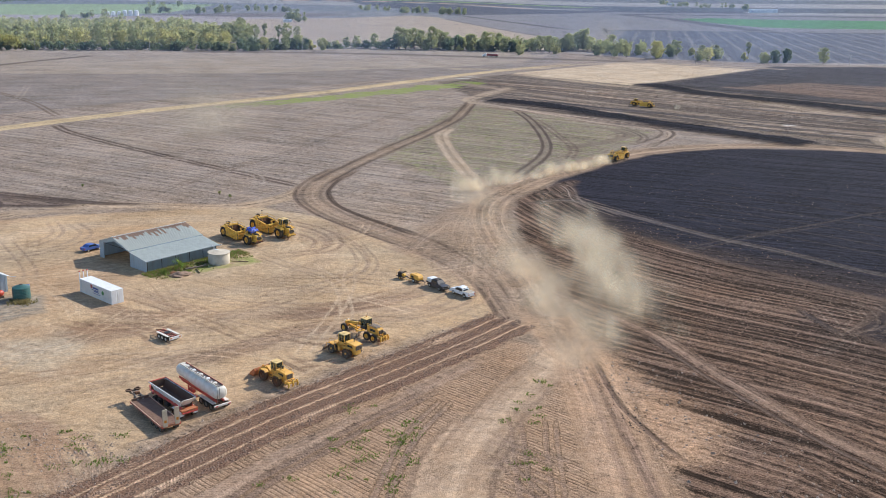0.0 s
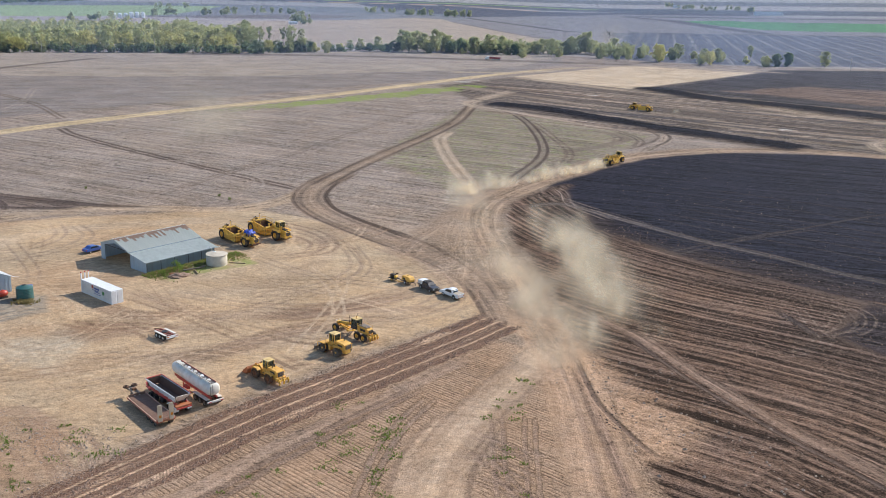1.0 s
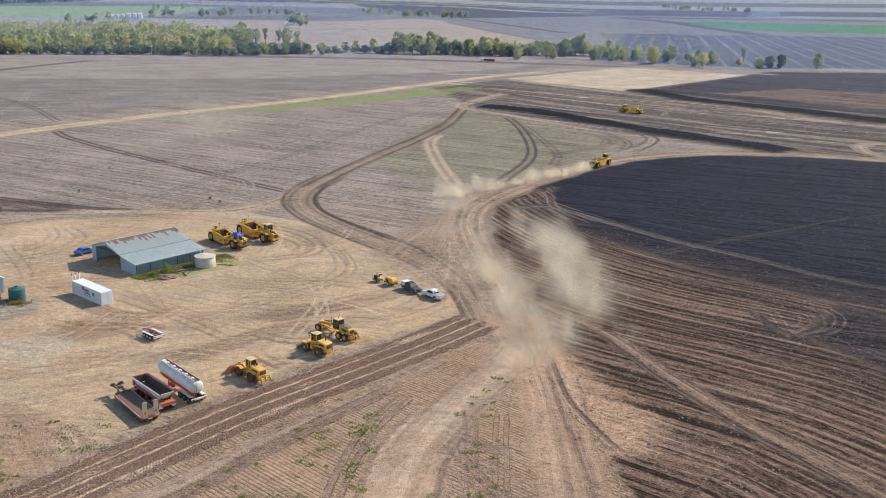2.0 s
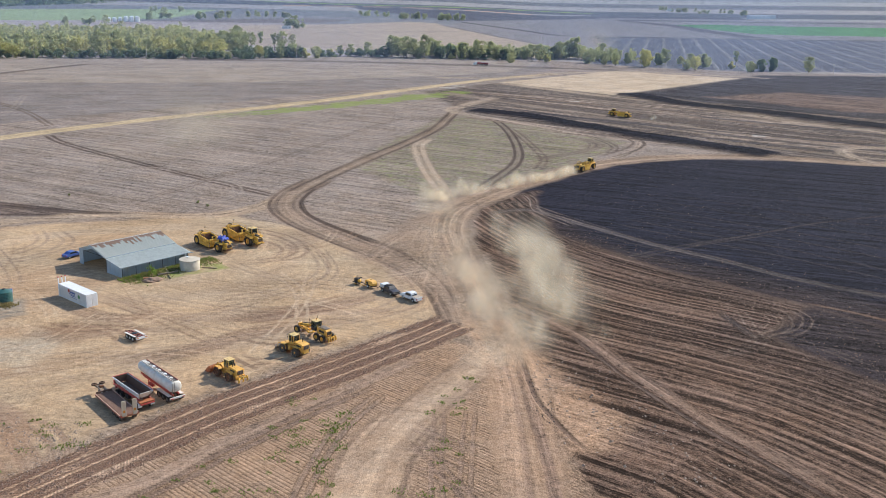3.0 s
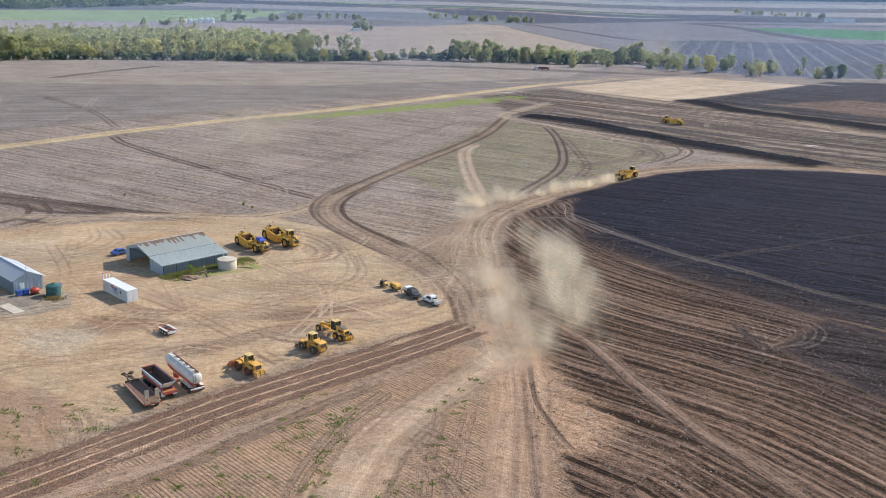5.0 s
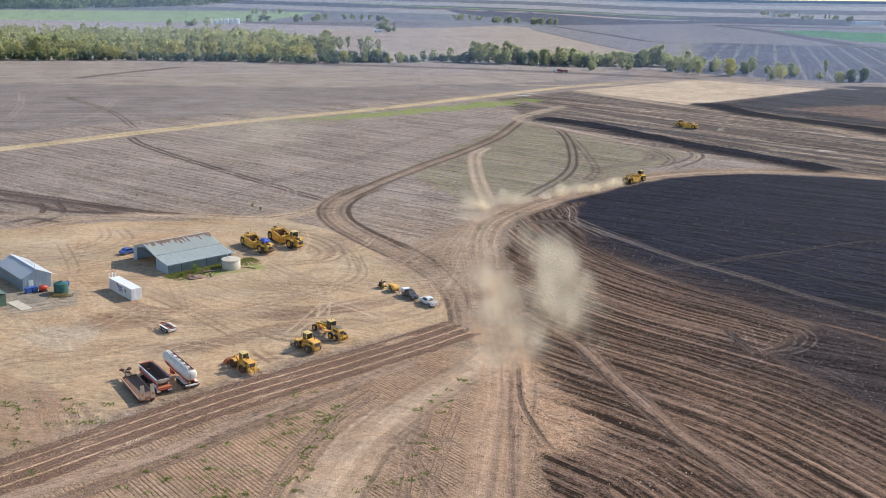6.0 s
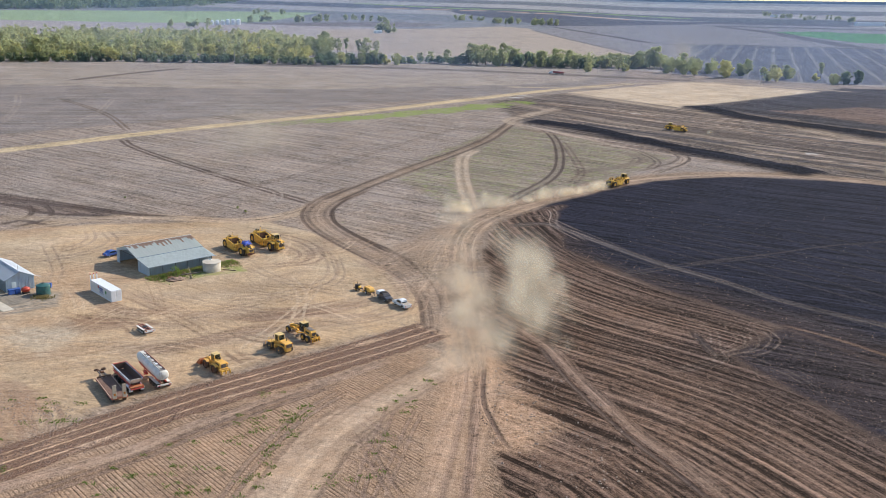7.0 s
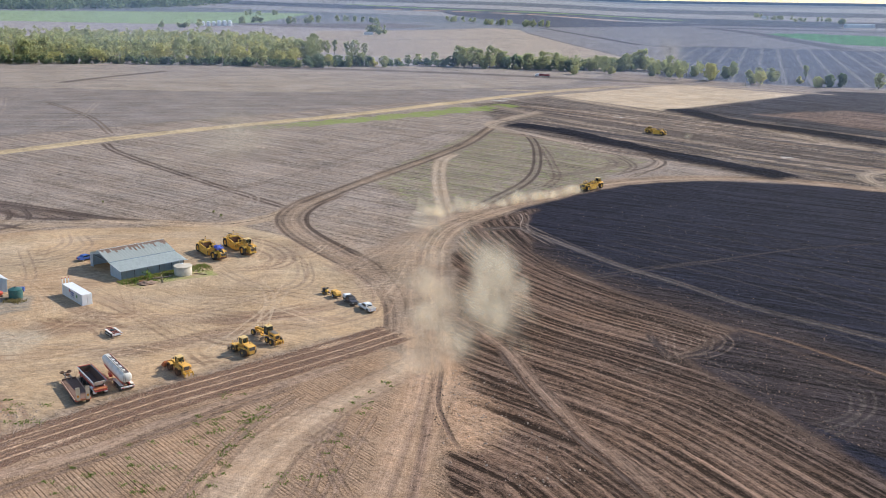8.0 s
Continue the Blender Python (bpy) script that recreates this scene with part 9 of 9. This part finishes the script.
TUFTS = tufts(80, (-34, -4, 66, 108), lambda x, y: y < 72 + (x + 34) * 1.25) + tufts(24, (2, 13, 80, 122), lambda x, y: abs(x - 8 - (y - 100) * 0.08) < 4) + tufts(55, (-66, -38, 70, 98), lambda x, y: y < 100 + (x + 40) * 0.4) + tufts(12, (-16, -6, 96, 112), lambda x, y: True)
scatter_mesh("weeds", WEEDS, TUFTS + SHEDWEED[:1500], tuft_shape, "green weeds in patches", "weeds")
scatter_mesh("dry_grass", DRYWEED, SHEDWEED[1500:] + [(-75.8 + RNG.gauss(0, 1.0), 141.0 + RNG.gauss(0, 0.8), RNG.uniform(0.2, 0.6), RNG.uniform(0, 6.28)) for _ in range(260)], tuft_shape, "dry grass by the tank and shed", "grass")


def shrub(x, y, h, mat, label, seed):
    e = thing("shrub", label, "shrub", x, y, 0)
    rng = random.Random(seed)
    part("stem", bm_cyl(bmesh.new(), (0, 0, -0.2), (0, 0, h * 0.6), 0.06, 0.03, 6), BARK, e)
    bm = bmesh.new()
    for _ in range(14):
        leaf_clump(bm, (rng.gauss(0, h * 0.22), rng.gauss(0, h * 0.22), h * rng.uniform(0.25, 0.95)), h * 0.2, 16, rng, 0.16)
    part("foliage", bm, mat, e)


shrub(-56.2, 163.6, 2.3, WEEDS, "tall green shrub against the shed wall", 3)
for bx, by, bh in ((-67.7, 229.4, 0.9), (-64.2, 226.7, 0.7), (-105, 231, 0.8)):
    shrub(bx, by, bh, GUM, "small dark bush alone on the bare field", int(bh * 10) + 20)
shrub(-57.9, 160.2, 0.9, WEEDS, "low green shrub by the shed corner", 4)
shrub(-54.6, 164.2, 0.8, DRYWEED, "dry brown bush by the shed wall", 5)


def rubbish():
    h = thing("dirt_heap", "low heap of dark earth and rubbish by the shed", "heap", -54.7, 159.9, 40)
    bm = bmesh.new()
    bmesh.ops.create_icosphere(bm, subdivisions=4, radius=1.0)
    for v in bm.verts:
        k = 1 + 0.35 * noise.noise(v.co * 2.3)
        v.co = (v.co.x * 2.0 * k, v.co.y * 1.1 * k, max(-0.2, v.co.z * 0.7 * k))
    part("earth", bm, CLODS, h)
    r = thing("rusty_drum", "rusty orange drum lying on the heap", "drum", -56.1, 160.0, 15)
    part("drum_shell", bm_cyl(bmesh.new(), (-0.5, 0, 0.33), (0.5, 0, 0.33), 0.34, 0.34, 18), paint("orange rust", (0.42, 0.17, 0.07), 0.8), r)
    p = thing("log", "weathered log lying beside the water tank", "log", -53.2, 164.6, 38)
    part("stem", bm_cyl(bmesh.new(), (-2.2, 0, 0.25), (2.2, 0.2, 0.32), 0.2, 0.13, 10), BARK, p)
    for k, (px, py, rz) in enumerate(((-52.4, 163.2, -60), (-46.2, 170.4, 10), (-53.8, 165.6, 80))):
        b = thing("timber_beam", "weathered timber beam lying in the weeds", "timber", px, py, rz, "old timbers")
        part("beam", bm_box(bmesh.new(), (0, 0, 0.14), (3.2, 0.16, 0.16), ry=0.05 * k), WOOD, b)
    q = thing("steel_pipe", "pale pipe leaning against the shed wall", "pipe", -53.6, 165.2, 0)
    part("pipe", bm_cyl(bmesh.new(), (0.6, -0.8, 0.0), (-0.6, 0.4, 1.7), 0.035, 0.035, 8), STEEL, q)


rubbish()


# ---- dust raised by the scrapers: see-through sheets turned to fit the camera's view ----
def puffs(name, rng, c, size, bodies, mat, label, category):
    """Soft-edged thin sheets turned to face the camera side, each densest in its middle."""
    n = len(c)
    face = np.array((0.25, -0.88, 0.40)) + rng.normal(0, 0.22, (n, 3))
    face /= np.linalg.norm(face, axis=1, keepdims=True)
    u = np.cross(face, rng.normal(0, 1, (n, 3)))
    u /= np.linalg.norm(u, axis=1, keepdims=True)
    w = np.cross(face, u)
    rings, flat, steps = [np.zeros((n, 1, 2))], 12, (0.3, 0.55, 0.78, 1.0)
    a = np.arange(flat) * 2 * math.pi / flat
    jag = 1 + 0.25 * np.cos(a[None] * 2 + rng.uniform(0, 6.28, (n, 1))) + 0.12 * np.cos(a[None] * 3 + rng.uniform(0, 6.28, (n, 1)))
    for k in steps:
        rings.append(np.stack([np.cos(a) * jag, np.sin(a) * jag], -1) * k)
    st = np.concatenate(rings, 1) * size[:, None, None]
    co = c[:, None, :] + st[:, :, :1] * u[:, None, :] + st[:, :, 1:] * w[:, None, :]
    m1 = 1 + np.arange(flat)
    m2 = 1 + (np.arange(flat) + 1) % flat
    faces = [np.stack([np.zeros(flat, int), m1, m2], -1)]
    for k in range(len(steps) - 1):
        o = k * flat
        faces += [np.stack([m1 + o, m1 + o + flat, m2 + o], -1), np.stack([m2 + o, m1 + o + flat, m2 + o + flat], -1)]
    faces = np.concatenate(faces)
    per = 1 + len(steps) * flat
    loops = (faces[None] + (np.arange(n) * per)[:, None, None]).reshape(-1)
    nf = n * len(faces)
    me = bpy.data.meshes.new(name)
    me.vertices.add(n * per)
    me.vertices.foreach_set("co", co.ravel())
    me.loops.add(len(loops))
    me.loops.foreach_set("vertex_index", loops.astype(np.int32))
    me.polygons.add(nf)
    me.polygons.foreach_set("loop_start", (np.arange(nf) * 3).astype(np.int32))
    me.update(calc_edges=True)
    thick = np.concatenate([[1.0], np.full(flat, 0.78), np.full(flat, 0.40), np.full(flat, 0.12), np.zeros(flat)])
    at = me.attributes.new("thickness", "FLOAT", "POINT")
    at.data.foreach_set("value", (thick[None] * bodies[:, None]).ravel().astype(np.float32))
    me.materials.append(mat)
    return tagged(new(name, me), label, category, kind="stuff")


def dust_mat():
    mat, nt, bs = nodes_of("airborne dust")
    bs.inputs["Base Color"].default_value = (0.96, 0.85, 0.68, 1)
    bs.inputs["Roughness"].default_value = 1.0
    bs.inputs["Specular IOR Level"].default_value = 0.0
    tr = nt.nodes.new("ShaderNodeBsdfTranslucent")
    tr.inputs["Color"].default_value = (1.0, 0.88, 0.68, 1)
    ms = nt.nodes.new("ShaderNodeMixShader")
    ms.inputs[0].default_value = 0.82
    nt.links.new(bs.outputs[0], ms.inputs[1])
    nt.links.new(tr.outputs[0], ms.inputs[2])
    thin = nt.nodes.new("ShaderNodeBsdfTransparent")
    veil = nt.nodes.new("ShaderNodeMixShader")
    body = nt.nodes.new("ShaderNodeAttribute")
    body.attribute_name = "thickness"
    tc = nt.nodes.new("ShaderNodeTexCoord").outputs["Object"]
    lean = nt.nodes.new("ShaderNodeMapping")
    lean.inputs["Rotation"].default_value = (0, radians(18), 0)
    lean.inputs["Scale"].default_value = (1.0, 0.7, 0.45)
    nt.links.new(tc, lean.inputs["Vector"])
    wisp = ramp_of(nt, noise_of(nt, lean.outputs[0], 0.42, 7, 0.72), 0.35, 0.66)
    nt.links.new(vmath(nt, "MULTIPLY", vmath(nt, "MULTIPLY", body.outputs["Fac"], wisp), 0.42), veil.inputs[0])
    nt.links.new(thin.outputs[0], veil.inputs[1])
    nt.links.new(ms.outputs[0], veil.inputs[2])
    nt.links.new(veil.outputs[0], nt.nodes["Material Output"].inputs["Surface"])
    return mat


def dust():
    rng = np.random.default_rng(4)
    pts, sizes, bodies = [], [], []

    def plume(path, n, wide, high, clump, seed, lift=0.0, back=1.0, soft=1.0, puff=1.0, body=1.0):
        c = curve(path, 16)
        k = rng.random(n * 3) ** back * (len(c) - 1.001)
        i = k.astype(int)
        p = c[i] + (c[i + 1] - c[i]) * (k - i)[:, None]
        u = k / len(c)
        q = p + rng.normal(0, 1, (n * 3, 2)) * wide * (0.7 + 0.5 * u)[:, None]
        billow = 0.65 + soft * sstep(0.3, 0.75, fbm(p[:, 0], p[:, 1], clump * 1.1, seed + 40, 2))
        z = lift + np.abs(rng.normal(0, 1, n * 3)) * high * (0.55 + 0.45 * u) * billow
        v = fbm(q[:, 0] + z * 0.9, q[:, 1] + z * 0.5, clump, seed, 3)
        keep = rng.random(n * 3) < sstep(0.38, 0.68, v)
        q, z = q[keep][:n], z[keep][:n]
        sizes.append(np.full(len(q), puff))
        bodies.append(np.full(len(q), body))
        pts.append(np.column_stack([q, -7.7 * np.tanh(q[:, 0] / 250) + z]))

    # trail behind the driving scraper, then the older cloud that rolls off the haul road
    plume([(41.5, 303), (33, 292), (24, 281), (14, 268), (4, 256), (-2, 247)], 300, 1.1, 1.3, 7.0, 3, 0.4, 1.15, 1.0, 2.3, 0.75)
    plume([(0, 252), (-5, 244)], 55, 1.9, 3.2, 5.0, 4, 0.6, 1.0, 1.0, 2.6, 0.6)
    plume([(-3, 236), (-1, 215), (5, 195), (10, 176), (14, 158), (17, 138), (18, 122)], 240, 3.6, 1.5, 9.0, 17, 0.6, 1.05, 1.0, 4.0, 0.34)
    plume([(25, 134), (27, 148), (26, 166), (23, 184), (19, 198)], 250, 3.3, 3.6, 10.0, 9, 1.0, 0.9, 1.0, 4.0, 0.50)
    plume([(26, 136), (28, 144), (28, 154)], 70, 2.6, 3.4, 8.0, 33, 1.2, 1.0, 1.0, 3.4, 0.48)
    plume([(88, 468), (98, 463)], 14, 1.6, 0.8, 6.0, 21, 0.4, 1.0, 1.0, 2.2, 0.6)
    # thin haze drifting over the fallow field and far behind the creek
    plume([(-112, 290), (-103, 325), (-100, 365)], 46, 10.0, 6.0, 30.0, 27, 3.0, 1.0, 1.0, 15.0, 0.10)
    plume([(128, 1060), (136, 1080)], 40, 9.0, 34.0, 60.0, 29, 5.0, 1.0, 1.0, 22.0, 0.09)
    c = np.vstack(pts)
    n = len(c)
    size = rng.uniform(0.7, 1.15, n) * np.concatenate(sizes)
    puffs("dust_cloud", rng, c, size, np.concatenate(bodies), dust_mat(), "pale tan dust cloud drifting over the haul road", "dust")


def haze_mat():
    """Haze blue given to thin sheets that stand in for far air."""
    mat, nt, bs = nodes_of("far haze sheets")
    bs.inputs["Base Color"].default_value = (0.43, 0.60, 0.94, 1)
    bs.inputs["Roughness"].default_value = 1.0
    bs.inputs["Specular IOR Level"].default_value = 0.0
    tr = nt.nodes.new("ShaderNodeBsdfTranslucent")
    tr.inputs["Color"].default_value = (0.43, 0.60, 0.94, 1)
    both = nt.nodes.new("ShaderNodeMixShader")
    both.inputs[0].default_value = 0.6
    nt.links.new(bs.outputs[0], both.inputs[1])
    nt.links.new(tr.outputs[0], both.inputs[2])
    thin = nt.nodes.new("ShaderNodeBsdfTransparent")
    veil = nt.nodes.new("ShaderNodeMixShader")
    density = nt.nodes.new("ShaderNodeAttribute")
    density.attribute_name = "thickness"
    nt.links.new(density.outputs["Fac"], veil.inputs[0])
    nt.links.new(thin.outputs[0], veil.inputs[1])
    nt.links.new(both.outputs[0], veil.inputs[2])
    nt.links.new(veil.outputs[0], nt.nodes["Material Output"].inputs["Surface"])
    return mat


def haze_sheets():
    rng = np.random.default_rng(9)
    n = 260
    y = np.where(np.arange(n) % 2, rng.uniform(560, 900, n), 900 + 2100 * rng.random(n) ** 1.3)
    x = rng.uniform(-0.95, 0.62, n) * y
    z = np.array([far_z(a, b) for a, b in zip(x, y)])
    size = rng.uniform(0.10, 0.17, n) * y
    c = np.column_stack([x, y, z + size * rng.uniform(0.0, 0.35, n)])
    # big faint sheets added to whiten the distance in place of air
    ob = puffs("haze", rng, c, size, np.where(np.arange(n) % 2, rng.uniform(0.008, 0.020, n), rng.uniform(0.008, 0.02, n)), haze_mat(), "thin blue sheets added as haze over the far plain", "haze")
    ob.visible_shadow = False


scene.cycles.transparent_max_bounces = 64
dust()
haze_sheets()
